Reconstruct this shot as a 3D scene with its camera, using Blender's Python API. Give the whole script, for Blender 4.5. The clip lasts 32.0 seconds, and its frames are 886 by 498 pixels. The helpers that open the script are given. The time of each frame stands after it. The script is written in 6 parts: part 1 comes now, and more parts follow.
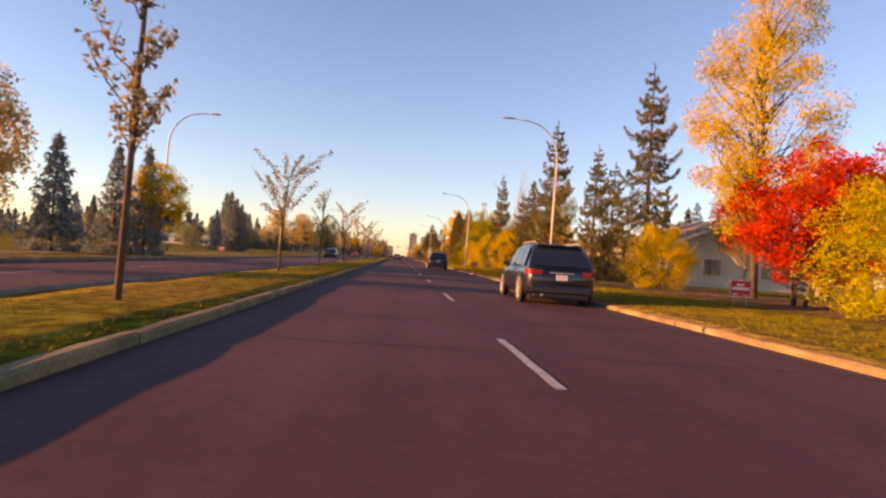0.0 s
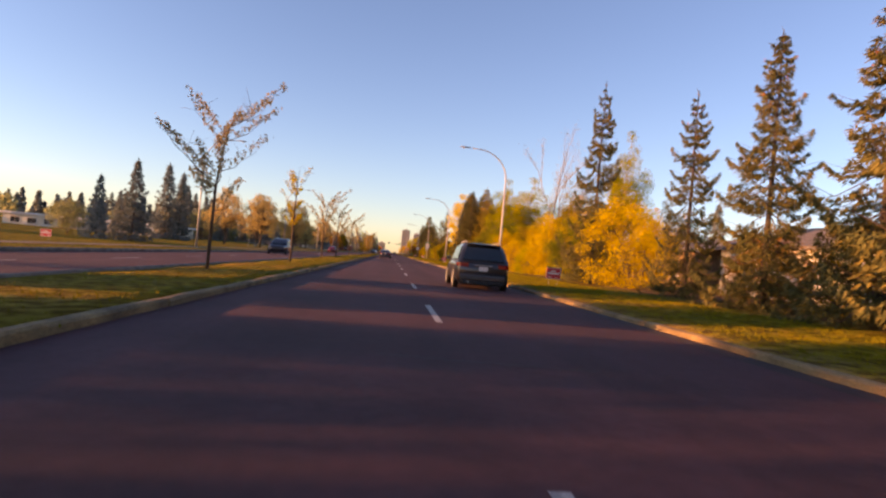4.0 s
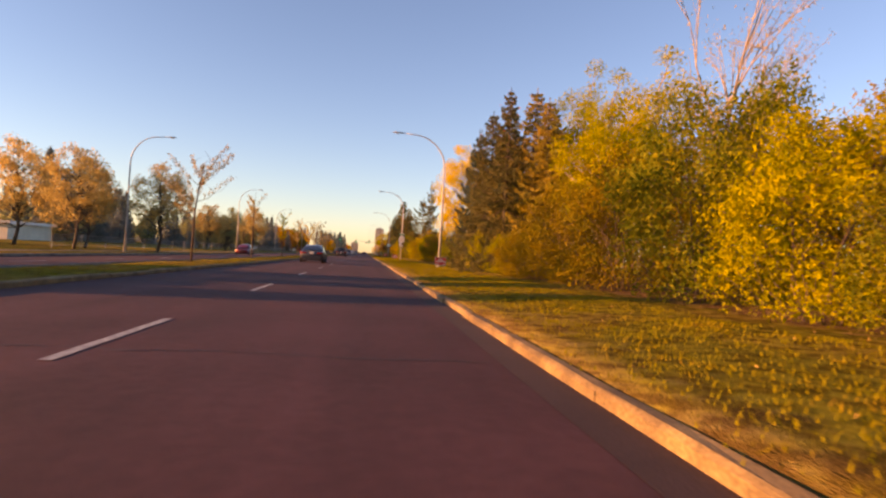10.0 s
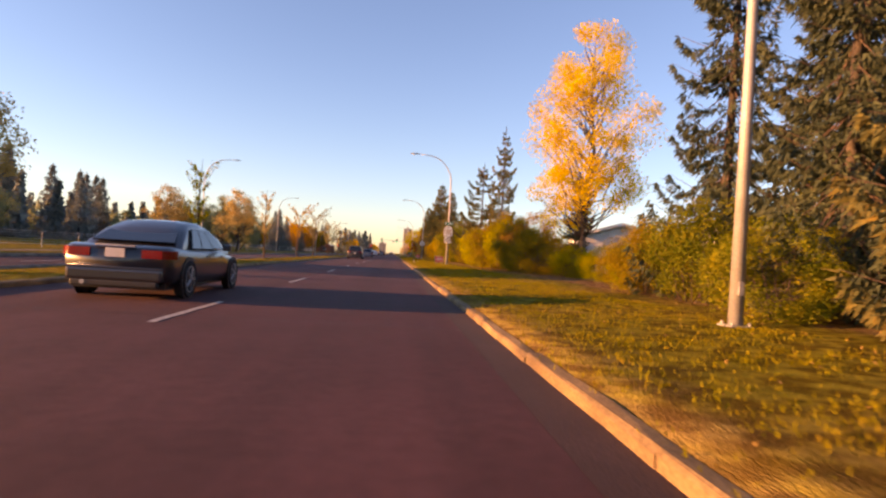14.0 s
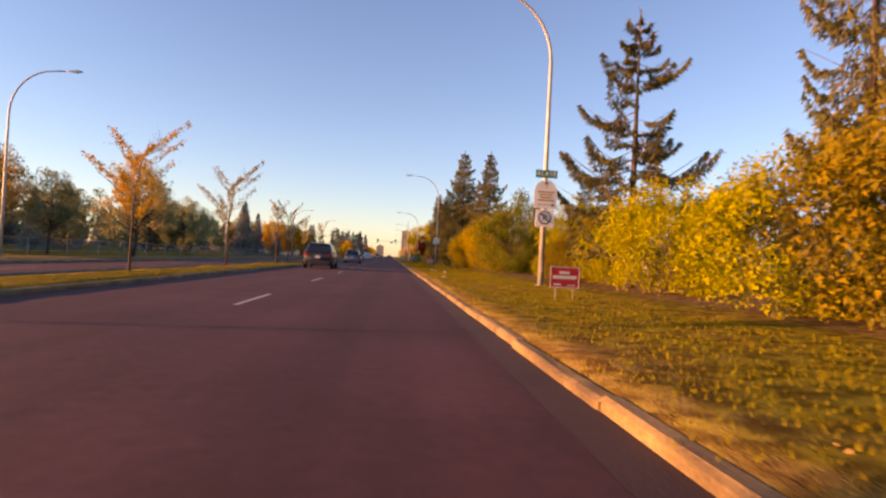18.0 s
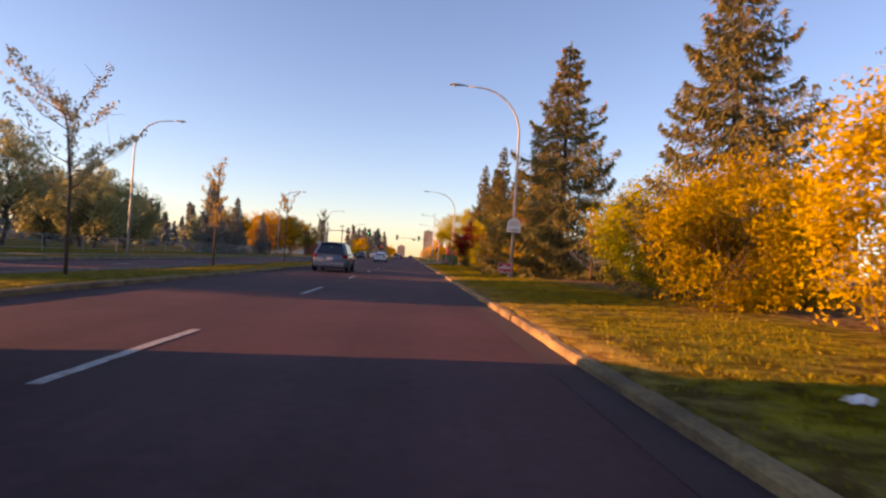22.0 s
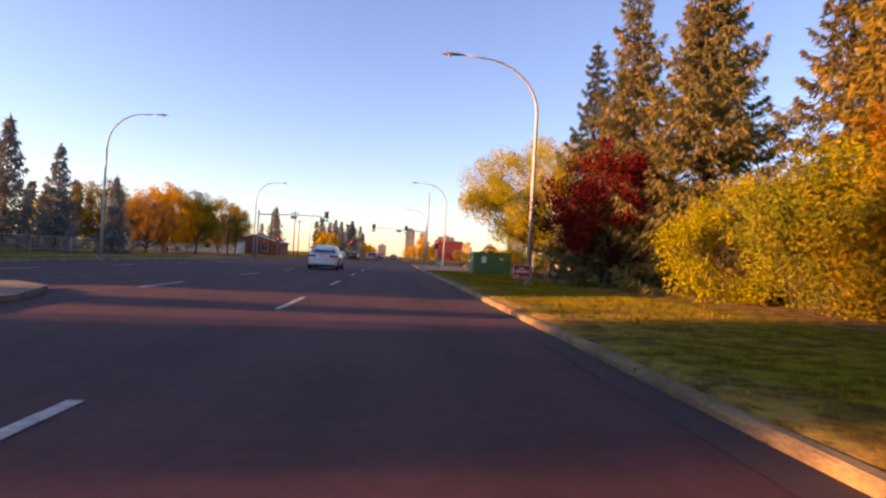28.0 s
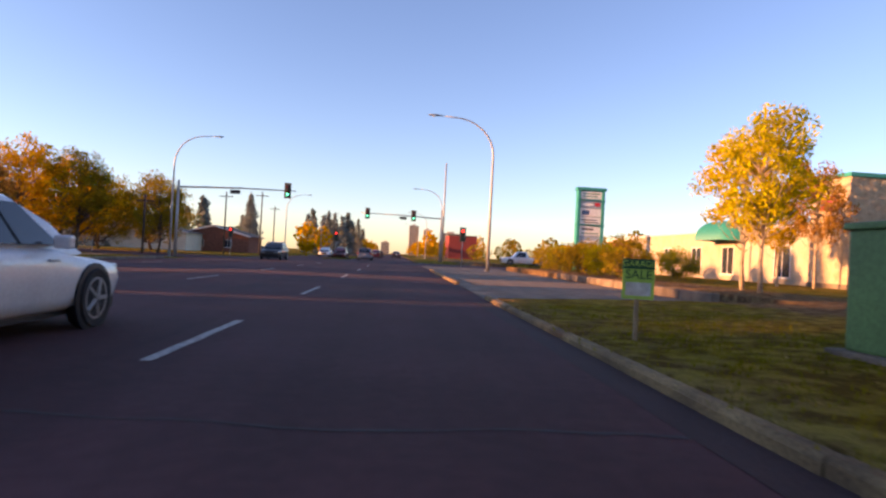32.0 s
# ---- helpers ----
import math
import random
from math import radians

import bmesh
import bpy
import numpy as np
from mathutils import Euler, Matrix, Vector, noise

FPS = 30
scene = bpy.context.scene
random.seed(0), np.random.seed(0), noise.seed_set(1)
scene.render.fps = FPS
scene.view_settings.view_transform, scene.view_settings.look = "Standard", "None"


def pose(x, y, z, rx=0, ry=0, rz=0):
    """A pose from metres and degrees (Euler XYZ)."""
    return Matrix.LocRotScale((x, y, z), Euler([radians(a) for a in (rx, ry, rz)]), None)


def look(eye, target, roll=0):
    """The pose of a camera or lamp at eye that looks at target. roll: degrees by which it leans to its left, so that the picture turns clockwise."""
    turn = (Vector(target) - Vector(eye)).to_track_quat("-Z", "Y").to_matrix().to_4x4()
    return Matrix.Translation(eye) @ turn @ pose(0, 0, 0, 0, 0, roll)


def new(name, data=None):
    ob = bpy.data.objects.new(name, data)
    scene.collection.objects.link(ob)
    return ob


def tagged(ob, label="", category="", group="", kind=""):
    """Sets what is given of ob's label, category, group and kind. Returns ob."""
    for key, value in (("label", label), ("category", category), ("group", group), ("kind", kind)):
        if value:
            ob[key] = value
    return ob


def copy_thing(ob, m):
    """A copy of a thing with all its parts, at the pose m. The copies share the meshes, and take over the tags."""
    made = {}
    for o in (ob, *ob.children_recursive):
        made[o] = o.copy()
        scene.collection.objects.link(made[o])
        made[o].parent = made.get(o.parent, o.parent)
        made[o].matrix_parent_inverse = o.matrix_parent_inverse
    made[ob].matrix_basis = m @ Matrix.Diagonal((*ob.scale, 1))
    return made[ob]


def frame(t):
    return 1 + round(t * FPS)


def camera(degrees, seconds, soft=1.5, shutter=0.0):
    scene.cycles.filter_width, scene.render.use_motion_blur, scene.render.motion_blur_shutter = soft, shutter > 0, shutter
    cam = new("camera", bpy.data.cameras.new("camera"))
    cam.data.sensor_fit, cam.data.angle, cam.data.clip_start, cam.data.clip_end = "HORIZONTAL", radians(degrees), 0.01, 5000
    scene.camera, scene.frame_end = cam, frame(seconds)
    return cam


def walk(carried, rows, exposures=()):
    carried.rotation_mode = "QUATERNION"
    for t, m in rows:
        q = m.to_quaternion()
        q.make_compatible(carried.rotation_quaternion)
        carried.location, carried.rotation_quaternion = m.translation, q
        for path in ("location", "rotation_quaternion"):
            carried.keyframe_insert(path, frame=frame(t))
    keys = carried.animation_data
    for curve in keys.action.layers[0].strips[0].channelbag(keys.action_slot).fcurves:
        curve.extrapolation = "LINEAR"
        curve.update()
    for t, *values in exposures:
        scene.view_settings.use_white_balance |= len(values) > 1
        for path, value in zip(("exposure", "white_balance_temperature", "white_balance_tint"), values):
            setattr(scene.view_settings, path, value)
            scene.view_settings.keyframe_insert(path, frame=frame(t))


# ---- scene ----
cam = camera(72.76, 32.0, 2.4, 0.15)
EYE = 1.03


def drive(x, y, yaw, pitch, lean):
    """A pose on the road: degrees to the left, up, and of lean."""
    a, b = radians(yaw), radians(pitch)
    ahead = Vector((-math.sin(a) * math.cos(b), math.cos(a) * math.cos(b), math.sin(b)))
    return look((x, y, EYE), Vector((x, y, EYE)) + 10 * ahead, lean)


PATH = [
    (0, drive(-1.457, 0.000, -4.23, 0.95, 4.21)),
    (0.5, drive(-1.377, 4.766, -4.14, 0.87, 2.66)),
    (1, drive(-1.384, 9.452, -5.09, 0.55, 2.32)),
    (1.5, drive(-1.402, 14.197, -5.77, 0.63, 1.00)),
    (2, drive(-1.175, 18.957, -6.03, 0.95, 3.40)),
    (2.5, drive(-1.061, 23.520, -5.47, 0.92, 4.09)),
    (3, drive(-0.997, 27.982, -5.42, 0.94, 4.19)),
    (3.5, drive(-0.944, 32.244, -5.15, 0.98, 4.16)),
    (4, drive(-0.870, 36.294, -4.98, 0.77, 5.16)),
    (4.5, drive(-0.748, 40.263, -2.98, 0.83, 5.78)),
    (6.5, drive(-0.244, 58.073, -10.21, 0.66, 1.01)),
    (7, drive(0.200, 62.561, -10.76, 0.72, 2.60)),
    (7.5, drive(0.673, 67.059, -11.67, 0.70, 2.35)),
    (8, drive(1.160, 71.528, -11.29, 1.07, 5.78)),
    (8.5, drive(1.603, 75.943, -8.92, 0.96, 6.38)),
    (9, drive(1.978, 80.267, -8.11, 0.91, 4.70)),
    (9.5, drive(2.295, 84.476, -7.63, 0.84, 4.06)),
    (10, drive(2.523, 88.642, -7.34, 0.78, 3.41)),
    (10.5, drive(2.736, 92.824, -7.01, 0.74, 5.26)),
    (11, drive(2.869, 97.152, -5.16, 0.87, 6.42)),
    (11.5, drive(2.900, 101.691, -3.81, 0.75, 4.53)),
    (12, drive(2.997, 106.459, -3.61, 0.62, 3.24)),
    (12.5, drive(3.048, 111.413, -4.40, 0.80, 2.06)),
    (13, drive(2.972, 116.365, -4.66, 0.47, 3.00)),
    (13.5, drive(2.964, 121.205, -4.58, 0.74, 3.24)),
    (14, drive(2.928, 126.021, -4.69, 0.69, 3.51)),
    (14.5, drive(2.953, 130.773, -4.81, 0.82, 3.65)),
    (15, drive(2.954, 135.451, -4.13, 0.78, 4.46)),
    (15.5, drive(2.938, 140.031, -4.30, 0.66, 3.66)),
    (17.5, drive(2.933, 159.036, -4.75, 0.84, 2.09)),
    (18, drive(2.780, 163.832, -4.88, 0.95, 2.94)),
    (18.5, drive(2.834, 168.657, -4.15, 0.94, 3.47)),
    (19, drive(2.887, 173.500, -4.05, 0.89, 3.06)),
    (19.5, drive(2.913, 178.191, -4.77, 0.78, 3.65)),
    (20, drive(2.835, 183.013, -3.40, 1.02, 4.50)),
    (20.5, drive(2.748, 187.892, -3.01, 0.94, 3.93)),
    (21, drive(2.649, 192.768, -2.63, 0.88, 3.93)),
    (21.5, drive(2.596, 197.663, -3.09, 0.74, 3.00)),
    (22, drive(2.532, 202.449, -2.85, 0.92, 3.51)),
    (22.5, drive(2.440, 207.102, -3.16, 0.78, 3.75)),
    (23, drive(2.343, 211.666, -2.51, 0.78, 3.85)),
    (23.5, drive(2.214, 216.118, -2.67, 0.73, 3.21)),
    (24, drive(2.099, 220.479, -2.73, 0.62, 3.24)),
    (24.5, drive(2.023, 224.827, -3.38, 0.80, 2.95)),
    (26.5, drive(1.892, 242.627, -4.80, 0.72, 2.89)),
    (27, drive(1.878, 246.961, -4.55, 0.85, 4.00)),
    (27.5, drive(1.902, 251.235, -4.45, 0.81, 3.47)),
    (28, drive(1.950, 255.399, -4.64, 0.96, 3.27)),
    (28.5, drive(1.999, 259.476, -4.73, 0.96, 3.90)),
    (29, drive(2.003, 263.506, -4.49, 0.77, 3.52)),
    (29.5, drive(2.046, 267.502, -4.34, 0.89, 3.17)),
    (30, drive(2.047, 271.504, -4.75, 0.81, 3.07)),
    (30.5, drive(2.067, 275.662, -4.87, 0.65, 2.99)),
    (31, drive(2.104, 279.848, -4.69, 0.65, 3.93)),
    (31.5, drive(2.136, 283.960, -4.13, 0.68, 3.74)),
    (32, drive(2.089, 288.084, -4.33, 0.67, 3.05)),
]
walk(cam, PATH, ((0.0, 1.50, 7700, 39), (2.0, 1.46, 7350, 39), (4.2, 1.42, 7350, 39), (7.0, 1.42, 7750, 37), (10.0, 1.45, 7850, 37), (12.0, 1.65, 7550, 37), (14.0, 1.60, 7550, 39), (16.0, 1.55, 7450, 39), (18.0, 1.45, 7450, 38), (22.0, 1.52, 7450, 39), (24.0, 1.77, 7350, 43), (27.0, 1.70, 7150, 42), (29.0, 1.80, 7150, 43), (31.0, 1.80, 7050, 40), (32.0, 1.60, 6950, 39)))

# ---- world, sun ----
SUN_UP, SUN_AZ = 7.5, -97.0  # degrees over the horizon; degrees from straight ahead, to the right
world = bpy.data.worlds.new("sky")
scene.world = world
world.use_nodes = True
wn = world.node_tree.nodes
sky = wn.new("ShaderNodeTexSky")
sky.sky_type = "NISHITA"
sky.sun_disc = False
sky.sun_elevation = radians(SUN_UP)
sky.sun_rotation = radians(SUN_AZ)
sky.altitude = 600
sky.air_density, sky.dust_density, sky.ozone_density = 1.0, 0.35, 2.6
wn["Background"].inputs[1].default_value = 0.121
world.node_tree.links.new(sky.outputs[0], wn["Background"].inputs[0])

sun_data = bpy.data.lights.new("sun", "SUN")
sun_data.energy, sun_data.angle, sun_data.color = 5.3, radians(0.6), (1.0, 0.52, 0.18)
sun = new("sun", sun_data)
sun_dir = Vector((math.sin(radians(SUN_AZ)) * math.cos(radians(SUN_UP)), math.cos(radians(SUN_AZ)) * math.cos(radians(SUN_UP)), math.sin(radians(SUN_UP))))
sun.matrix_world = look(sun_dir * 100, (0, 0, 0))

# ---- materials ----
MATS = {}


def mat(name, color, rough=0.8, metal=0.0, var=0.15, scale=6.0, fine=60.0, bump=0.2, dist=0.01, spec=0.4, second=None, island=0.0, coat=0.0, amount=None):
    """A surface with stains at one scale and grain at another. second: the colour of the stains; island: variation from piece to piece."""
    if name in MATS:
        return MATS[name]
    m = bpy.data.materials.new(name)
    m.use_nodes = True
    nt = m.node_tree
    n, l = nt.nodes, nt.links
    b = n["Principled BSDF"]
    b.inputs["Roughness"].default_value = rough
    b.inputs["Metallic"].default_value = metal
    b.inputs["Specular IOR Level"].default_value = spec
    b.inputs["Coat Weight"].default_value = coat
    b.inputs["Coat Roughness"].default_value = 0.05
    co = n.new("ShaderNodeNewGeometry")
    big = n.new("ShaderNodeTexNoise")
    big.inputs["Scale"].default_value = scale
    big.inputs["Detail"].default_value = 5
    small = n.new("ShaderNodeTexNoise")
    small.inputs["Scale"].default_value = fine
    small.inputs["Detail"].default_value = 3
    l.new(co.outputs["Position"], big.inputs["Vector"])
    l.new(co.outputs["Position"], small.inputs["Vector"])
    ramp = n.new("ShaderNodeValToRGB")
    ramp.color_ramp.elements[0].position, ramp.color_ramp.elements[1].position = 0.35, 0.68
    c2 = second or tuple(max(0.0, c * (1 - 2.2 * var)) for c in color)
    ramp.color_ramp.elements[0].color, ramp.color_ramp.elements[1].color = (*c2, 1), (*color, 1)
    l.new(big.outputs["Fac"], ramp.inputs["Fac"])
    hsv = n.new("ShaderNodeHueSaturation")
    l.new(ramp.outputs["Color"], hsv.inputs["Color"])
    vmap = n.new("ShaderNodeMapRange")
    vmap.inputs["To Min"].default_value, vmap.inputs["To Max"].default_value = 1 - var * 1.6, 1 + var * 1.6
    vmap.inputs["From Min"].default_value, vmap.inputs["From Max"].default_value = 0.3, 0.7
    l.new(small.outputs["Fac"], vmap.inputs["Value"])
    if island:
        mul = n.new("ShaderNodeMath")
        mul.operation = "MULTIPLY"
        im = n.new("ShaderNodeMapRange")
        im.inputs["To Min"].default_value, im.inputs["To Max"].default_value = 1 - island, 1 + island
        l.new(co.outputs["Random Per Island"], im.inputs["Value"])
        l.new(im.outputs[0], mul.inputs[0])
        l.new(vmap.outputs[0], mul.inputs[1])
        l.new(mul.outputs[0], hsv.inputs["Value"])
    else:
        l.new(vmap.outputs[0], hsv.inputs["Value"])
    l.new(hsv.outputs["Color"], b.inputs["Base Color"])
    if bump:
        bp = n.new("ShaderNodeBump")
        bp.inputs["Strength"].default_value, bp.inputs["Distance"].default_value = bump, dist
        l.new(small.outputs["Fac"], bp.inputs["Height"])
        l.new(bp.outputs["Normal"], b.inputs["Normal"])
    MATS[name] = m
    return m


def leaf_mat(name, colors, passing=0.32, rough=0.6):
    """Leaves whose colour goes from leaf to leaf through the colours given, with light that passes through them."""
    if name in MATS:
        return MATS[name]
    m = bpy.data.materials.new(name)
    m.use_nodes = True
    nt = m.node_tree
    n, l = nt.nodes, nt.links
    b = n["Principled BSDF"]
    b.inputs["Roughness"].default_value = rough
    b.inputs["Specular IOR Level"].default_value = 0.04
    geo = n.new("ShaderNodeNewGeometry")
    info = n.new("ShaderNodeObjectInfo")
    tex = n.new("ShaderNodeTexNoise")
    tex.inputs["Scale"].default_value, tex.inputs["Detail"].default_value = 1.5, 4
    l.new(geo.outputs["Position"], tex.inputs["Vector"])
    mix = n.new("ShaderNodeMath")
    mix.operation = "MULTIPLY_ADD"
    l.new(geo.outputs["Random Per Island"], mix.inputs[0])
    mix.inputs[1].default_value = 0.34
    add = n.new("ShaderNodeMath")
    add.operation = "MULTIPLY_ADD"
    l.new(tex.outputs["Fac"], add.inputs[0])
    add.inputs[1].default_value = 1.5
    add.inputs[2].default_value = -0.415
    l.new(add.outputs[0], mix.inputs[2])
    ramp = n.new("ShaderNodeValToRGB")
    el = ramp.color_ramp.elements
    while len(el) < len(colors):
        el.new(0.5)
    for k, c in enumerate(colors):
        el[k].position, el[k].color = k / max(1, len(colors) - 1), (*c, 1)
    l.new(mix.outputs[0], ramp.inputs["Fac"])
    hsv = n.new("ShaderNodeHueSaturation")
    hsv.inputs["Saturation"].default_value = 1.1
    om = n.new("ShaderNodeMapRange")
    om.inputs["To Min"].default_value, om.inputs["To Max"].default_value = 0.8, 1.2
    l.new(info.outputs["Random"], om.inputs["Value"])
    l.new(om.outputs[0], hsv.inputs["Value"])
    l.new(ramp.outputs["Color"], hsv.inputs["Color"])
    l.new(hsv.outputs["Color"], b.inputs["Base Color"])
    tr = n.new("ShaderNodeBsdfTranslucent")
    l.new(hsv.outputs["Color"], tr.inputs["Color"])
    ms = n.new("ShaderNodeMixShader")
    ms.inputs[0].default_value = passing
    l.new(b.outputs[0], ms.inputs[1])
    l.new(tr.outputs[0], ms.inputs[2])
    l.new(ms.outputs[0], n["Material Output"].inputs["Surface"])
    MATS[name] = m
    return m


def glow(name, color, strength):
    if name in MATS:
        return MATS[name]
    m = bpy.data.materials.new(name)
    m.use_nodes = True
    b = m.node_tree.nodes["Principled BSDF"]
    b.inputs["Base Color"].default_value = (*color, 1)
    b.inputs["Emission Color"].default_value = (*color, 1)
    b.inputs["Emission Strength"].default_value = strength
    MATS[name] = m
    return m




def asphalt_mat():
    """Asphalt with aggregate, blotches, and bands along the lanes worn by tyres."""
    m = bpy.data.materials.new("asphalt")
    m.use_nodes = True
    n, l = m.node_tree.nodes, m.node_tree.links
    b = n["Principled BSDF"]
    b.inputs["Roughness"].default_value = 0.86
    b.inputs["Specular IOR Level"].default_value = 0.25
    geo = n.new("ShaderNodeNewGeometry")

    def tex(scale, detail, stretch=(1, 1, 1)):
        mp = n.new("ShaderNodeMapping")
        mp.inputs["Scale"].default_value = stretch
        l.new(geo.outputs["Position"], mp.inputs["Vector"])
        t = n.new("ShaderNodeTexNoise")
        t.inputs["Scale"].default_value, t.inputs["Detail"].default_value = scale, detail
        l.new(mp.outputs[0], t.inputs["Vector"])
        return t

    def remap(src, a, z):
        r = n.new("ShaderNodeMapRange")
        r.inputs["From Min"].default_value, r.inputs["From Max"].default_value = 0.3, 0.7
        r.inputs["To Min"].default_value, r.inputs["To Max"].default_value = a, z
        l.new(src, r.inputs["Value"])
        return r.outputs[0]

    def times(p, q):
        k = n.new("ShaderNodeMath")
        k.operation = "MULTIPLY"
        l.new(p, k.inputs[0])
        l.new(q, k.inputs[1])
        return k.outputs[0]

    bands = tex(1.0, 3, (1.1, 0.02, 1))
    blotch = tex(0.45, 6)
    mid = tex(7, 4)
    grit = tex(150, 2)
    v = times(times(remap(bands.outputs["Fac"], 0.78, 1.22), remap(blotch.outputs["Fac"], 0.8, 1.2)), times(remap(mid.outputs["Fac"], 0.86, 1.14), remap(grit.outputs["Fac"], 0.6, 1.4)))
    hsv = n.new("ShaderNodeHueSaturation")
    hsv.inputs["Color"].default_value = (0.074, 0.030, 0.032, 1)
    l.new(v, hsv.inputs["Value"])
    l.new(hsv.outputs["Color"], b.inputs["Base Color"])
    bp = n.new("ShaderNodeBump")
    bp.inputs["Strength"].default_value, bp.inputs["Distance"].default_value = 0.6, 0.008
    l.new(grit.outputs["Fac"], bp.inputs["Height"])
    l.new(bp.outputs["Normal"], b.inputs["Normal"])
    return m


ASPHALT = asphalt_mat()
PATCH = mat("asphalt_seam", (0.03, 0.028, 0.028), 0.7, var=0.2, fine=60, bump=0.3)
CONCRETE = mat("concrete", (0.23, 0.175, 0.125), 0.92, var=0.24, scale=1.6, fine=45, bump=0.4, second=(0.11, 0.083, 0.06))
PAINT = mat("road_paint", (0.50, 0.47, 0.42), 0.7, var=0.2, scale=9, fine=70, bump=0.3, second=(0.26, 0.23, 0.21))
STEEL = mat("galvanised_steel", (0.40, 0.39, 0.37), 0.55, 0.3, var=0.1, scale=3, fine=40, bump=0.05)
BARK = mat("bark", (0.10, 0.078, 0.06), 0.95, var=0.25, scale=5, fine=40, bump=0.8, dist=0.02)
BIRCH = mat("pale_bark", (0.46, 0.37, 0.26), 0.9, var=0.2, scale=4, fine=30, bump=0.4, second=(0.25, 0.19, 0.13))
TWIG = mat("twig", (0.13, 0.09, 0.065), 0.95, var=0.2, scale=6, fine=40)
RED = mat("red_sign", (0.58, 0.035, 0.04), 0.5, var=0.06, scale=3, fine=30, bump=0.05)
WHITE = mat("white_sign", (0.78, 0.77, 0.73), 0.5, var=0.06, scale=4, fine=30, bump=0.05)
BLACKP = mat("black_print", (0.03, 0.03, 0.03), 0.5, var=0.05)
GREENSIGN = mat("green_sign", (0.02, 0.22, 0.13), 0.45, var=0.06, fine=30, bump=0.03)
BLACK = mat("black_plastic", (0.02, 0.02, 0.022), 0.5, var=0.1, fine=30, bump=0.05)
RUBBER = mat("rubber", (0.025, 0.025, 0.026), 0.85, var=0.15, scale=10, fine=60)
ALLOY = mat("alloy_wheel", (0.36, 0.35, 0.34), 0.5, 0.4, var=0.08, scale=8, fine=40, bump=0.02)
GLASS = mat("tinted_glass", (0.012, 0.016, 0.02), 0.06, var=0.05, fine=2, bump=0.0, spec=0.9)
LENS = mat("red_lens", (0.22, 0.008, 0.01), 0.15, var=0.08, scale=12, fine=60, bump=0.03, spec=0.6)
CLEAR = mat("clear_lens", (0.65, 0.65, 0.64), 0.12, var=0.08, scale=12, fine=60, bump=0.03, spec=0.6)
PLATE = mat("plate", (0.62, 0.58, 0.55), 0.5, var=0.06, fine=40)

Y_LEAF = leaf_mat("yellow_leaves", [(0.30, 0.21, 0.012), (0.50, 0.36, 0.012), (0.61, 0.45, 0.03), (0.32, 0.31, 0.04)])
OY_LEAF = leaf_mat("orange_yellow_leaves", [(0.17, 0.15, 0.015), (0.34, 0.23, 0.015), (0.46, 0.33, 0.02), (0.22, 0.21, 0.025)])
YEL_G = leaf_mat("yellow_elm_leaves", [(0.20, 0.20, 0.012), (0.37, 0.33, 0.014), (0.51, 0.43, 0.02), (0.23, 0.26, 0.025)])
YG_LEAF = leaf_mat("yellow_green_leaves", [(0.12, 0.145, 0.012), (0.25, 0.25, 0.016), (0.43, 0.37, 0.02), (0.18, 0.20, 0.025)])
G_LEAF = leaf_mat("green_leaves", [(0.055, 0.075, 0.012), (0.11, 0.13, 0.018), (0.21, 0.20, 0.03), (0.30, 0.24, 0.03)])
OL_LEAF = leaf_mat("olive_leaves", [(0.09, 0.085, 0.016), (0.17, 0.145, 0.022), (0.27, 0.19, 0.03), (0.33, 0.23, 0.03)])
O_LEAF = leaf_mat("orange_leaves", [(0.30, 0.155, 0.02), (0.46, 0.25, 0.02), (0.54, 0.33, 0.03), (0.26, 0.20, 0.03)])
R_LEAF = leaf_mat("red_leaves", [(0.12, 0.012, 0.015), (0.30, 0.03, 0.022), (0.42, 0.075, 0.03), (0.20, 0.02, 0.025)])
RO_LEAF = leaf_mat("rust_leaves", [(0.25, 0.08, 0.022), (0.37, 0.145, 0.028), (0.43, 0.21, 0.034), (0.22, 0.15, 0.025)])
# maple red with the shade it stands in darkened into the colour
DR_LEAF = leaf_mat("dark_red_leaves", [(0.035, 0.007, 0.010), (0.07, 0.011, 0.013), (0.13, 0.022, 0.017), (0.06, 0.016, 0.015)], 0.15)
B_LEAF = leaf_mat("brown_leaves", [(0.13, 0.075, 0.03), (0.24, 0.13, 0.04), (0.33, 0.20, 0.06), (0.20, 0.12, 0.05)], 0.25)
P_LEAF = leaf_mat("pale_leaves", [(0.26, 0.19, 0.08), (0.42, 0.32, 0.13), (0.50, 0.40, 0.18), (0.30, 0.26, 0.12)], 0.55)
# leaves paled so that haze lies in the colour of trees across the road
HAZE_LEAF = leaf_mat("hazed_green_leaves", [(0.15, 0.17, 0.09), (0.23, 0.25, 0.13), (0.31, 0.31, 0.16), (0.36, 0.32, 0.17)], 0.55)
S_LEAF = leaf_mat("sapling_leaves", [(0.20, 0.18, 0.11), (0.29, 0.25, 0.15), (0.38, 0.31, 0.16), (0.24, 0.21, 0.14)], 0.4)
NEEDLE = leaf_mat("spruce_needles", [(0.06, 0.07, 0.03), (0.105, 0.105, 0.045), (0.17, 0.145, 0.055), (0.25, 0.165, 0.045)], 0.12, 0.75)
# needles tinted golden as sunlit boughs, the light put into the colour
NEEDLE_LIT = leaf_mat("sunlit_spruce_needles", [(0.12, 0.11, 0.035), (0.21, 0.175, 0.045), (0.31, 0.235, 0.055), (0.36, 0.24, 0.06)], 0.14, 0.75)
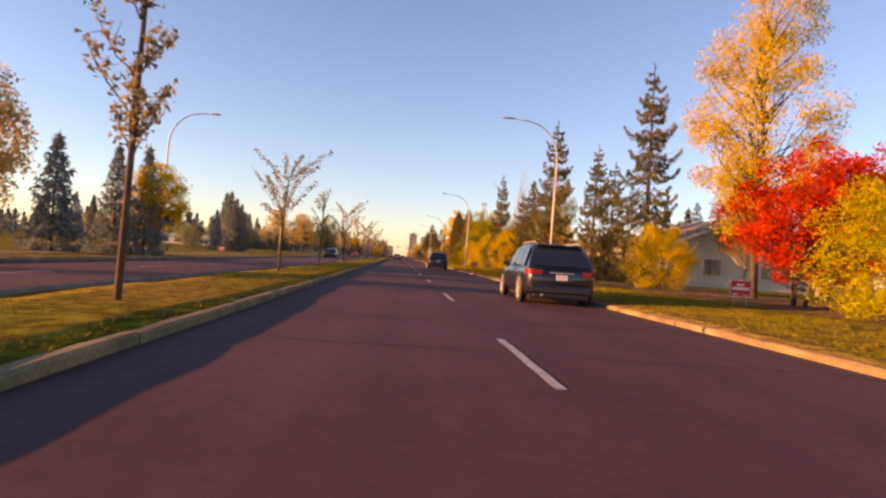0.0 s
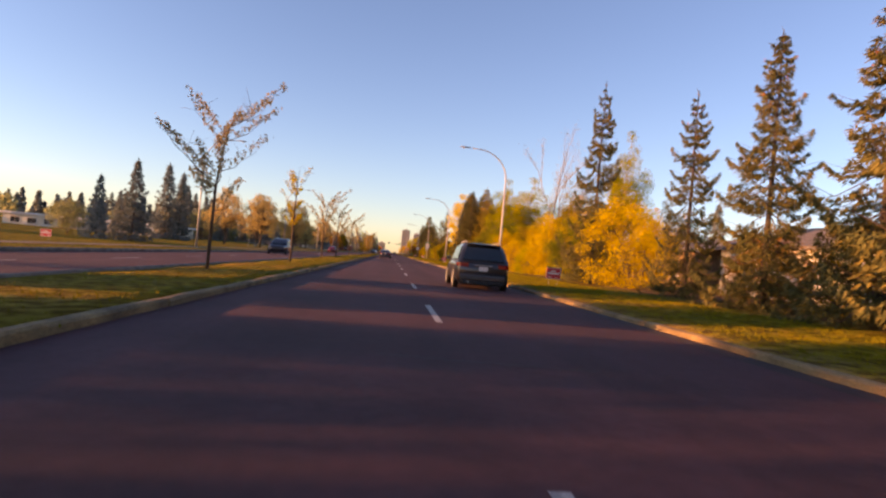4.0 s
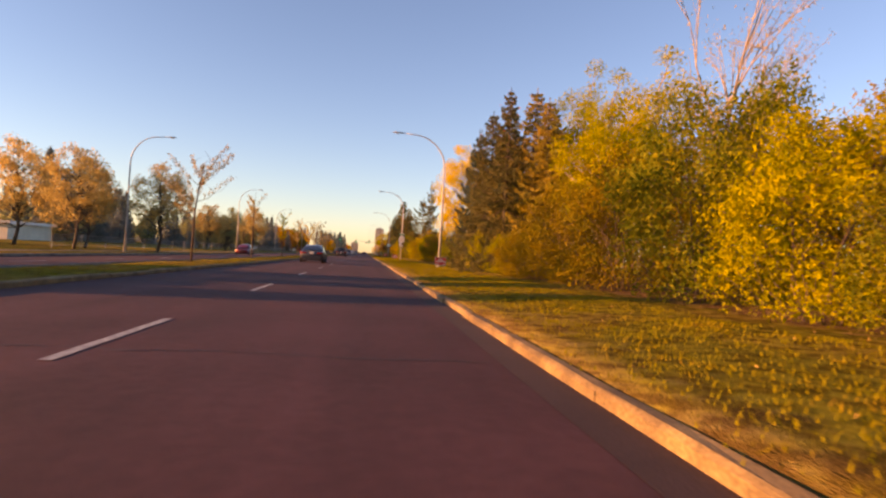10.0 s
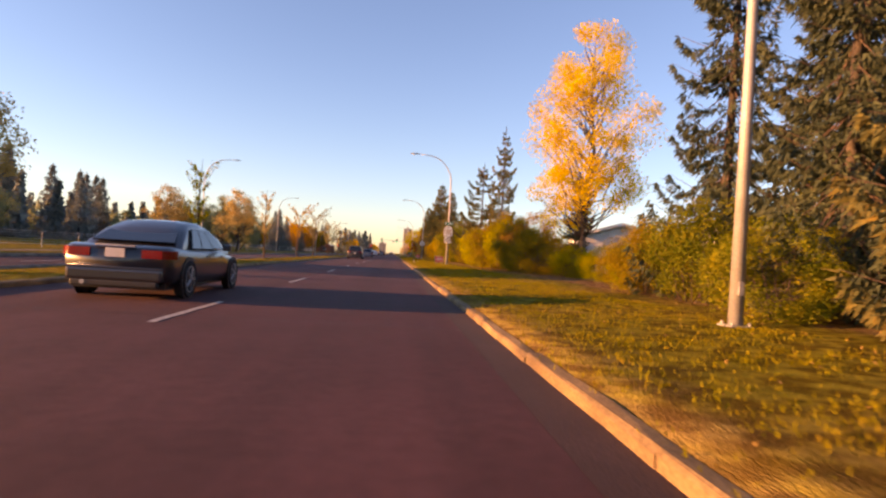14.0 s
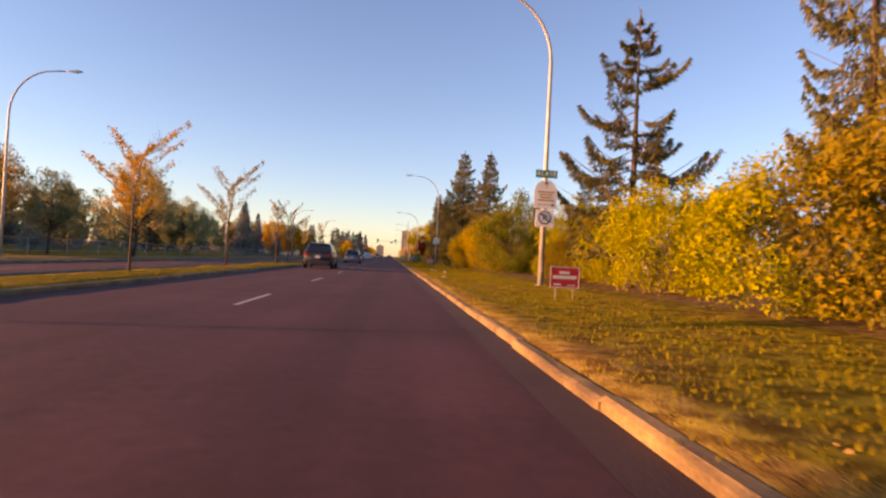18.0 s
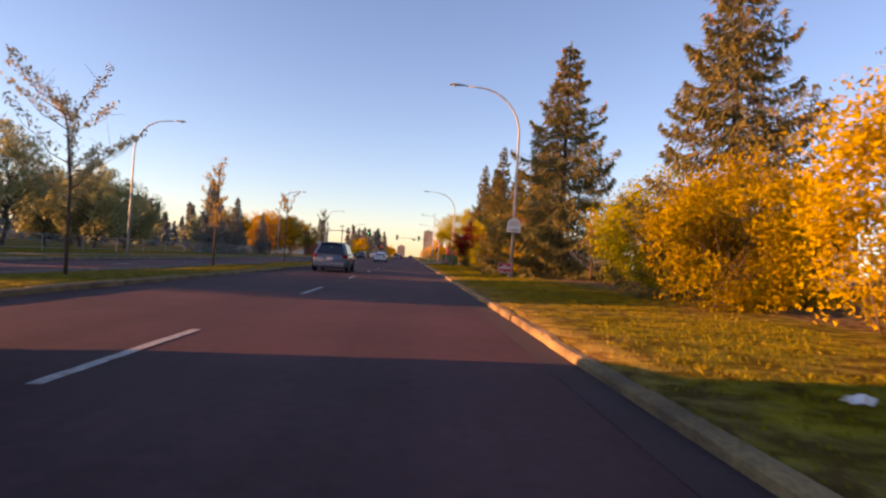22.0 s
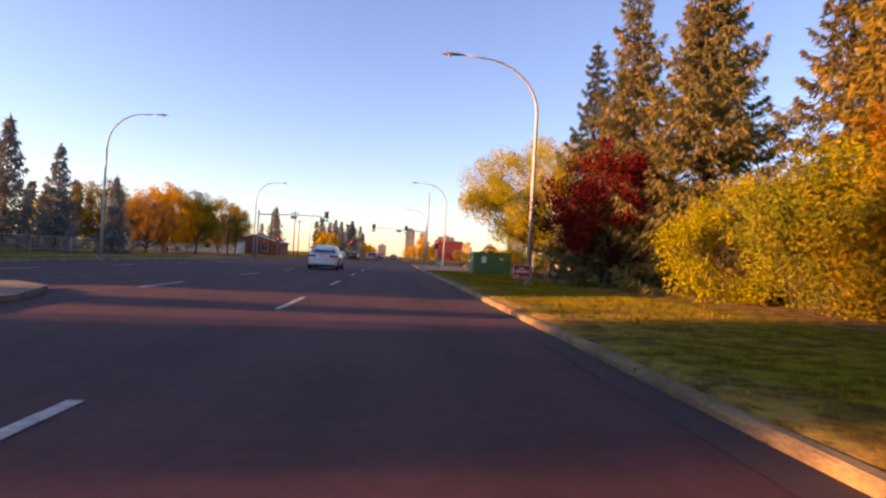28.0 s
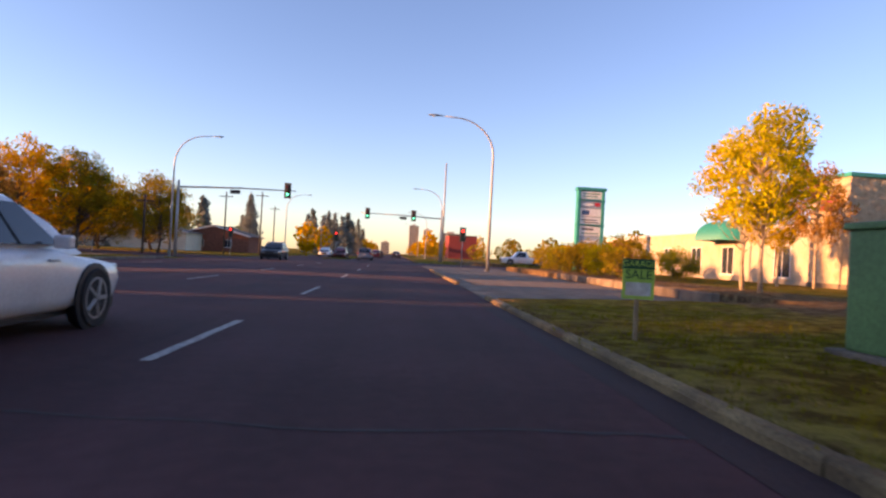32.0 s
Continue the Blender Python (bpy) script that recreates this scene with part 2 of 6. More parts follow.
# dark needles for spruces in the gloom, shade put into the colour
NEEDLE_SHADE = leaf_mat("dark_pine_needles", [(0.035, 0.05, 0.035), (0.06, 0.075, 0.05), (0.085, 0.10, 0.06), (0.10, 0.10, 0.06)], 0.1, 0.8)
# needles paled and blued: haze over the far conifers put into the colour
NEEDLE_HAZE = leaf_mat("hazed_conifer_needles", [(0.10, 0.125, 0.13), (0.15, 0.175, 0.17), (0.20, 0.22, 0.20), (0.24, 0.24, 0.19)], 0.25, 0.85)
CONES = leaf_mat("spruce_cones", [(0.16, 0.075, 0.04), (0.26, 0.12, 0.06), (0.30, 0.15, 0.08), (0.2, 0.09, 0.05)], 0.05, 0.8)
GRASS_B = leaf_mat("grass_blades", [(0.105, 0.10, 0.012), (0.155, 0.142, 0.016), (0.21, 0.172, 0.022), (0.25, 0.165, 0.04)], 0.2)


def grass_mat():
    """Lawn with dry patches, clover and bare, leaf-strewn soil beside the shrubs."""
    m = bpy.data.materials.new("lawn")
    m.use_nodes = True
    n, l = m.node_tree.nodes, m.node_tree.links
    b = n["Principled BSDF"]
    b.inputs["Roughness"].default_value = 0.95
    b.inputs["Specular IOR Level"].default_value = 0.02
    geo = n.new("ShaderNodeNewGeometry")

    def tex(scale, detail):
        t = n.new("ShaderNodeTexNoise")
        t.inputs["Scale"].default_value, t.inputs["Detail"].default_value = scale, detail
        l.new(geo.outputs["Position"], t.inputs["Vector"])
        return t

    def ramp(src, a, ca, z, cz):
        r = n.new("ShaderNodeValToRGB")
        r.color_ramp.elements[0].position, r.color_ramp.elements[1].position = a, z
        r.color_ramp.elements[0].color, r.color_ramp.elements[1].color = ca, cz
        l.new(src, r.inputs["Fac"])
        return r

    big, mid, fine = tex(0.22, 4), tex(2.2, 6), tex(38, 4)
    green = ramp(mid.outputs["Fac"], 0.3, (0.125, 0.108, 0.014, 1), 0.7, (0.25, 0.20, 0.02, 1))
    dry = ramp(fine.outputs["Fac"], 0.3, (0.18, 0.125, 0.025, 1), 0.7, (0.33, 0.22, 0.045, 1))
    soil = ramp(fine.outputs["Fac"], 0.35, (0.13, 0.08, 0.04, 1), 0.7, (0.36, 0.23, 0.12, 1))
    patch = ramp(big.outputs["Fac"], 0.45, (0, 0, 0, 1), 0.62, (1, 1, 1, 1))
    m1 = n.new("ShaderNodeMix")
    m1.data_type = "RGBA"
    l.new(patch.outputs["Color"], m1.inputs["Factor"])
    l.new(green.outputs["Color"], m1.inputs["A"])
    l.new(dry.outputs["Color"], m1.inputs["B"])
    # soil strip beyond x = 8 m, with a ragged edge
    sep = n.new("ShaderNodeSeparateXYZ")
    l.new(geo.outputs["Position"], sep.inputs[0])
    edge = n.new("ShaderNodeMath")
    edge.operation = "MULTIPLY_ADD"
    l.new(mid.outputs["Fac"], edge.inputs[0])
    edge.inputs[1].default_value = 2.6
    l.new(sep.outputs["X"], edge.inputs[2])
    strip = ramp(edge.outputs[0], 0.0, (0, 0, 0, 1), 1.0, (1, 1, 1, 1))
    mr = n.new("ShaderNodeMapRange")
    mr.inputs["From Min"].default_value, mr.inputs["From Max"].default_value = 10.8, 11.5
    l.new(edge.outputs[0], mr.inputs["Value"])
    back = n.new("ShaderNodeMapRange")
    back.inputs["From Min"].default_value, back.inputs["From Max"].default_value = 17.5, 16.5
    l.new(edge.outputs[0], back.inputs["Value"])
    mm = n.new("ShaderNodeMath")
    mm.operation = "MULTIPLY"
    l.new(mr.outputs[0], mm.inputs[0])
    l.new(back.outputs[0], mm.inputs[1])
    m2 = n.new("ShaderNodeMix")
    m2.data_type = "RGBA"
    l.new(mm.outputs[0], m2.inputs["Factor"])
    l.new(m1.outputs["Result"], m2.inputs["A"])
    l.new(soil.outputs["Color"], m2.inputs["B"])
    # worn, dry grass along the kerb
    worn = n.new("ShaderNodeMapRange")
    worn.inputs["From Min"].default_value, worn.inputs["From Max"].default_value = 6.75, 5.75
    worn.inputs["To Min"].default_value, worn.inputs["To Max"].default_value = 0.0, 0.5
    l.new(edge.outputs[0], worn.inputs["Value"])
    right = n.new("ShaderNodeMath")
    right.operation = "GREATER_THAN"
    right.inputs[1].default_value = 4.0
    l.new(sep.outputs["X"], right.inputs[0])
    wm = n.new("ShaderNodeMath")
    wm.operation = "MULTIPLY"
    l.new(worn.outputs[0], wm.inputs[0])
    l.new(right.outputs[0], wm.inputs[1])
    m3 = n.new("ShaderNodeMix")
    m3.data_type = "RGBA"
    l.new(wm.outputs[0], m3.inputs["Factor"])
    l.new(m2.outputs["Result"], m3.inputs["A"])
    l.new(soil.outputs["Color"], m3.inputs["B"])
    # thin, brown and lush spots a hand to a pace wide
    spots = ramp(tex(3.4, 7).outputs["Fac"], 0.40, (0.50, 0.44, 0.44, 1), 0.60, (1.16, 1.2, 1.1, 1))
    m4 = n.new("ShaderNodeMix")
    m4.data_type, m4.blend_type = "RGBA", "MULTIPLY"
    m4.inputs["Factor"].default_value = 1.0
    l.new(m3.outputs["Result"], m4.inputs["A"])
    l.new(spots.outputs["Color"], m4.inputs["B"])
    l.new(m4.outputs["Result"], b.inputs["Base Color"])
    bp = n.new("ShaderNodeBump")
    bp.inputs["Strength"].default_value, bp.inputs["Distance"].default_value = 1.0, 0.05
    l.new(fine.outputs["Fac"], bp.inputs["Height"])
    l.new(bp.outputs["Normal"], b.inputs["Normal"])
    return m


LAWN = grass_mat()

# ---- mesh helpers ----


def part(name, data, material, parent=None, label=""):
    """Links a bmesh or (verts, faces) as one mesh object under a thing or a part."""
    me = bpy.data.meshes.new(name)
    if isinstance(data, bmesh.types.BMesh):
        data.to_mesh(me)
        data.free()
    else:
        me.from_pydata([tuple(v) for v in data[0]], [], [tuple(f) for f in data[1]])
    if material:
        me.materials.append(material)
    ob = new(name, me)
    ob.parent = parent
    if label:
        ob["label"] = label
    return ob


def smooth(ob):
    ob.data.polygons.foreach_set("use_smooth", [True] * len(ob.data.polygons))
    return ob


def box(bm, x0, y0, z0, x1, y1, z1, bevel=0.0):
    m = Matrix.Translation(((x0 + x1) / 2, (y0 + y1) / 2, (z0 + z1) / 2)) @ Matrix.Diagonal((x1 - x0, y1 - y0, z1 - z0, 1))
    got = bmesh.ops.create_cube(bm, size=1.0, matrix=m)
    if bevel:
        edges = list({e for v in got["verts"] for e in v.link_edges})
        bmesh.ops.bevel(bm, geom=edges, offset=bevel, segments=2, affect="EDGES", profile=0.6)
    return bm


def boxed(name, material, parent, dims, bevel=0.0, label=""):
    return part(name, box(bmesh.new(), *dims, bevel), material, parent, label)


def tube(points, radii, sides=6, cap=True):
    """A tapered tube along points."""
    pts = [Vector(p) for p in points]
    verts, faces = [], []
    ref = Vector((0.13, 0.97, 0.2))
    for i, p in enumerate(pts):
        d = (pts[min(i + 1, len(pts) - 1)] - pts[max(i - 1, 0)]).normalized()
        a = d.cross(ref)
        if a.length < 0.05:
            a = d.cross(Vector((1, 0, 0)))
        a.normalize()
        b = d.cross(a)
        for k in range(sides):
            w = 2 * math.pi * k / sides
            verts.append(p + (a * math.cos(w) + b * math.sin(w)) * radii[i])
    for i in range(len(pts) - 1):
        for k in range(sides):
            k2 = (k + 1) % sides
            faces.append((i * sides + k, i * sides + k2, (i + 1) * sides + k2, (i + 1) * sides + k))
    if cap:
        faces.append(tuple(range(sides))[::-1])
        n = (len(pts) - 1) * sides
        faces.append(tuple(range(n, n + sides)))
    return verts, faces


def joined(pieces):
    verts, faces = [], []
    for v, f in pieces:
        o = len(verts)
        verts += list(v)
        faces += [tuple(i + o for i in q) for q in f]
    return verts, faces


def lathe(profile, sides=16, axis="z"):
    verts, faces = [], []
    for r, h in profile:
        for k in range(sides):
            w = 2 * math.pi * k / sides
            c, s = r * math.cos(w), r * math.sin(w)
            verts.append((c, s, h) if axis == "z" else (h, c, s))
    for i in range(len(profile) - 1):
        for k in range(sides):
            k2 = (k + 1) % sides
            faces.append((i * sides + k, i * sides + k2, (i + 1) * sides + k2, (i + 1) * sides + k))
    faces.append(tuple(range(sides))[::-1])
    n = (len(profile) - 1) * sides
    faces.append(tuple(range(n, n + sides)))
    return verts, faces


def thing(name, x=0, y=0, z=0, turn=0, label="", category="", group="", kind=""):
    ob = new(name)
    ob.matrix_basis = pose(x, y, z, 0, 0, turn)
    ob.empty_display_size = 0.3
    return tagged(ob, label, category, group, kind)


# ---- ground, roads, kerbs ----
KERB_R, KERB_L = 4.31, -3.86  # faces of the kerbs along our carriageway
MED_FAR, OPP_FAR = -7.6, -16.2  # far edge of the median, far edge of the other carriageway
MEDIAN_END, APRON_0, APRON_1 = 266.0, 302.0, 326.0
CROSS_0, CROSS_1 = 343.0, 362.0  # the cross street


def height(x):
    """The lie of the land across the road."""
    table = ((-400, -0.2), (-60, -0.3), (-20, -0.28), (-16.3, -0.22), (-7.6, -0.02), (-3.9, 0.10), (4.4, 0.12), (9, 0.27), (13, 0.36), (40, 0.45), (400, 0.5))
    for (a, za), (b, zb) in zip(table, table[1:]):
        if x <= b:
            return za + (zb - za) * (x - a) / (b - a)
    return 0.5


def sheet(name, xs, ys, zf, material):
    verts = [(x, y, zf(x, y)) for y in ys for x in xs]
    n = len(xs)
    faces = [(j * n + i, j * n + i + 1, (j + 1) * n + i + 1, (j + 1) * n + i) for j in range(len(ys) - 1) for i in range(n - 1)]
    return smooth(part(name, (verts, faces), material))


def ground_z(x, y):
    z = height(x)
    in_roads = OPP_FAR - 0.1 < x < MED_FAR + 0.1 or KERB_L - 0.13 < x < KERB_R + 0.13
    if MEDIAN_END < y < CROSS_1 + 4 and OPP_FAR < x < KERB_R:
        in_roads = True
    if APRON_0 < y < CROSS_1 + 3 and 4.3 < x < 12:
        in_roads = True
    if CROSS_0 - 1 < y < CROSS_1 + 1:
        in_roads = True
    if in_roads:
        return min(z, 0) - 0.34
    if abs(x) < 60 and -20 < y < 400:
        z += 0.05 * noise.noise((x * 0.35, y * 0.35, 1.0)) * min(1.0, max(0, abs(x - 4.4) / 4))
    return z


gx = [-3000, -800, -300, -150, -90, -60, -45, -36, -30, -26, -23, -20, -18, -17, -16.36, -16.29, -12, -7.52, -7.46, -6.6, -5.6, -4.7, -4.02, -3.97, 0, 4.42, 4.47, 5, 5.5, 6, 6.5, 7, 7.5, 8, 8.5, 9, 9.5, 10, 10.6, 11.3, 11.96, 12.0, 12.6, 13.4, 14.5, 16, 18, 21, 25, 30, 40, 60, 100, 250, 800, 3000]
gy = [-600, -120, -60, -30] + [-20 + 1.6 * k for k in range(int(MEDIAN_END / 1.6) + 14)] + [290 + 2 * k for k in range(6)] + [301.9, 302.1, 308, 316, 324, 332, 341.9, 342.1, 352, 362.9, 363.1, 365.9, 366.1, 380, 400, 450, 600, 900, 1500, 3500]
gy = sorted(set(gy))
ground = sheet("ground", gx, gy, ground_z, LAWN)
tagged(ground, "autumn lawn with dry patches beside the roads", "ground", kind="structure")


def ribbon(name, x0, x1, y0, y1, z0, z1, material, step=6.0, label="", category="road"):
    n = max(2, int((y1 - y0) / step))
    ys = [y0 + (y1 - y0) * k / n for k in range(n + 1)]
    xs = [x0 + (x1 - x0) * k / 6 for k in range(7)]
    ob = sheet(name, xs, ys, lambda x, y: z0 + (z1 - z0) * (x - x0) / (x1 - x0), material)
    return tagged(ob, label, category, kind="structure")


ribbon("road_east", KERB_L - 0.05, KERB_R + 0.05, -60, 1500, 0, 0, ASPHALT, label="worn grey asphalt carriageway with two lanes")
ribbon("road_west", OPP_FAR - 0.05, MED_FAR + 0.05, -60, 1500, -0.30, -0.12, ASPHALT, label="grey asphalt carriageway beyond the grass median")
ribbon("turning_lane", MED_FAR + 0.05, KERB_L - 0.05, MEDIAN_END - 3, CROSS_1 + 6, -0.12, 0.0, ASPHALT, label="asphalt turning lane beside the median's end")
ribbon("cross_street", 4.36, 160, CROSS_0, CROSS_1, -0.004, 0.3, ASPHALT, label="asphalt cross street at the lights")
ribbon("cross_street_west", -160, OPP_FAR - 0.05, CROSS_0, CROSS_1, -0.4, -0.30, ASPHALT, label="asphalt cross street at the lights")
ribbon("apron", KERB_R + 0.05, 11.4, APRON_0, CROSS_0, 0.012, 0.06, CONCRETE, label="worn concrete driveway apron", category="driveway")

GUTTER = mat("gutter_asphalt", (0.052, 0.026, 0.024), 0.9, var=0.2, scale=1.1, fine=50, bump=0.4, second=(0.038, 0.019, 0.018))
ribbon("gutter", 3.93, KERB_R + 0.02, -15, APRON_0, 0.004, 0.010, GUTTER, label="dark gritty gutter along the kerb", category="gutter")

KERBSTONE = mat("kerb_concrete", (0.30, 0.20, 0.085), 0.92, var=0.24, scale=1.3, fine=40, bump=0.5, second=(0.12, 0.08, 0.04))


def kerb(name, x_face, side, runs, z, label):
    """Concrete kerb stones in lengths, each a part. side: +1 where the grass lies at greater x."""
    root = tagged(new(name), label, "kerb", kind="structure")
    seed = random.Random(7)
    made = []
    for k in range(4):
        bm = bmesh.new()
        w, h, ln = 0.13, 0.12, 2.992
        prof = [(0, -0.2), (0.0, h - 0.035), (0.012, h - 0.012), (0.035, h), (w, h + 0.004), (w, -0.2)]
        rows = []
        for yy in (0, ln * 0.33, ln * 0.66, ln):
            rows.append([bm.verts.new((side * (px + seed.uniform(-0.008, 0.008) * (pz > 0)), yy, pz + (seed.uniform(-0.008, 0.006) if pz > 0 else 0))) for px, pz in prof])
        for a, b in zip(rows, rows[1:]):
            for i in range(len(prof) - 1):
                bm.faces.new((a[i], a[i + 1], b[i + 1], b[i]))
        bm.faces.new(rows[0])
        bm.faces.new(rows[-1][::-1])
        bmesh.ops.recalc_face_normals(bm, faces=bm.faces)
        me = bpy.data.meshes.new("kerb_stone")
        bm.to_mesh(me)
        bm.free()
        me.materials.append(KERBSTONE)
        made.append(me)
    for y0, y1 in runs:
        y = y0
        while y < y1 - 1:
            ob = new("kerb_stone", made[seed.randrange(4)])
            ob.parent = root
            ob.matrix_basis = pose(x_face + seed.uniform(-0.014, 0.014), y, z + seed.uniform(-0.022, 0.008), seed.uniform(-0.2, 0.2), 0, seed.uniform(-0.35, 0.35))
            y += 3.0
    return root


kerb("kerb_east", KERB_R, 1, ((-15, APRON_0), (310.5, CROSS_0 - 16)), 0.0, "weathered concrete kerb beside the right-hand grass verge")
kerb("kerb_median", KERB_L, -1, ((-15, MEDIAN_END - 2),), 0.0, "weathered concrete kerb of the grass median")
far = joined([tube([(MED_FAR, -15, -0.06), (MED_FAR, MEDIAN_END - 2, -0.06)], [0.11, 0.11], 8), tube([(OPP_FAR - 0.1, -15, -0.26), (OPP_FAR - 0.1, CROSS_0 - 6, -0.26)], [0.13, 0.13], 8)])
tagged(part("kerb_west", far, CONCRETE), "low concrete kerb along the far carriageway", "kerb", kind="structure")

# rounded nose of the median
nose = bmesh.new()
ring = [(MED_FAR + 0.1, MEDIAN_END - 3), (MED_FAR + 0.4, MEDIAN_END), (MED_FAR + 1.2, MEDIAN_END + 1.8), (-5.7, MEDIAN_END + 2.4), (-4.6, MEDIAN_END + 1.5), (KERB_L - 0.05, MEDIAN_END - 0.6), (KERB_L, MEDIAN_END - 3)]
low = [nose.verts.new((x, y, -0.15)) for x, y in ring]
top = [nose.verts.new((x, y, 0.10)) for x, y in ring]
nose.faces.new(top)
for i in range(len(ring) - 1):
    nose.faces.new((low[i], low[i + 1], top[i + 1], top[i]))
bmesh.ops.recalc_face_normals(nose, faces=nose.faces)
tagged(part("median_nose", nose, CONCRETE), "rounded concrete end of the median", "kerb", kind="structure")

# lane line
marks = tagged(new("lane_line"), "broken white lane line, worn", "road marking", kind="structure")
dash_ends = (-2.2, 8.1, 18.1, 28.4, 39.0, 48.8, 57.6, 67.7, 77.6, 87.5, 97.0, 106.0, 115.8, 126.2, 136.8, 146.8, 157.0, 168.0, 178.2, 188.8, 199.2, 209.8, 219.9, 229.9, 240.0, 250.3, 259.4, 269.1, 278.0, 287.0, 296.5, 304.9, 314.5, 324, 334)
for k, ye in enumerate(dash_ends):
    bm = bmesh.new()
    n = 10
    rows = []
    for i in range(n + 1):
        yy = -3.1 + 3.1 * i / n
        j = random.uniform(-0.006, 0.006)
        rows.append((bm.verts.new((-0.055 + j, yy, 0.006)), bm.verts.new((0.055 + j, yy, 0.006))))
    for a, b in zip(rows, rows[1:]):
        bm.faces.new((a[0], a[1], b[1], b[0]))
    ob = part("dash", bm, PAINT, marks)
    ob.location = (0, ye, 0)
turn_marks = tagged(new("turning_line"), "broken white line of the turning lane", "road marking", kind="structure")
for ye in range(262, 335, 9):
    bm = bmesh.new()
    bmesh.ops.create_grid(bm, x_segments=1, y_segments=4, size=0.5, matrix=Matrix.Translation((-3.75, ye, 0.006)) @ Matrix.Diagonal((0.11, 2.9, 1, 1)))
    part("dash", bm, PAINT, turn_marks)
opp = tagged(new("far_lane_line"), "broken white line of the far carriageway", "road marking", kind="structure")
for ye in range(0, 335, 9):
    bm = bmesh.new()
    bmesh.ops.create_grid(bm, x_segments=1, y_segments=1, size=0.5, matrix=Matrix.Translation((-12.0, ye, -0.204)) @ Matrix.Diagonal((0.11, 2.9, 1, 1)))
    part("dash", bm, PAINT, opp)

# tar seams and cracks across the lanes
seams = tagged(new("road_seams"), "dark tar-sealed cracks across the asphalt", "road marking", kind="structure")
crack_rng = random.Random(5)
for k in range(36):
    y = -5 + 9.3 * k + crack_rng.uniform(-3, 3)
    x0, x1 = (KERB_L + 0.1, KERB_R - 0.1) if crack_rng.random() < 0.5 else (crack_rng.uniform(-3.5, 0), crack_rng.uniform(1, 4.2))
    n = 26
    bm = bmesh.new()
    rows = []
    yy = y
    for i in range(n + 1):
        x = x0 + (x1 - x0) * i / n
        yy += crack_rng.uniform(-0.07, 0.07)
        w = crack_rng.uniform(0.008, 0.022)
        rows.append((bm.verts.new((x, yy - w, 0.004)), bm.verts.new((x, yy + w, 0.004))))
    for a, b in zip(rows, rows[1:]):
        bm.faces.new((a[0], b[0], b[1], a[1]))
    part("seam", bm, PATCH, seams)

# ---- plants ----
rng = np.random.default_rng(11)


def leaves(centres, size, rng, flat=0.0, aspect=0.6, spread=0.35):
    """One pointed leaf at each centre, turned at random. flat: how far leaves lie level."""
    n = len(centres)
    d = rng.normal(size=(n, 3))
    d[:, 2] -= 0.3
    d /= np.linalg.norm(d, axis=1, keepdims=True)
    e = rng.normal(size=(n, 3))
    e[:, 2] *= 1 - flat
    e -= d * (e * d).sum(1, keepdims=True)
    e /= np.linalg.norm(e, axis=1, keepdims=True) + 1e-9
    s = size * rng.uniform(1 - spread, 1 + spread, (n, 1))
    tip, side = d * s * 0.5, e * s * aspect * 0.5
    bend = np.cross(d, e) * s * 0.12
    v = np.stack([centres - tip * 0.8 + side, centres + tip * 1.2 + bend, centres - tip * 0.8 - side], 1).reshape(-1, 3)
    return v, np.arange(3 * n).reshape(n, 3)


def sprays(a, d, length, width, rng):
    """Hanging needle sprays: tapering shapes from a along d."""
    n = len(a)
    d = d / (np.linalg.norm(d, axis=1, keepdims=True) + 1e-9)
    e = rng.normal(size=(n, 3))
    e -= d * (e * d).sum(1, keepdims=True)
    e /= np.linalg.norm(e, axis=1, keepdims=True) + 1e-9
    ln = length * rng.uniform(0.6, 1.35, (n, 1))
    w = width * rng.uniform(0.7, 1.3, (n, 1))
    v = np.stack([a + e * w * 0.42, a + d * ln, a - e * w * 0.42], 1).reshape(-1, 3)
    return v, np.arange(3 * n).reshape(n, 3)


def mesh_np(name, vf, material, parent=None, label=""):
    v, f = vf
    me = bpy.data.meshes.new(name)
    me.from_pydata(np.asarray(v).tolist(), [], np.asarray(f).tolist())
    me.materials.append(material)
    ob = new(name, me)
    ob.parent = parent
    if label:
        ob["label"] = label
    return ob


def limb(a, b, r0, r1, rng, wobble=0.08, steps=4, sag=0.0):
    a, b = np.array(a, float), np.array(b, float)
    ln = np.linalg.norm(b - a)
    pts, rad = [], []
    for k in range(steps + 1):
        u = k / steps
        p = a + (b - a) * u
        if 0 < k < steps:
            p = p + rng.normal(size=3) * wobble * ln * 0.5
        p[2] += sag * ln * math.sin(math.pi * u)
        pts.append(p)
        rad.append(r0 + (r1 - r0) * u)
    return tube(pts, rad, 5)


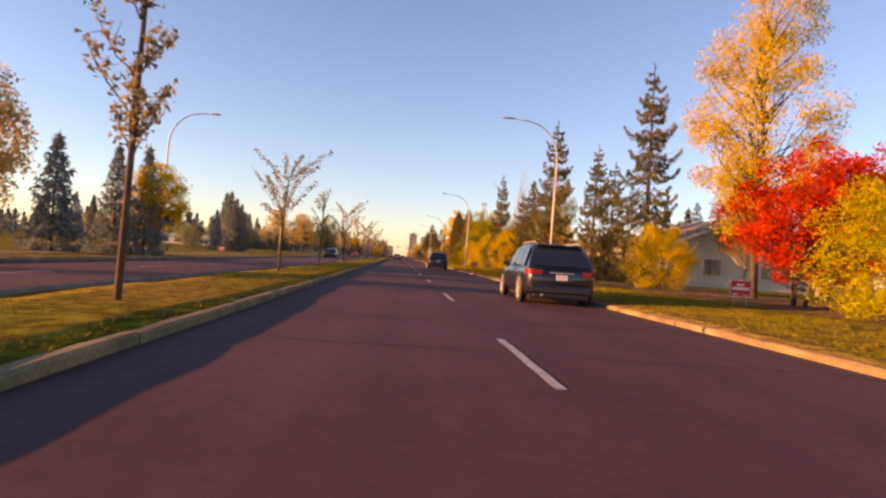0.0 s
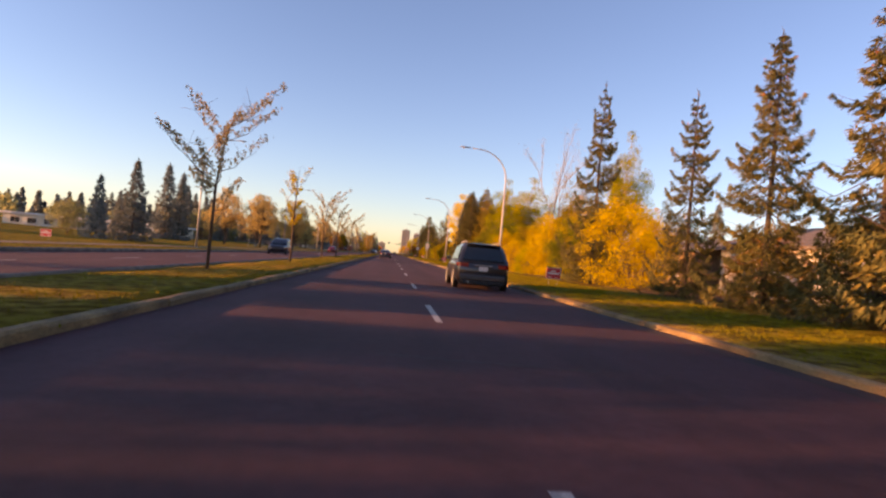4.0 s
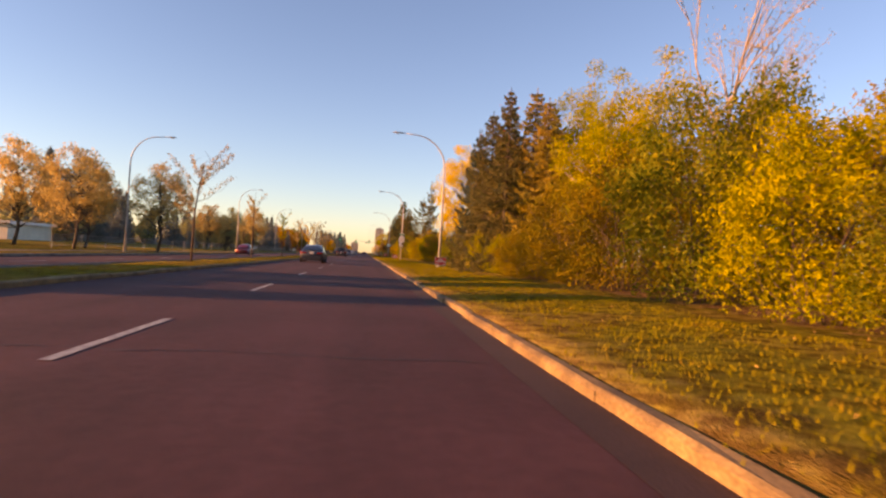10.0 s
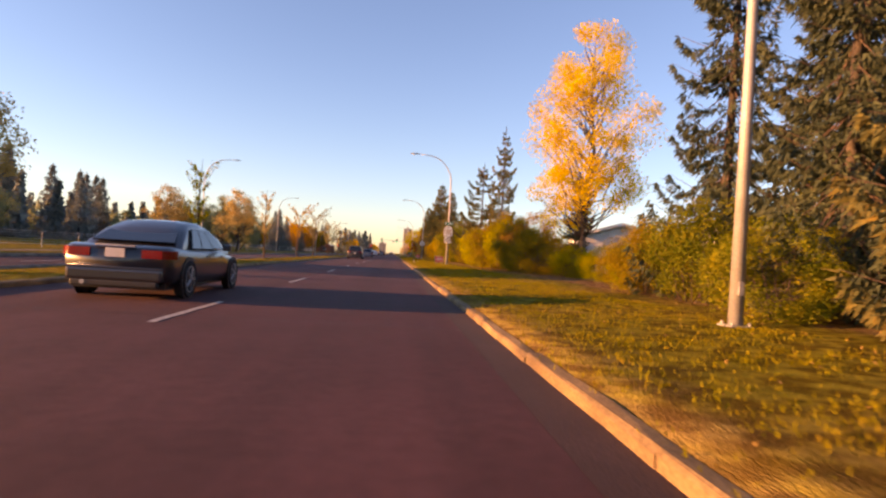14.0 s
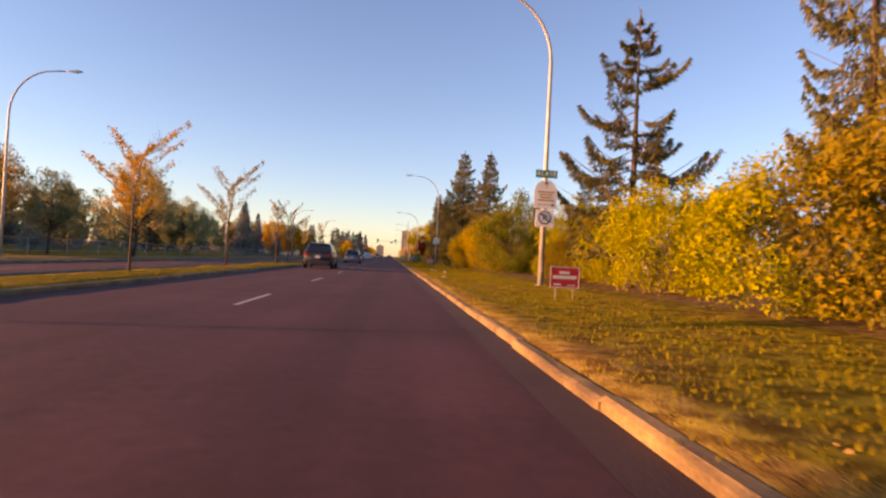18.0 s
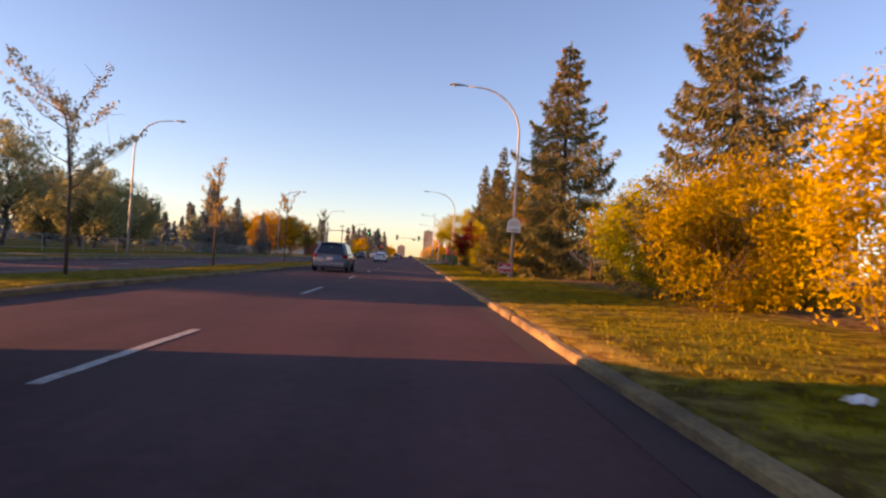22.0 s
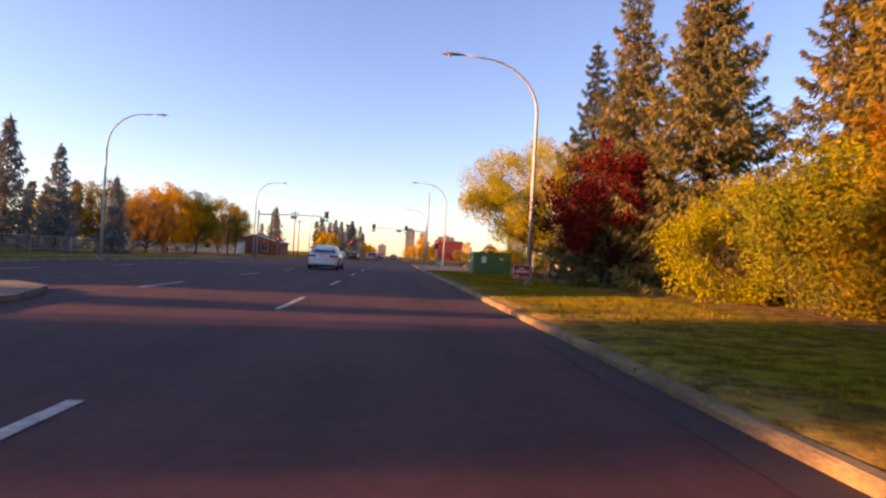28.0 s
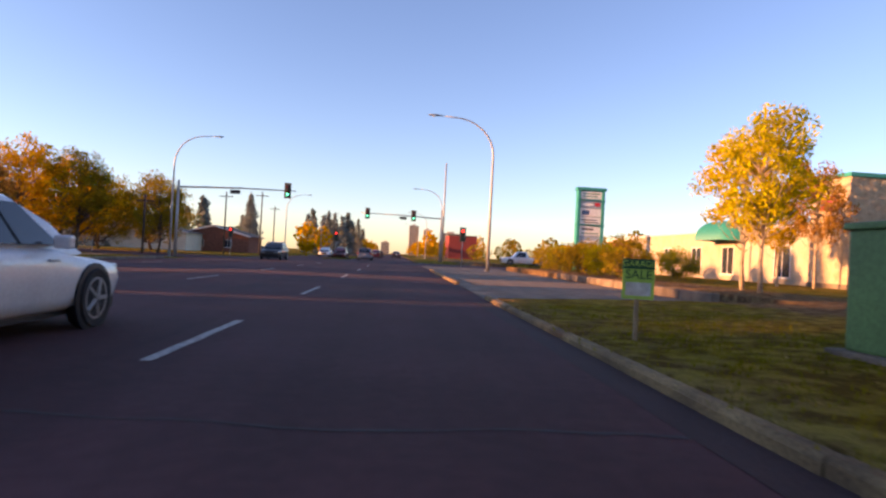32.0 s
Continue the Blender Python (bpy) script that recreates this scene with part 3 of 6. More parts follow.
def make_spruce(h, width, seed, material=NEEDLE, density=1.0, gaps=0.0, droop=0.35, skirt=0.03, cones=False, lean=0.0, upturn=0.15, name="spruce_tree", spray=0.20, width_n=0.072, many=52, tier=1.0, hug=1.0):
    """A spruce: trunk, whorls of boughs that sag and turn up, hung with needle sprays."""
    r = np.random.default_rng(seed)
    root = thing(name)
    top = np.array([lean * h, 0, h])
    trunk = tube([(0, 0, -0.1), (lean * h * 0.3, 0, h * 0.4), top], [0.014 * h, 0.009 * h, 0.012], 8)
    boughs, A, D, C = [], [], [], []
    z = skirt * h
    while z < h * 0.985:
        u = z / h
        reach = width / 2 * (1 - u) ** 0.85 * r.uniform(0.82, 1.15) + 0.10
        if u < 0.12:
            reach *= 0.85 + 1.2 * u
        n = max(4, int(r.integers(6, 10) * (1 - 0.45 * u)))
        a0 = r.uniform(0, 6.28)
        for k in range(n):
            if r.random() < gaps:
                continue
            ang = a0 + 6.283 * k / n + r.normal() * 0.25
            ln = reach * r.uniform(0.6, 1.2)
            out = np.array([math.cos(ang), math.sin(ang), 0])
            base = np.array([lean * z, 0, z])
            steps = max(4, int(ln / 0.17))
            us = np.linspace(0, 1, steps + 1)
            pts = base + out * (us * ln)[:, None]
            pts[:, 2] += -droop * ln * np.sin(us * 2.2) + upturn * ln * us ** 3 + (0.25 * (u - 0.35)) * ln * us
            boughs.append(tube([pts[0], pts[steps // 2], pts[-1]], [0.010 + 0.008 * ln, 0.008 + 0.004 * ln, 0.004], 4, False))
            m = max(8, int(ln * many * density) + 8)
            uu = r.uniform(0.12, 1, m) ** 0.75
            idx = uu * steps
            i0 = np.minimum(idx.astype(int), steps - 1)
            p = pts[i0] + (pts[i0 + 1] - pts[i0]) * (idx - i0)[:, None]
            side = np.array([-out[1], out[0], 0])
            sgn = r.choice([-1, 1], m)[:, None] * r.uniform(0.2, 1.0, (m, 1))
            wide = (0.34 * ln + 0.05) * np.sin(np.clip(uu, 0.1, 0.97) * 3.1)[:, None] * r.uniform(0, 1, (m, 1)) * hug
            p = p + side * np.sign(sgn) * wide
            p[:, 2] -= (wide[:, 0] * 0.35) + r.uniform(-0.03, 0.10, m) * ln * 0.5
            d = out * r.uniform(0.25, 1, (m, 1)) + side * sgn * 0.8 + r.normal(size=(m, 3)) * 0.25
            d[:, 2] -= r.uniform(0.05, 1.0, m) + 0.9 * (r.random(m) < 0.4)
            A.append(p)
            D.append(d)
            if cones and u > 0.72 and k % 2:
                C.append(pts[-2:] + r.normal(size=(2, 3)) * 0.06)
        z += (h * r.uniform(0.018, 0.030) * (1.15 - 0.3 * u) + 0.06) * tier
    n = 26
    zz = np.linspace(0.9, 1.0, n) * h
    A.append(np.stack([lean * zz, 0 * zz, zz - 0.1], 1))
    D.append(np.stack([r.normal(size=n) * 0.3, r.normal(size=n) * 0.3, np.full(n, 0.9)], 1))
    smooth(part("trunk", trunk, BARK, root))
    tagged(part("branchwork", joined(boughs), TWIG, root), kind="stuff")
    mesh_np("needles", sprays(np.concatenate(A), np.concatenate(D), spray * (0.75 + 0.02 * h), width_n, r), material, root)
    if C:
        cc = np.concatenate(C)
        mesh_np("cones", sprays(cc, np.tile((0, 0, -1.0), (len(cc), 1)) + r.normal(size=(len(cc), 3)) * 0.2, 0.2, 0.10, r), CONES, root, "brown cones near the top")["kind"] = "stuff"
    return root


def make_tree(h, width, seed, material, trunk_h=0.25, n_clump=60, per=60, leaf=0.13, shape=1.0, bark=BARK, thick=0.018, stems=1, name="tree", clump_r=0.55, hollow=0.55, lean=0.0, squash=1.0, category=None):
    """A broadleaved tree or shrub: stems, limbs to leaf clumps spread unevenly through its crown."""
    r = np.random.default_rng(seed)
    root = thing(name)
    cz, rz, rx = h * (trunk_h + 1) / 2, h * (1 - trunk_h) / 2, width / 2
    lobes = r.normal(size=(7, 3))
    lobes /= np.linalg.norm(lobes, axis=1, keepdims=True)
    amp = r.uniform(-0.28, 0.22, 7)
    C = []
    while len(C) < n_clump:
        d = r.normal(size=3)
        d /= np.linalg.norm(d)
        rad = hollow + (1 - hollow) * r.random() ** 0.6
        bump = 1 + float((amp * np.clip(lobes @ d, 0, 1) ** 3).sum())
        p = d * rad * bump
        taper = 1 - shape * 0.35 * (p[2] + 0.2) if p[2] > 0 else 1 - 0.25 * max(0, shape) * abs(p[2])
        q = np.array([p[0] * rx * taper + lean * h * (p[2] + 1) / 2, p[1] * rx * taper, cz + p[2] * rz * squash])
        if q[2] > 0.12:
            C.append(q)
    C = np.array(C)
    wood = []
    bases = []
    for s in range(stems):
        off = np.array([0, 0, 0.0]) if stems == 1 else np.append(r.normal(size=2) * width * 0.06, 0)
        tip = np.array([lean * h, 0, h * 0.86]) if stems == 1 else off + np.append(r.normal(size=2) * width * 0.16, h * r.uniform(0.55, 0.9))
        r0 = thick * h / math.sqrt(stems)
        mids = [off + (tip - off) * u + np.append(r.normal(size=2) * 0.02 * h * (0 < u < 1), 0) for u in (0, 0.2, 0.4, 0.6, 0.8, 1.0)]
        mids[0][2] = -0.1
        wood.append(tube(mids, [r0 * 1.25, r0, r0 * 0.8, r0 * 0.55, r0 * 0.33, r0 * 0.1], 7))
        bases.append(mids)
    for i, c in enumerate(C):
        mids = bases[i % stems]
        want = max(trunk_h * h * 0.8, c[2] - 0.45 * math.hypot(c[0], c[1]) - 0.1 * h)
        zs = [m[2] for m in mids]
        u = float(np.interp(want, zs, range(len(zs))))
        k = min(int(u), len(mids) - 2)
        a = mids[k] + (mids[k + 1] - mids[k]) * (u - k)
        big = thick * h * 0.30 / math.sqrt(stems)
        wood.append(limb(a, c, big, 0.006, r, 0.10, 3, -0.05))
    ball = r.normal(size=(len(C), per, 3))
    ball *= r.random((len(C), per, 1)) ** 0.45 / np.linalg.norm(ball, axis=2, keepdims=True)
    pts = (C[:, None] + ball * clump_r * np.array([1.0, 1.0, 0.85]) * r.uniform(0.7, 1.25, (len(C), 1, 1))).reshape(-1, 3)
    pts = pts[pts[:, 2] > 0.05]
    smooth(part("trunk" if stems == 1 else "branchwork", joined(wood), bark, root))
    mesh_np("crown" if stems == 1 else "foliage", leaves(pts, leaf, r), material, root)
    return root


def make_bare(h, width, seed, bark=BIRCH, forks=5, name="bare_tree", thick=0.016, leafy=None, leaf_n=0):
    """A leafless tree: upswept stems that fork down to fine twigs."""
    r = np.random.default_rng(seed)
    root = thing(name)
    wood, tips = [], []

    def grow(a, d, ln, rad, depth):
        d = d / np.linalg.norm(d)
        b = a + d * ln + r.normal(size=3) * 0.05 * ln
        mid = (a + b) / 2 + r.normal(size=3) * 0.04 * ln
        wood.append(tube([a, mid, b], [rad, rad * 0.82, rad * 0.62], 6 if depth < 2 else 4, False))
        if depth >= forks:
            tips.append(b)
            return
        for _ in range(2 if depth else 4):
            nd = d + r.normal(size=3) * np.array([1, 1, 0.4]) * (0.42 if depth else 0.5) * width / h * 1.6
            nd[2] = max(nd[2], 0.25)
            grow(b, nd, ln * r.uniform(0.62, 0.85), rad * 0.6, depth + 1)
        if depth > 0:
            grow(mid, d + r.normal(size=3) * 0.6, ln * 0.5, rad * 0.35, max(depth + 2, forks - 1))

    grow(np.array([0, 0, -0.1]), np.array([0.02, 0, 1.0]), h * 0.26, thick * h, 0)
    smooth(part("trunk", joined(wood), bark, root))
    if leafy and leaf_n:
        t = np.array(tips)
        pts = t[r.integers(0, len(t), leaf_n)] + r.normal(size=(leaf_n, 3)) * 0.28
        mesh_np("crown", leaves(pts, 0.12, r), leafy, root)
    return root


def make_sapling(h, seed, material, bend=0.0, spreadw=1.0, n=420, vase=0.5):
    """A young street tree: straight stem, upswept boughs and thin foliage."""
    r = np.random.default_rng(seed)
    root = thing("street_tree")
    wood = [tube([(0, 0, -0.1), (0.03, 0.02, h * 0.5), (bend * 0.4, 0.05, h * 0.8), (bend, 0, h)], [0.055, 0.045, 0.028, 0.006], 7)]
    pts = []
    for k in range(17):
        z = h * r.uniform(0.32, 0.86)
        ang = r.uniform(0, 6.28)
        ln = spreadw * h * r.uniform(0.12, 0.30) * (1.1 - 0.4 * abs(z / h - 0.55))
        a = np.array([bend * max(0, z / h - 0.6), 0, z])
        b = a + np.array([math.cos(ang) * ln * vase * 1.2, math.sin(ang) * ln * vase * 1.2, ln * (1.25 - 0.5 * vase)])
        wood.append(limb(a, b, 0.017, 0.004, r, 0.08, 4, -0.08))
        for j in range(3):
            u = r.uniform(0.4, 0.9)
            c = a + (b - a) * u
            e = c + r.normal(size=3) * 0.16 * ln + np.array([0, 0, 0.14 * ln])
            wood.append(limb(c, e, 0.008, 0.003, r, 0.05, 2))
        m = n // 17
        us = r.uniform(0.22, 1.05, (m, 1))
        pts.append(a + (b - a) * us + r.normal(size=(m, 3)) * 0.062)
    smooth(part("trunk", joined(wood), TWIG, root))
    mesh_np("crown", leaves(np.concatenate(pts), 0.105, r), material, root)
    return root


PLANTED = {}


def plant(key, build, spots, label, category, group=""):
    """Builds a plant once and sets a copy at each (x, y, scale, turn, stretch up, leaf material or None, label or None)."""
    first = PLANTED.get(key)
    for x, y, s, turn, up, swap, own in spots:
        m = pose(x, y, height(x) - 0.03, 0, 0, turn) @ Matrix.Diagonal((s, s, s * up, 1))
        if first is None:
            first = build()
            first.matrix_basis = m
            got = first
        else:
            got = copy_thing(PLANTED[key], pose(0, 0, 0))
            got.matrix_basis = m
        PLANTED[key] = first
        tagged(got, own or label, category, group)
        for o in got.children:
            if o.name.split(".")[0] in ("crown", "foliage", "needles"):
                o.material_slots[0].link = "OBJECT"
                o.material_slots[0].material = swap or o.data.materials[0]
    return first

N = None
# spruces beside the right-hand verge: full, sparse and narrow ones
plant("spruce_full", lambda: make_spruce(12.0, 7.6, 3, NEEDLE, 2.3, 0.03, 0.36, 0.02, True, 0.01, tier=0.95), (
    (12.6, 125.5, 0.98, 20, 1.0, NEEDLE_LIT, N), (11.3, 238.1, 1.36, 80, 0.88, N, N), (11.3, 131.5, 0.92, 200, 1.05, N, N),
    (12.4, 121.4, 0.80, 150, 1.05, NEEDLE_LIT, N),
    (12.6, 129.5, 0.78, 33, 0.95, N, N), (14.0, 139.6, 1.0, 70, 1.0, NEEDLE_SHADE, N), (12.6, 134.6, 0.86, 170, 1.0, NEEDLE_SHADE, N), (11.6, 219.3, 0.92, 100, 1.0, N, N), (12.6, 275.2, 1.05, 120, 0.95, N, N), (13.9, 268.2, 0.95, 60, 1.0, NEEDLE_LIT, N)),
    "tall dense blue-green spruce with cones near the top", "spruce tree", "spruces beside the verge")
plant("spruce_sparse", lambda: make_spruce(12.5, 5.9, 5, NEEDLE, 2.5, 0.20, 0.55, 0.05, True, -0.01, 0.3, tier=1.3), (
    (15.4, 40.2, 1.22, 0, 1.0, N, N), (10.6, 47.2, 1.0, 60, 1.0, N, N), (12.2, 41.9, 0.78, 130, 1.0, N, N), (14.3, 44.0, 0.9, 230, 0.8, N, N),
    (10.6, 49.4, 0.85, 330, 0.75, N, N), (9.9, 67.8, 0.72, 70, 1.22, N, "slim dark spruce with thin drooping boughs"), (10.6, 58.8, 0.62, 20, 1.05, N, N),
    (11.5, 174.2, 0.72, 40, 1.28, N, "slim old spruce behind the hedge"), (12.0, 142.0, 1.0, 160, 1.0, NEEDLE_SHADE, N), (11.3, 136.5, 0.86, 250, 1.05, NEEDLE_SHADE, N), (13.2, 283.5, 1.05, 45, 0.95, NEEDLE_SHADE, N)),
    "old spruce with sparse drooping boughs", "spruce tree", "spruces beside the verge")
plant("spruce_gaunt", lambda: make_spruce(12.0, 9.0, 15, NEEDLE, 3.8, 0.56, 0.26, 0.20, True, 0.0, 0.42, tier=1.2, hug=0.6), (
    (11.4, 185.0, 1.0, 215, 0.85, N, N),), "gaunt old spruce with a few long boughs", "spruce tree", "spruces beside the verge")
plant("spruce_sharp", lambda: make_spruce(12.5, 5.8, 9, NEEDLE, 2.2, 0.06, 0.38, 0.03, True, 0.0, 0.2, tier=1.1), (
    (10.3, 53.4, 0.68, 0, 1.0, N, N), (10.3, 122.4, 0.84, 40, 1.02, N, N), (10.9, 124.6, 0.86, 99, 0.95, N, N), (9.4, 250.6, 0.80, 300, 1.02, N, N), (14.6, 259.0, 0.86, 210, 1.12, N, N),
    (13.2, 256.5, 0.82, 60, 1.0, N, N), (11.2, 278.7, 1.02, 10, 1.03, N, N), (12.2, 275.0, 0.98, 70, 1.0, N, N), (14.0, 270.7, 0.95, 120, 0.97, N, N)),
    "pointed spruce with close boughs and brown cones", "spruce tree", "spruces beside the verge")
plant("spruce_sharp", None, (
    (12.2, 286.7, 1.0, 180, 1.03, NEEDLE_SHADE, N), (14.6, 289.0, 0.98, 180, 1.02, NEEDLE_SHADE, N), (13.0, 122.5, 0.75, 260, 1.05, NEEDLE_LIT, N), (12.5, 245.0, 0.7, 33, 1.0, N, N), (24.0, 56.0, 0.6, 20, 1.0, NEEDLE_SHADE, N),
    (30.0, 62.0, 0.7, 80, 1.0, NEEDLE_SHADE, N), (17.7, 210.0, 0.65, 20, 1.0, NEEDLE_SHADE, N), (17, 172.0, 0.6, 40, 1.0, NEEDLE_SHADE, N), (18.5, 175.0, 0.62, 80, 1.0, NEEDLE_SHADE, N)),
    "pointed spruce with close boughs and brown cones", "spruce tree", "spruces beside the verge")
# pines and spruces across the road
plant("pine_far", lambda: make_spruce(10.5, 4.8, 21, NEEDLE_HAZE, 1.0, 0.08, 0.2, 0.04, False, 0.0, 0.3, "conifer_tree", 0.46, 0.21, 11), (
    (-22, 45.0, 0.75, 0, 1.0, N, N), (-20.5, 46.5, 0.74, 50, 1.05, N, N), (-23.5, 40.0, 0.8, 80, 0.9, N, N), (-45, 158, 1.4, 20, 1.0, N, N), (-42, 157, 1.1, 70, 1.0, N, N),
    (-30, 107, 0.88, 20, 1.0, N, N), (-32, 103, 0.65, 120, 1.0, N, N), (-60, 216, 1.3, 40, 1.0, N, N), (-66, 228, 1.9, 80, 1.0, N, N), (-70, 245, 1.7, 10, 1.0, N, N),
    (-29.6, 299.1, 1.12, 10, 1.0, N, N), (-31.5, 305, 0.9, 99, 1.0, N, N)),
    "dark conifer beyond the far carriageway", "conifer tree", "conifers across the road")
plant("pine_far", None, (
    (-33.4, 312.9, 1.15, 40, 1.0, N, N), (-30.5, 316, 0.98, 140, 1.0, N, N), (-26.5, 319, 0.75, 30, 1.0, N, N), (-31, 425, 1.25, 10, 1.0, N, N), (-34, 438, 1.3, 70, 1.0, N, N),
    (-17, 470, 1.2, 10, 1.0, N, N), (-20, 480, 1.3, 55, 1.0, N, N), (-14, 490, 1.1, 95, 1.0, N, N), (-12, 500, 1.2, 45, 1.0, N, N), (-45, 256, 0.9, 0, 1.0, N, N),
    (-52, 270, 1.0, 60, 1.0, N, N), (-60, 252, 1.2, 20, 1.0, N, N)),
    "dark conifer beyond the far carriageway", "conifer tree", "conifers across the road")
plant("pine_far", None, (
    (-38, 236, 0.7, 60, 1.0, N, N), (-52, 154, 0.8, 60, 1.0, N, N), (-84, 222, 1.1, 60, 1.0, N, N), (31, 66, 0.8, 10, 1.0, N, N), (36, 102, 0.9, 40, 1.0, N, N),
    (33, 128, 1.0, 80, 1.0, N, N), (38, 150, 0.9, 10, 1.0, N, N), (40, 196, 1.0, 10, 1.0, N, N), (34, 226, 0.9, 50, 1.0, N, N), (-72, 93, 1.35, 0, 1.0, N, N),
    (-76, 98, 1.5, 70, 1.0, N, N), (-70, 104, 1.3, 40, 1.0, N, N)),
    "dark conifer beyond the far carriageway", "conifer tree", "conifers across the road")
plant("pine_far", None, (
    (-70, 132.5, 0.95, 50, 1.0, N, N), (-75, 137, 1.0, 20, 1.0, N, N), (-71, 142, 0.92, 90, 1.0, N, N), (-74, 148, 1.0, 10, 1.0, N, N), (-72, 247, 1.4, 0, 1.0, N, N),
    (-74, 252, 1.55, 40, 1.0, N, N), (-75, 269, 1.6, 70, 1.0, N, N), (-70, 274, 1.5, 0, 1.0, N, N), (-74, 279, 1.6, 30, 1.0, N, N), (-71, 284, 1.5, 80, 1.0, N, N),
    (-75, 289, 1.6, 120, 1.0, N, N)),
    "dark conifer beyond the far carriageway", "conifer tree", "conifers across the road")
# shrubs and trees on the right
SH = lambda: make_tree(5.0, 5.4, 31, YG_LEAF, -0.2, 96, 185, 0.106, 0.4, TWIG, 0.012, 7, "shrub", 0.70, 0.62)
plant("shrub_round", SH, (
    (11.2, 28.2, 0.58, 0, 1.05, Y_LEAF, "round bright yellow shrub before a garage"), (10.6, 13.6, 0.68, 0, 1.0, YG_LEAF, N), (12.9, 46.5, 0.62, 10, 0.9, OL_LEAF, N), (12.6, 52.0, 0.6, 80, 0.9, OL_LEAF, N), (12.4, 56.3, 0.55, 120, 0.9, B_LEAF, N),
    (14.0, 16.5, 0.8, 70, 0.9, YG_LEAF, N),
    (11.0, 64.8, 0.86, 60, 0.95, Y_LEAF, N), (13.2, 76.8, 0.86, 100, 1.14, OY_LEAF, "tall golden shrub behind the verge"), (12.0, 69.4, 0.85, 110, 1.1, OL_LEAF, N), (10.0, 71.0, 0.66, 200, 1.15, G_LEAF, N)),
    "leafy shrub turning yellow at the verge", "shrub", "shrubs beside the verge")
plant("shrub_round", None, (
    (11.3, 79.6, 0.80, 10, 1.12, Y_LEAF, "large bright yellow shrub in full autumn colour"), (10.1, 83.4, 0.42, 140, 1.0, YG_LEAF, N), (10.4, 81.6, 0.40, 70, 0.95, OY_LEAF, N), (10.0, 86.2, 0.48, 45, 1.15, Y_LEAF, N),
    (10.3, 92.3, 0.62, 10, 1.2, OY_LEAF, "golden shrub beside a twiggy one"), (12.0, 88.6, 0.6, 120, 1.2, OY_LEAF, N), (9.9, 95.0, 0.5, 10, 1.0, G_LEAF, "low dark green shrub at the verge"), (10.4, 98.2, 0.7, 200, 1.05, YG_LEAF, N),
    (10.9, 102.2, 0.95, 190, 1.1, G_LEAF, "dense green and yellow shrub at the verge"), (10.7, 106.6, 0.8, 100, 1.05, OL_LEAF, N), (10.6, 110.6, 0.78, 30, 1.0, OL_LEAF, "orange and olive shrub at the verge"), (9.9, 114.2, 0.5, 12, 0.95, OL_LEAF, N), (13.6, 99.0, 0.8, 160, 1.2, OL_LEAF, N), (13.8, 105.0, 0.8, 250, 1.25, YG_LEAF, N),
    (10.1, 125.2, 0.50, 30, 0.95, YG_LEAF, "bushy yellow-green shrub below the spruces"), (10.0, 119.5, 0.44, 66, 0.9, YG_LEAF, N), (9.9, 116.8, 0.44, 166, 1.0, OL_LEAF, N)),
    "leafy shrub turning yellow at the verge", "shrub", "shrubs beside the verge")
SH2 = lambda: make_tree(4.6, 5.0, 37, G_LEAF, -0.2, 96, 190, 0.106, 0.3, TWIG, 0.012, 8, "shrub", 0.68, 0.62)
plant("shrub_wide", SH2, (
    (11.2, 171.5, 1.0, 0, 0.95, OL_LEAF, N), (11.5, 187.2, 0.62, 50, 0.9, YG_LEAF, N), (10.9, 181.0, 0.80, 80, 0.95, YG_LEAF, N), (11.0, 175.0, 0.9, 10, 0.88, YG_LEAF, N), (11.4, 169.6, 0.85, 100, 0.95, YG_LEAF, N),
    (9.7, 215.7, 0.74, 20, 1.05, OY_LEAF, "dense shrub turning orange and yellow"), (11.3, 217.6, 0.8, 60, 1.0, OY_LEAF, N), (11.2, 204.4, 1.08, 0, 1.12, G_LEAF, "big round green shrub on the lawn"), (11.2, 222.6, 0.98, 20, 1.0, YG_LEAF, N), (13.6, 231.5, 0.8, 70, 0.95, G_LEAF, N),
    (14.2, 227.5, 0.8, 100, 0.95, OL_LEAF, N), (10.4, 211.0, 0.86, 77, 1.1, OY_LEAF, "yellow shrub among greener ones")),
    "dense shrub with olive and yellowing leaves", "shrub", "shrubs beside the verge")
plant("shrub_wide", None, (
        (12.2, 207.6, 0.9, 177, 1.2, G_LEAF, N), (10.2, 254.2, 0.75, 12, 0.95, OL_LEAF, N), (11.2, 251.4, 0.85, 50, 0.95, G_LEAF, N), (11.2, 247.3, 0.75, 150, 1.0, Y_LEAF, N), (12.8, 268.3, 0.9, 80, 1.0, YG_LEAF, N),
    (10.9, 270.6, 0.72, 0, 1.0, YG_LEAF, "yellow-green shrub below the spruces"), (11.6, 265.6, 0.8, 120, 0.9, OL_LEAF, N), (12.2, 148.8, 0.5, 10, 0.75, OL_LEAF, N), (11.9, 155.5, 0.5, 70, 0.7, YG_LEAF, N), (12.1, 151.8, 0.44, 30, 0.8, YG_LEAF, N),
    (12.6, 158.2, 0.5, 130, 0.8, OL_LEAF, N), (11.6, 147.0, 0.46, 60, 0.95, OL_LEAF, N)),
    "dense shrub with olive and yellowing leaves", "shrub", "shrubs beside the verge")
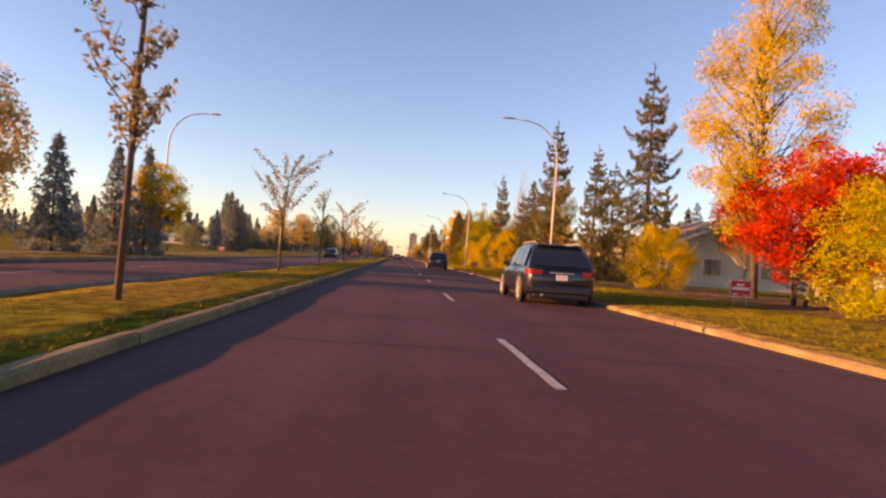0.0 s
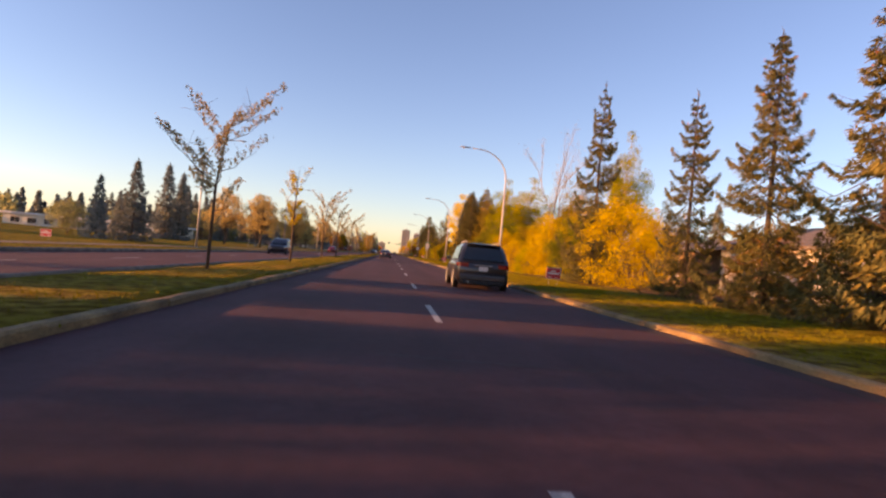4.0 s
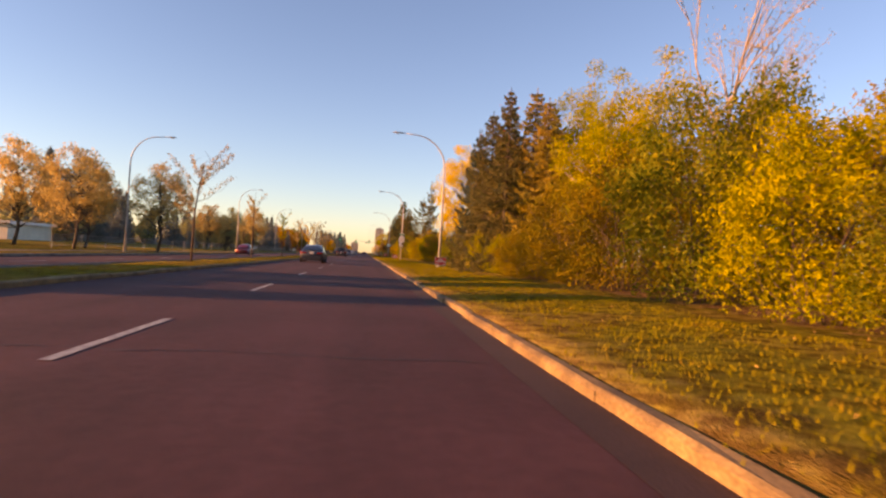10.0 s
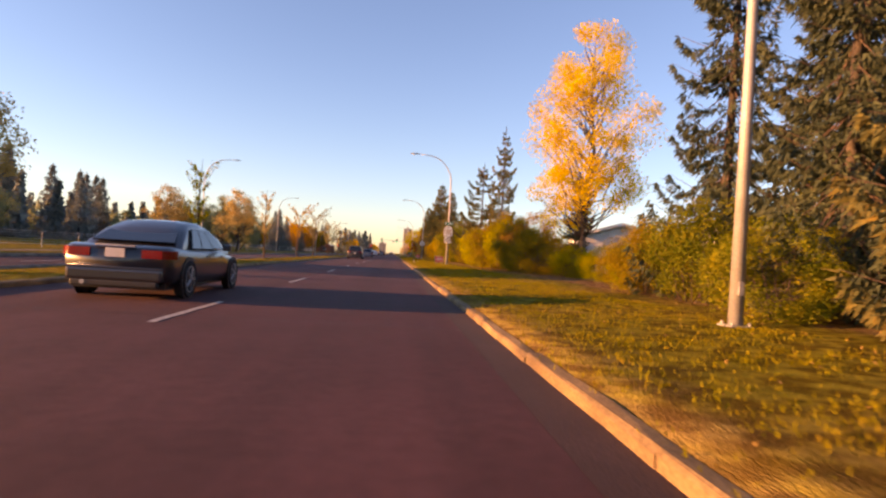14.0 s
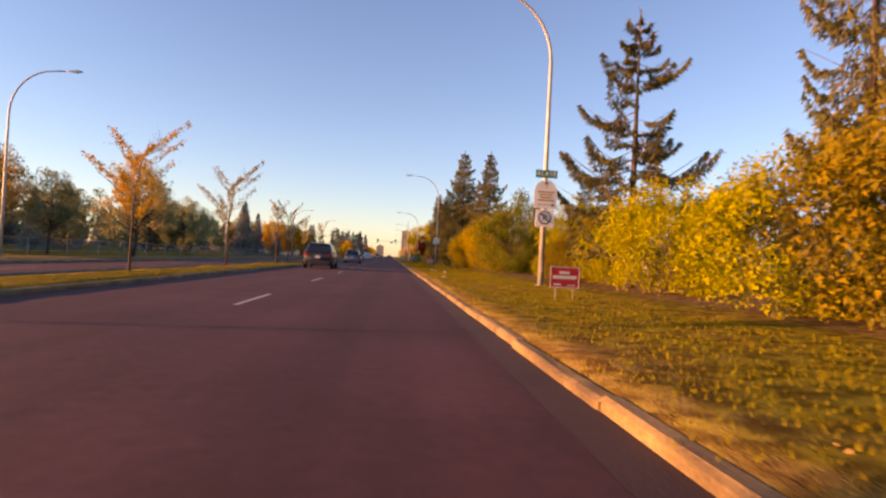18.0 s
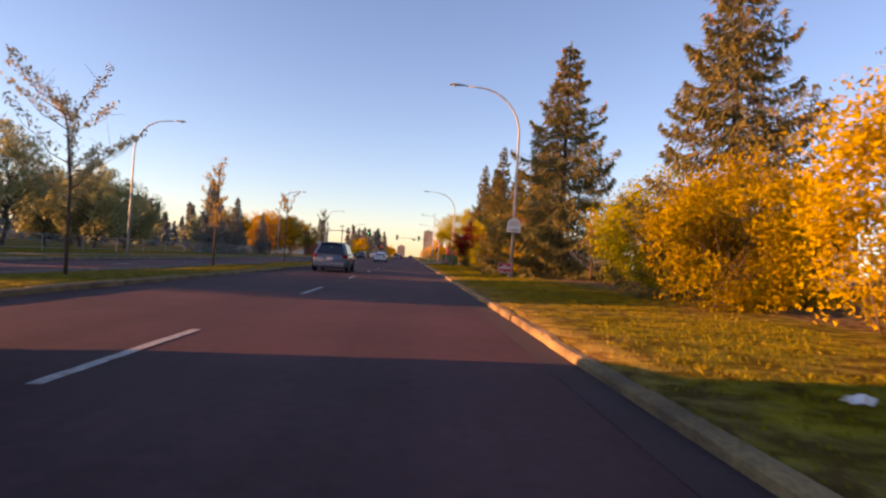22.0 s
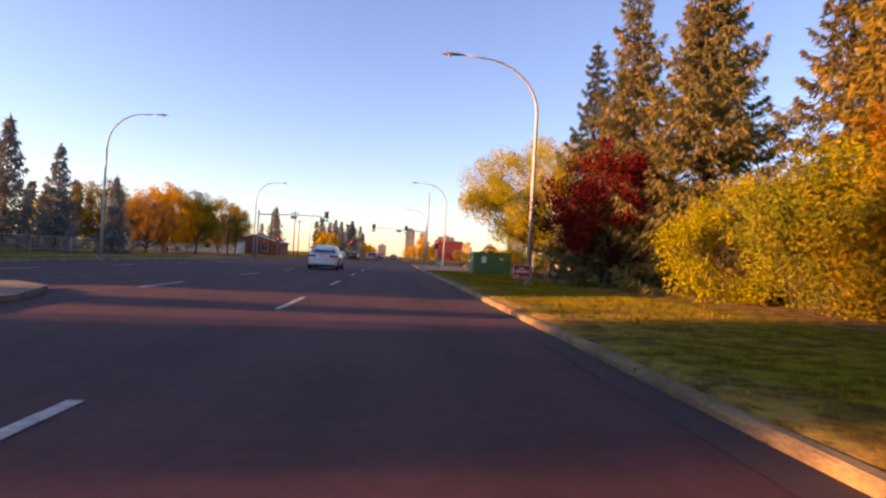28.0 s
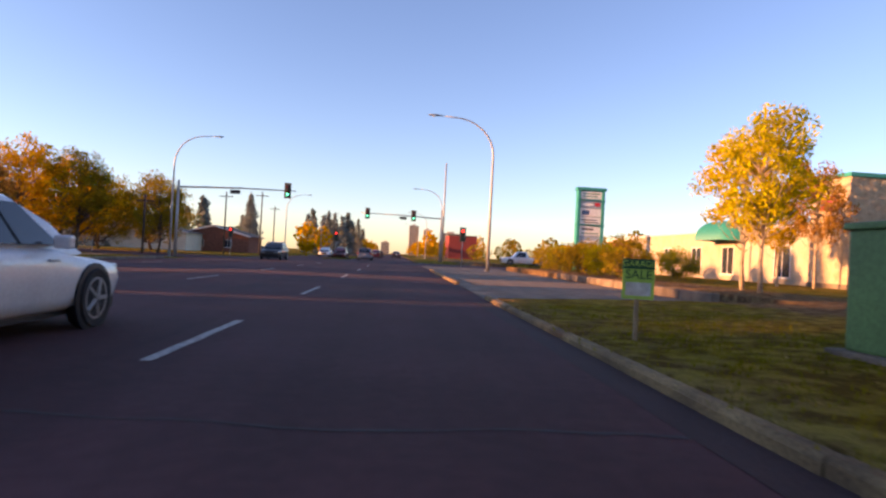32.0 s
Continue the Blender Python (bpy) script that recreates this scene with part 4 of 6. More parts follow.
plant("shrub_wide", None, (
    (11.0, 163.8, 0.8, 170, 0.95, OL_LEAF, N), (12.6, 167.5, 0.9, 33, 1.0, B_LEAF, "dark twiggy brown shrub"), (10.9, 145.0, 0.42, 120, 0.8, YG_LEAF, N), (10.9, 195.2, 0.3, 88, 0.9, YG_LEAF, N), (11.6, 190.2, 0.66, 10, 0.95, OL_LEAF, N), (14.6, 203.0, 0.8, 160, 1.05, YG_LEAF, N),
    (11.3, 267.4, 0.8, 40, 1.0, G_LEAF, N), (10.8, 192.5, 0.45, 90, 0.8, OL_LEAF, N), (11.5, 160.0, 0.7, 10, 0.8, OL_LEAF, N), (9.6, 136.0, 0.5, 10, 0.8, G_LEAF, N), (10.2, 139.4, 0.6, 70, 0.9, G_LEAF, N),
    (10.4, 142.6, 0.6, 130, 0.8, OL_LEAF, N)),
    "dense shrub with olive and yellowing leaves", "shrub", "shrubs beside the verge")
plant("shrub_back", lambda: make_tree(4.8, 5.2, 39, OL_LEAF, -0.2, 64, 110, 0.17, 0.35, TWIG, 0.012, 5, "shrub", 0.75, 0.6), (
    (17.2, 104.5, 0.95, 10, 1.2, OL_LEAF, N), (17.4, 110.5, 1.0, 60, 1.2, G_LEAF, N), (18.0, 116.5, 1.0, 120, 1.2, OL_LEAF, N), (18.4, 123.0, 1.0, 200, 1.2, OL_LEAF, N), (18.2, 130.0, 1.0, 280, 1.2, G_LEAF, N), (18.5, 137.5, 1.0, 30, 1.2, OL_LEAF, N), (18.6, 145.5, 1.0, 90, 1.15, G_LEAF, N), (15.6, 192.5, 0.85, 60, 1.0, YG_LEAF, N), (16.0, 199.5, 0.9, 110, 1.05, OL_LEAF, N), (16.5, 186.0, 0.85, 200, 1.0, G_LEAF, N), (15.8, 97.0, 0.8, 0, 0.9, OL_LEAF, N), (17.0, 92.8, 0.95, 50, 1.25, G_LEAF, N), (20.0, 96.5, 1.0, 150, 1.3, YG_LEAF, N), (20.4, 89.5, 0.85, 90, 0.85, O_LEAF, N), (23.5, 86.5, 0.85, 140, 0.85, O_LEAF, N)),
    "tall shrub behind the front row at the verge", "shrub", "shrubs beside the verge")
plant("twig_shrub", lambda: make_bare(3.1, 4.2, 41, TWIG, 5, "bare_shrub", 0.008, B_LEAF, 900), (
    (9.7, 89.6, 1.0, 0, 1.0, N, N), (10.2, 87.9, 0.8, 90, 0.95, N, N), (12.3, 263.2, 1.1, 100, 1.2, RO_LEAF, "half-bare rust-coloured shrub below the maples")),
    "half-bare twiggy brown shrub", "shrub", "shrubs beside the verge")
TALL = lambda: make_tree(12.0, 6.6, 51, Y_LEAF, 0.12, 100, 270, 0.125, 0.75, BIRCH, 0.013, 1, "tree", 0.85, 0.35)
plant("tall_tree", TALL, (
    (27.8, 109.5, 1.05, 50, 1.42, YG_LEAF, "tall narrow green poplar"), (14.3, 117.4, 0.95, 90, 0.9, YG_LEAF, N), (18.3, 120.5, 1.32, 70, 0.80, YEL_G, "tall poplar with pale yellow leaves"), (26.2, 123.0, 1.22, 10, 0.9, OL_LEAF, N), (18.2, 99.5, 0.55, 70, 1.0, OL_LEAF, N),
    (15.2, 123.0, 0.95, 120, 1.1, YG_LEAF, N), (22, 39.4, 0.75, 90, 1.0, P_LEAF, N), (25, 36, 0.7, 40, 1.0, P_LEAF, N), (25, 94.0, 0.6, 44, 1.0, O_LEAF, N), (29, 96.0, 0.6, 14, 1.0, O_LEAF, N), (19, 104, 0.75, 0, 1.0, OL_LEAF, N)),
    "tall poplar-like tree with thinning leaves", "tree", "trees behind the shrubs")
plant("golden_tree", lambda: make_tree(12.4, 7.4, 57, Y_LEAF, 0.2, 115, 300, 0.112, 0.7, BARK, 0.013, 1, "tree", 0.85, 0.35), (
    (13.6, 24.4, 0.88, 0, 1.2, N, "tall golden-yellow autumn tree"), (13.2, 158.0, 1.0, 60, 1.06, N, "golden-yellow tree before a white garage")),
    "tall golden-yellow autumn tree", "tree", "trees behind the shrubs")
plant("red_maple", lambda: make_tree(6.2, 6.4, 61, R_LEAF, 0.12, 120, 130, 0.125, 0.4, BARK, 0.018, 3, "maple_tree", 0.55, 0.4), (
    (11.5, 18.4, 0.86, 0, 1.0, N, "bright red maple on the lawn"), (15.4, 21.5, 0.9, 80, 1.1, N, N), (9.8, 277.6, 0.9, 0, 1.0, DR_LEAF, "dark red maple beside a lamp post"), (11.6, 280.2, 0.8, 80, 1.1, DR_LEAF, N),
    (12.4, 196.2, 0.72, 30, 1.02, YG_LEAF, "small yellow-green maple on bare soil"), (12.0, 263.9, 0.9, 150, 1.0, RO_LEAF, "maple turning rust-red below the spruces"), (14.0, 263.1, 0.95, 60, 1.15, RO_LEAF, N), (11.0, 260.6, 0.85, 12, 1.0, RO_LEAF, N)),
    "red-leaved maple beside the verge", "maple tree", "maples beside the verge")
plant("bare_birch", lambda: make_bare(14.0, 4.6, 71, BIRCH, 6, "birch_tree", 0.015, P_LEAF, 900), ((21.3, 119.5, 1.1, 30, 1.28, N, N), (23.4, 121, 0.9, 100, 1.2, N, N)), "half-bare pale birch with upswept stems", "birch tree")
plant("elm", lambda: make_tree(8.1, 14.0, 81, Y_LEAF, 0.20, 200, 400, 0.105, 0.25, BARK, 0.024, 1, "elm_tree", 0.80, 0.55), (
    (12.2, 291.0, 1.0, 0, 1.0, YEL_G, "wide-crowned yellow elm by the parking lot"),), "wide-crowned yellow elm by the lot", "elm tree")
plant("lot_tree", lambda: make_tree(6.4, 3.9, 91, Y_LEAF, 0.30, 75, 85, 0.15, 0.3, BIRCH, 0.013, 1, "tree", 0.5, 0.4), (
    (13.9, 306.8, 0.85, 0, 1.12, YEL_G, N), (14.6, 309.0, 0.85, 70, 1.05, Y_LEAF, N), (22.6, 316.2, 0.82, 120, 1.2, B_LEAF, "brown-leaved tree at the shop corner"), (21.6, 317.6, 0.7, 30, 1.15, OY_LEAF, N)), "small golden tree on the building's lawn", "tree")
plant("nursery_tree", lambda: make_sapling(3.7, 95, O_LEAF, 0.0, 0.8, 500, 0.4), ((12.0, 233.9, 1.0, 0, 1.0, N, N),), "young tree with orange leaves in the bed", "tree")
def make_rowan(seed):
    """A many-stemmed rowan with clusters of orange berries among its leaves."""
    root = make_tree(5.4, 4.6, seed, YEL_G, 0.2, 90, 90, 0.12, 0.4, BARK, 0.014, 3, "rowan_tree", 0.5, 0.4)
    r = np.random.default_rng(seed + 1)
    d = r.normal(size=(46, 3))
    d /= np.linalg.norm(d, axis=1, keepdims=True)
    c = d * np.array([2.1, 2.1, 1.9]) * r.uniform(0.75, 1.05, (46, 1)) + np.array([0, 0, 3.3])
    pts = (c[:, None] + r.normal(size=(46, 14, 3)) * 0.07).reshape(-1, 3)
    mesh_np("berries", leaves(pts, 0.07, r, 0, 1.0), leaf_mat("rowan_berries", [(0.50, 0.07, 0.02), (0.58, 0.12, 0.02), (0.45, 0.05, 0.02), (0.6, 0.16, 0.03)], 0.05), root, "clusters of orange berries")["kind"] = "stuff"
    return root


plant("rowan", lambda: make_rowan(131), ((10.0, 256.4, 1.0, 0, 1.0, N, N),), "yellow-green rowan with orange berry clusters", "rowan tree")
# saplings of the median
plant("median_bent", lambda: make_sapling(5.4, 101, S_LEAF, 0.5, 1.15, 2100, 0.85), (
    (-6.3, 25.2, 0.9, 40, 0.95, N, N), (-6.4, 55.3, 0.95, 10, 1.0, N, N), (-6.4, 85.8, 0.95, 20, 1.0, N, N), (-6.6, 122.0, 1.0, -10, 1.0, N, N), (-6.6, 186.4, 0.9, 20, 1.0, O_LEAF, N), (-6.7, 199.5, 0.95, 10, 1.05, N, N), (-6.4, 218.5, 0.9, 200, 1.0, N, N), (-6.5, 100.0, 0.95, 90, 1.0, N, N)),
    "young street tree with thin leaves on the median", "street tree", "saplings on the median")
plant("median_slim", lambda: make_sapling(5.4, 107, P_LEAF, 0.1, 0.72, 1150, 0.6), (
    (-5.7, 9.6, 1.08, 0, 1.12, S_LEAF, "tall slim street tree near the kerb of the median"), (-6.9, 42.5, 1.0, 0, 1.0, S_LEAF, N), (-6.4, 70.6, 1.0, 30, 1.0, Y_LEAF, N), (-6.6, 139.0, 1.0, 60, 1.0, N, N), (-6.4, 155.5, 0.92, 90, 1.0, Y_LEAF, N), (-6.5, 171.0, 0.95, 120, 1.0, N, N), (-6.4, 212.9, 0.95, 60, 1.0, N, N), (-6.8, 231.2, 0.95, 0, 1.0, N, N), (-6.9, 247.3, 1.0, 40, 1.0, O_LEAF, N), (-6.4, 262.0, 0.98, 140, 1.0, P_LEAF, N)),
    "slim young street tree on the median", "street tree", "saplings on the median")
# trees on the left beyond the far carriageway
plant("left_tree", lambda: make_tree(9.0, 6.4, 111, P_LEAF, 0.2, 95, 85, 0.19, 0.6, BARK, 0.014, 1, "tree", 0.75, 0.4), (
    # trees at y 34.6, 39.0 and 17.8 are unseen, added to shade the road
    (-20.5, 27.5, 0.95, 0, 1.0, P_LEAF, N), (-20.0, 47.5, 0.8, 40, 1.0, Y_LEAF, N), (-23, 52.5, 0.75, 80, 1.0, P_LEAF, N), (-25.0, 150, 1.1, 30, 1.0, P_LEAF, N), (-27.5, 158, 1.1, 80, 1.0, S_LEAF, N), (-30, 34.6, 0.9, 20, 1.0, P_LEAF, N), (-31, 39.0, 0.85, 70, 1.0, P_LEAF, N), (-27, 17.8, 0.7, 110, 1.0, P_LEAF, N), (-32.5, 154, 1.2, 70, 1.0, P_LEAF, N),
    (-20.5, 159.5, 1.1, 120, 1.0, P_LEAF, N), (-29, 214, 0.95, 33, 1.05, P_LEAF, N), (-33.5, 257, 1.25, 99, 1.0, HAZE_LEAF, N), (-26, 217, 0.8, 11, 1.0, HAZE_LEAF, N), (-22, 224, 1.1, 61, 1.0, P_LEAF, N), (-26, 343, 1.0, 20, 1.0, OL_LEAF, N), (-24, 356, 0.9, 120, 1.0, OL_LEAF, N)),
    "tree with pale, haze-toned autumn leaves beyond the far carriageway", "tree", "trees across the road")
plant("left_dome", lambda: make_tree(8.5, 9.5, 121, G_LEAF, 0.12, 120, 75, 0.24, 0.2, BARK, 0.016, 1, "tree", 0.9, 0.5), (
    # the first five stand out of view, added to shade the road
    (-38, 243, 0.95, 10, 1.0, HAZE_LEAF, N), (-38.5, 272, 1.0, 100, 1.05, HAZE_LEAF, N), (-38, 278, 1.05, 140, 1.0, HAZE_LEAF, N), (-39, 283.5, 1.0, 200, 1.05, HAZE_LEAF, N), (-38, 289, 1.0, 250, 1.0, HAZE_LEAF, N),
    (-33, 271.5, 1.1, 0, 1.0, HAZE_LEAF, N), (-43, 287, 1.1, 40, 1.0, HAZE_LEAF, N), (-50, 298, 1.2, 80, 1.0, HAZE_LEAF, N), (-30, 342, 1.1, 10, 1.0, O_LEAF, "broad orange tree beyond the junction"), (-36, 360, 1.25, 60, 1.0, O_LEAF, N), (-31, 372, 1.2, 120, 1.0, OL_LEAF, N), (-42, 350, 1.2, 30, 1.0, OL_LEAF, N),
    (-34, 364, 1.0, 90, 1.0, OL_LEAF, N), (-40, 390, 1.1, 20, 1.0, O_LEAF, N), (-40, 113, 0.5, 0, 1.0, HAZE_LEAF, N), (-55, 214, 1.0, 30, 1.0, HAZE_LEAF, N), (-28, 331, 0.8, 200, 1.0, B_LEAF, N)),
    "broad round-crowned tree across the road", "tree", "trees across the road")

# ---- street lamps ----


def make_lamp(h=10.6, reach=3.4):
    """A tapered steel lamp post with a curved arm and a cobra-head lamp; the arm points to -x."""
    root = thing("street_lamp")
    bend = 2.1
    pts, rad = [(0, 0, 0.02), (0, 0, h * 0.35), (0, 0, h - 2.6)], [0.11, 0.085, 0.065]
    for k in range(1, 9):
        a = math.pi / 2 * k / 8
        pts.append((-(reach - 0.9) * (1 - math.cos(a)), 0, h - 2.6 + 2.5 * math.sin(a)))
        rad.append(0.063 - 0.003 * k)
    pts.append((-reach + 0.25, 0, h - 0.06))
    rad.append(0.035)
    smooth(part("pole", tube(pts, rad, 12), STEEL, root))
    part("base_plate", box(bmesh.new(), -0.19, -0.19, -0.02, 0.19, 0.19, 0.03, 0.01), STEEL, root)
    for x, y in ((0.14, 0.14), (0.14, -0.14), (-0.14, 0.14), (-0.14, -0.14)):
        b = part("bolt", lathe([(0.02, 0.03), (0.02, 0.07), (0.012, 0.08)], 6), STEEL, root)
        b.location = (x, y, 0)
    part("hand_hole", box(bmesh.new(), -0.045, -0.118, 0.5, 0.045, -0.085, 0.72, 0.008), STEEL, root)
    prof = [(-0.85, 0.02, 0.01), (-0.8, 0.10, 0.05), (-0.55, 0.155, 0.085), (-0.25, 0.13, 0.075), (0.0, 0.06, 0.05), (0.12, 0.04, 0.04)]
    verts, faces = [], []
    for x, w, t in prof:
        for k in range(10):
            a = 2 * math.pi * k / 10
            verts.append((x, w * math.cos(a), t * math.sin(a) * (1 if math.sin(a) > 0 else 0.55)))
    for i in range(len(prof) - 1):
        for k in range(10):
            faces.append((i * 10 + k, i * 10 + (k + 1) % 10, (i + 1) * 10 + (k + 1) % 10, (i + 1) * 10 + k))
    faces += [tuple(range(10)), tuple(range(50, 60))]
    head = smooth(part("lamp_head", (verts, faces), mat("lamp_grey", (0.30, 0.31, 0.32), 0.5, 0.3, var=0.08), root, "grey cobra-head lamp"))
    head.location = (-reach + 0.1, 0, h - 0.05)
    lens = smooth(part("lens", lathe([(0.0, -0.09), (0.07, -0.085), (0.11, -0.05), (0.12, -0.03)], 12), CLEAR, head))
    lens.location = (-0.5, 0, 0)
    return root


lamp = make_lamp()
spots = [(9.3, 42.0, 11.1), (8.37, 86.9, 10.3), (8.22, 134.86, 10.2), (8.17, 185.1, 10.75), (8.12, 236.2, 10.7), (7.6, 280.2, 9.4), (7.7, 325.0, 9.5), (8.0, 372.0, 10), (8.2, 420, 10), (8.2, 470, 10)]
for k, (x, y, h) in enumerate(spots):
    m = pose(x, y, height(x) - 0.02) @ Matrix.Diagonal((1, 1, h / 10.6, 1))
    ob = lamp if k == 0 else copy_thing(lamp, pose(0, 0, 0))
    ob.matrix_basis = m
    tagged(ob, "tall galvanised street lamp with a curved arm on the verge", "street lamp", "street lamps")
for x, y, h in ((-21.4, 52.2, 12.2), (-21.0, 101, 11.6), (-20.8, 151, 11.6), (-20.8, 202.4, 11.7), (-21.6, 254.7, 11.7), (-19.4, 301.2, 10.8), (-18.0, 343, 10.9), (-17, 392, 10.5), (-17, 440, 10.5)):
    ob = copy_thing(lamp, pose(0, 0, 0))
    ob.matrix_basis = pose(x, y, height(x) - 0.02, 0, 0, 180) @ Matrix.Diagonal((1, 1, h / 10.6, 1))
    tagged(ob, "tall street lamp with a curved arm beyond the far carriageway", "street lamp", "street lamps")

# ---- signs ----


def bars(parent, rows, material, y):
    """Plain bars in place of small print: (x0, x1, z0, z1) each."""
    for x0, x1, z0, z1 in rows:
        part("print_bar", box(bmesh.new(), x0, y - 0.004, z0, x1, y, z1), material, parent)


def lettering(parent, text, size, x, y, z, material):
    cu = bpy.data.curves.new("lettering", "FONT")
    cu.body, cu.size, cu.align_x, cu.align_y, cu.extrude = text, size, "CENTER", "CENTER", 0.002
    cu.materials.append(material)
    ob = new("lettering", cu)
    ob.parent = parent
    ob.matrix_basis = pose(x, y, z, 90, 0, 0)
    return ob


def lawn_sign(x, y, z, turn, w=0.72, h=0.50, lift=0.30):
    """A red corrugated lawn sign on two wire legs, facing -y."""
    root = thing("lawn_sign", x, y, z, turn, "red and white election lawn sign on wire legs in the grass", "lawn sign", "lawn signs")
    for s in (-1, 1):
        part("leg", tube([(s * w * 0.3, 0, -0.05), (s * w * 0.3, 0, lift + 0.25)], [0.007, 0.007], 6), STEEL, root)
    boxed("panel", RED, root, (-w / 2, -0.008, lift, w / 2, 0.008, lift + h), 0.003)
    rim = 0.018
    bm = bmesh.new()
    for d in ((-w / 2, lift, w / 2, lift + rim), (-w / 2, lift + h - rim, w / 2, lift + h), (-w / 2, lift + rim, -w / 2 + rim, lift + h - rim), (w / 2 - rim, lift + rim, w / 2, lift + h - rim)):
        box(bm, d[0], -0.0125, d[1], d[2], -0.009, d[3])
    part("border", bm, WHITE, root)
    bars(root, [(-0.20 * w, 0.16 * w, lift + 0.66 * h, lift + 0.78 * h), (-0.40 * w, 0.40 * w, lift + 0.42 * h, lift + 0.58 * h), (-0.38 * w, -0.12 * w, lift + 0.12 * h, lift + 0.2 * h), (0.1 * w, 0.36 * w, lift + 0.1 * h, lift + 0.15 * h)], WHITE, -0.0095)
    return root


for x, y, turn in ((8.7, 17.1, 8), (6.7, 63.5, 12), (7.35, 127.0, 6), (6.9, 177.8, 4), (7.3, 233.2, 10), (6.75, 277.6, 18)):
    lawn_sign(x, y, height(x) - 0.01, turn)
lawn_sign(-24.0, 79.0, height(-24), 0)


def arched(half, z0, spring, thick=0.012):
    """A board with a half-round top: half its width, its foot and the height where the arch springs."""
    bm = bmesh.new()
    ring = [(-half, z0), (half, z0)] + [(half * math.cos(a), spring + half * math.sin(a)) for a in [math.pi * k / 12 for k in range(13)]]
    f = [bm.verts.new((x, -thick, z)) for x, z in ring]
    b = [bm.verts.new((x, thick, z)) for x, z in ring]
    bm.faces.new(f)
    bm.faces.new(b[::-1])
    for i in range(len(ring)):
        j = (i + 1) % len(ring)
        bm.faces.new((f[j], f[i], b[i], b[j]))
    bmesh.ops.recalc_face_normals(bm, faces=bm.faces)
    return bm


def pole_signs():
    """The street-name blade, the arched wayfinding board and the no-parking sign on the fourth lamp post."""
    root = thing("street_name_sign", 8.17, 184.95, 0, 2, "green street-name blade strapped to a lamp post", "street sign")
    boxed("blade", GREENSIGN, root, (-0.40, -0.012, 4.12, 0.40, 0.012, 4.40), 0.01)
    lettering(root, "40 AVE", 0.24, 0, -0.0145, 4.26, WHITE)
    boxed("strap", STEEL, root, (-0.09, 0.012, 4.22, 0.09, 0.1, 4.28))
    root = thing("wayfinding_sign", 8.17, 184.95, 0, 2, "white arched wayfinding board with an arrow", "sign")
    bm = arched(0.42, 3.02, 3.62)
    part("board", bm, WHITE, root)
    bars(root, [(-0.012, 0.012, 3.74, 3.92), (-0.3, 0.3, 3.585, 3.635), (-0.24, 0.24, 3.49, 3.54), (-0.2, 0.2, 3.39, 3.44), (-0.3, 0.3, 3.29, 3.34), (-0.3, 0.22, 3.14, 3.165)], mat("ochre_print", (0.5, 0.30, 0.06), 0.5), -0.013)
    for x, z, a in ((0.0, 3.95, 0), (0.28, 3.152, -90)):
        ob = part("arrow_head", ([(-0.06, 0, -0.05), (0.06, 0, -0.05), (0, 0, 0.06), (-0.06, -0.004, -0.05), (0.06, -0.004, -0.05), (0, -0.004, 0.06)], [(0, 1, 2), (5, 4, 3), (0, 3, 4, 1), (1, 4, 5, 2), (2, 5, 3, 0)]), BLACKP, root)
        ob.matrix_basis = pose(x, -0.0135, z, 0, -a, 0)
    boxed("strap", STEEL, root, (-0.09, 0.012, 3.4, 0.09, 0.1, 3.46))
    root = thing("no_parking_sign", 8.17, 184.95, 0, 2, "white no-parking sign below the board", "sign")
    boxed("plate", WHITE, root, (-0.33, -0.012, 2.36, 0.33, 0.012, 2.98), 0.008)
    smooth(part("ring", ring_band(0.24, 0.20, -0.016, 0, 2.69), BLACKP, root))
    lettering(root, "P", 0.34, 0, -0.0145, 2.68, BLACKP)
    part("slash", tube([(-0.15, -0.015, 2.84), (0.15, -0.015, 2.54)], [0.018, 0.018], 6), BLACKP, root)
    boxed("strap", STEEL, root, (-0.09, 0.012, 2.66, 0.09, 0.1, 2.72))


def ring_band(r1, r0, y, cx, cz, n=28):
    verts, faces = [], []
    for k in range(n):
        a = 2 * math.pi * k / n
        for r in (r0, r1):
            verts += [(cx + r * math.cos(a), y, cz + r * math.sin(a)), (cx + r * math.cos(a), y + 0.004, cz + r * math.sin(a))]
    for k in range(n):
        a, b = 4 * k, 4 * ((k + 1) % n)
        faces += [(a, a + 2, b + 2, b), (a + 2, a + 3, b + 3, b + 2), (a + 1, a, b, b + 1)]
    return verts, faces


pole_signs()


def post_board(x, y, z0, w, h, turn):
    root = thing("pole_board", x, y, 0, turn, "small pale arched notice board strapped to a lamp post", "sign")
    part("board", arched(w / 2, z0, z0 + h - w / 2), WHITE, root)
    bars(root, [(-w * 0.26, w * 0.26, z0 + h * 0.74, z0 + h * 0.79), (-w * 0.36, w * 0.36, z0 + h * 0.60, z0 + h * 0.65), (-w * 0.36, w * 0.3, z0 + h * 0.46, z0 + h * 0.51), (-w * 0.36, w * 0.36, z0 + h * 0.14, z0 + h * 0.2)], mat("ochre_print", (0.5, 0.30, 0.06), 0.5), -0.013)
    boxed("strap", STEEL, root, (-0.09, 0.012, z0 + h / 2 - 0.03, 0.09, 0.1, z0 + h / 2 + 0.03))


post_board(8.12, 236.05, 2.75, 0.78, 0.8, 3)


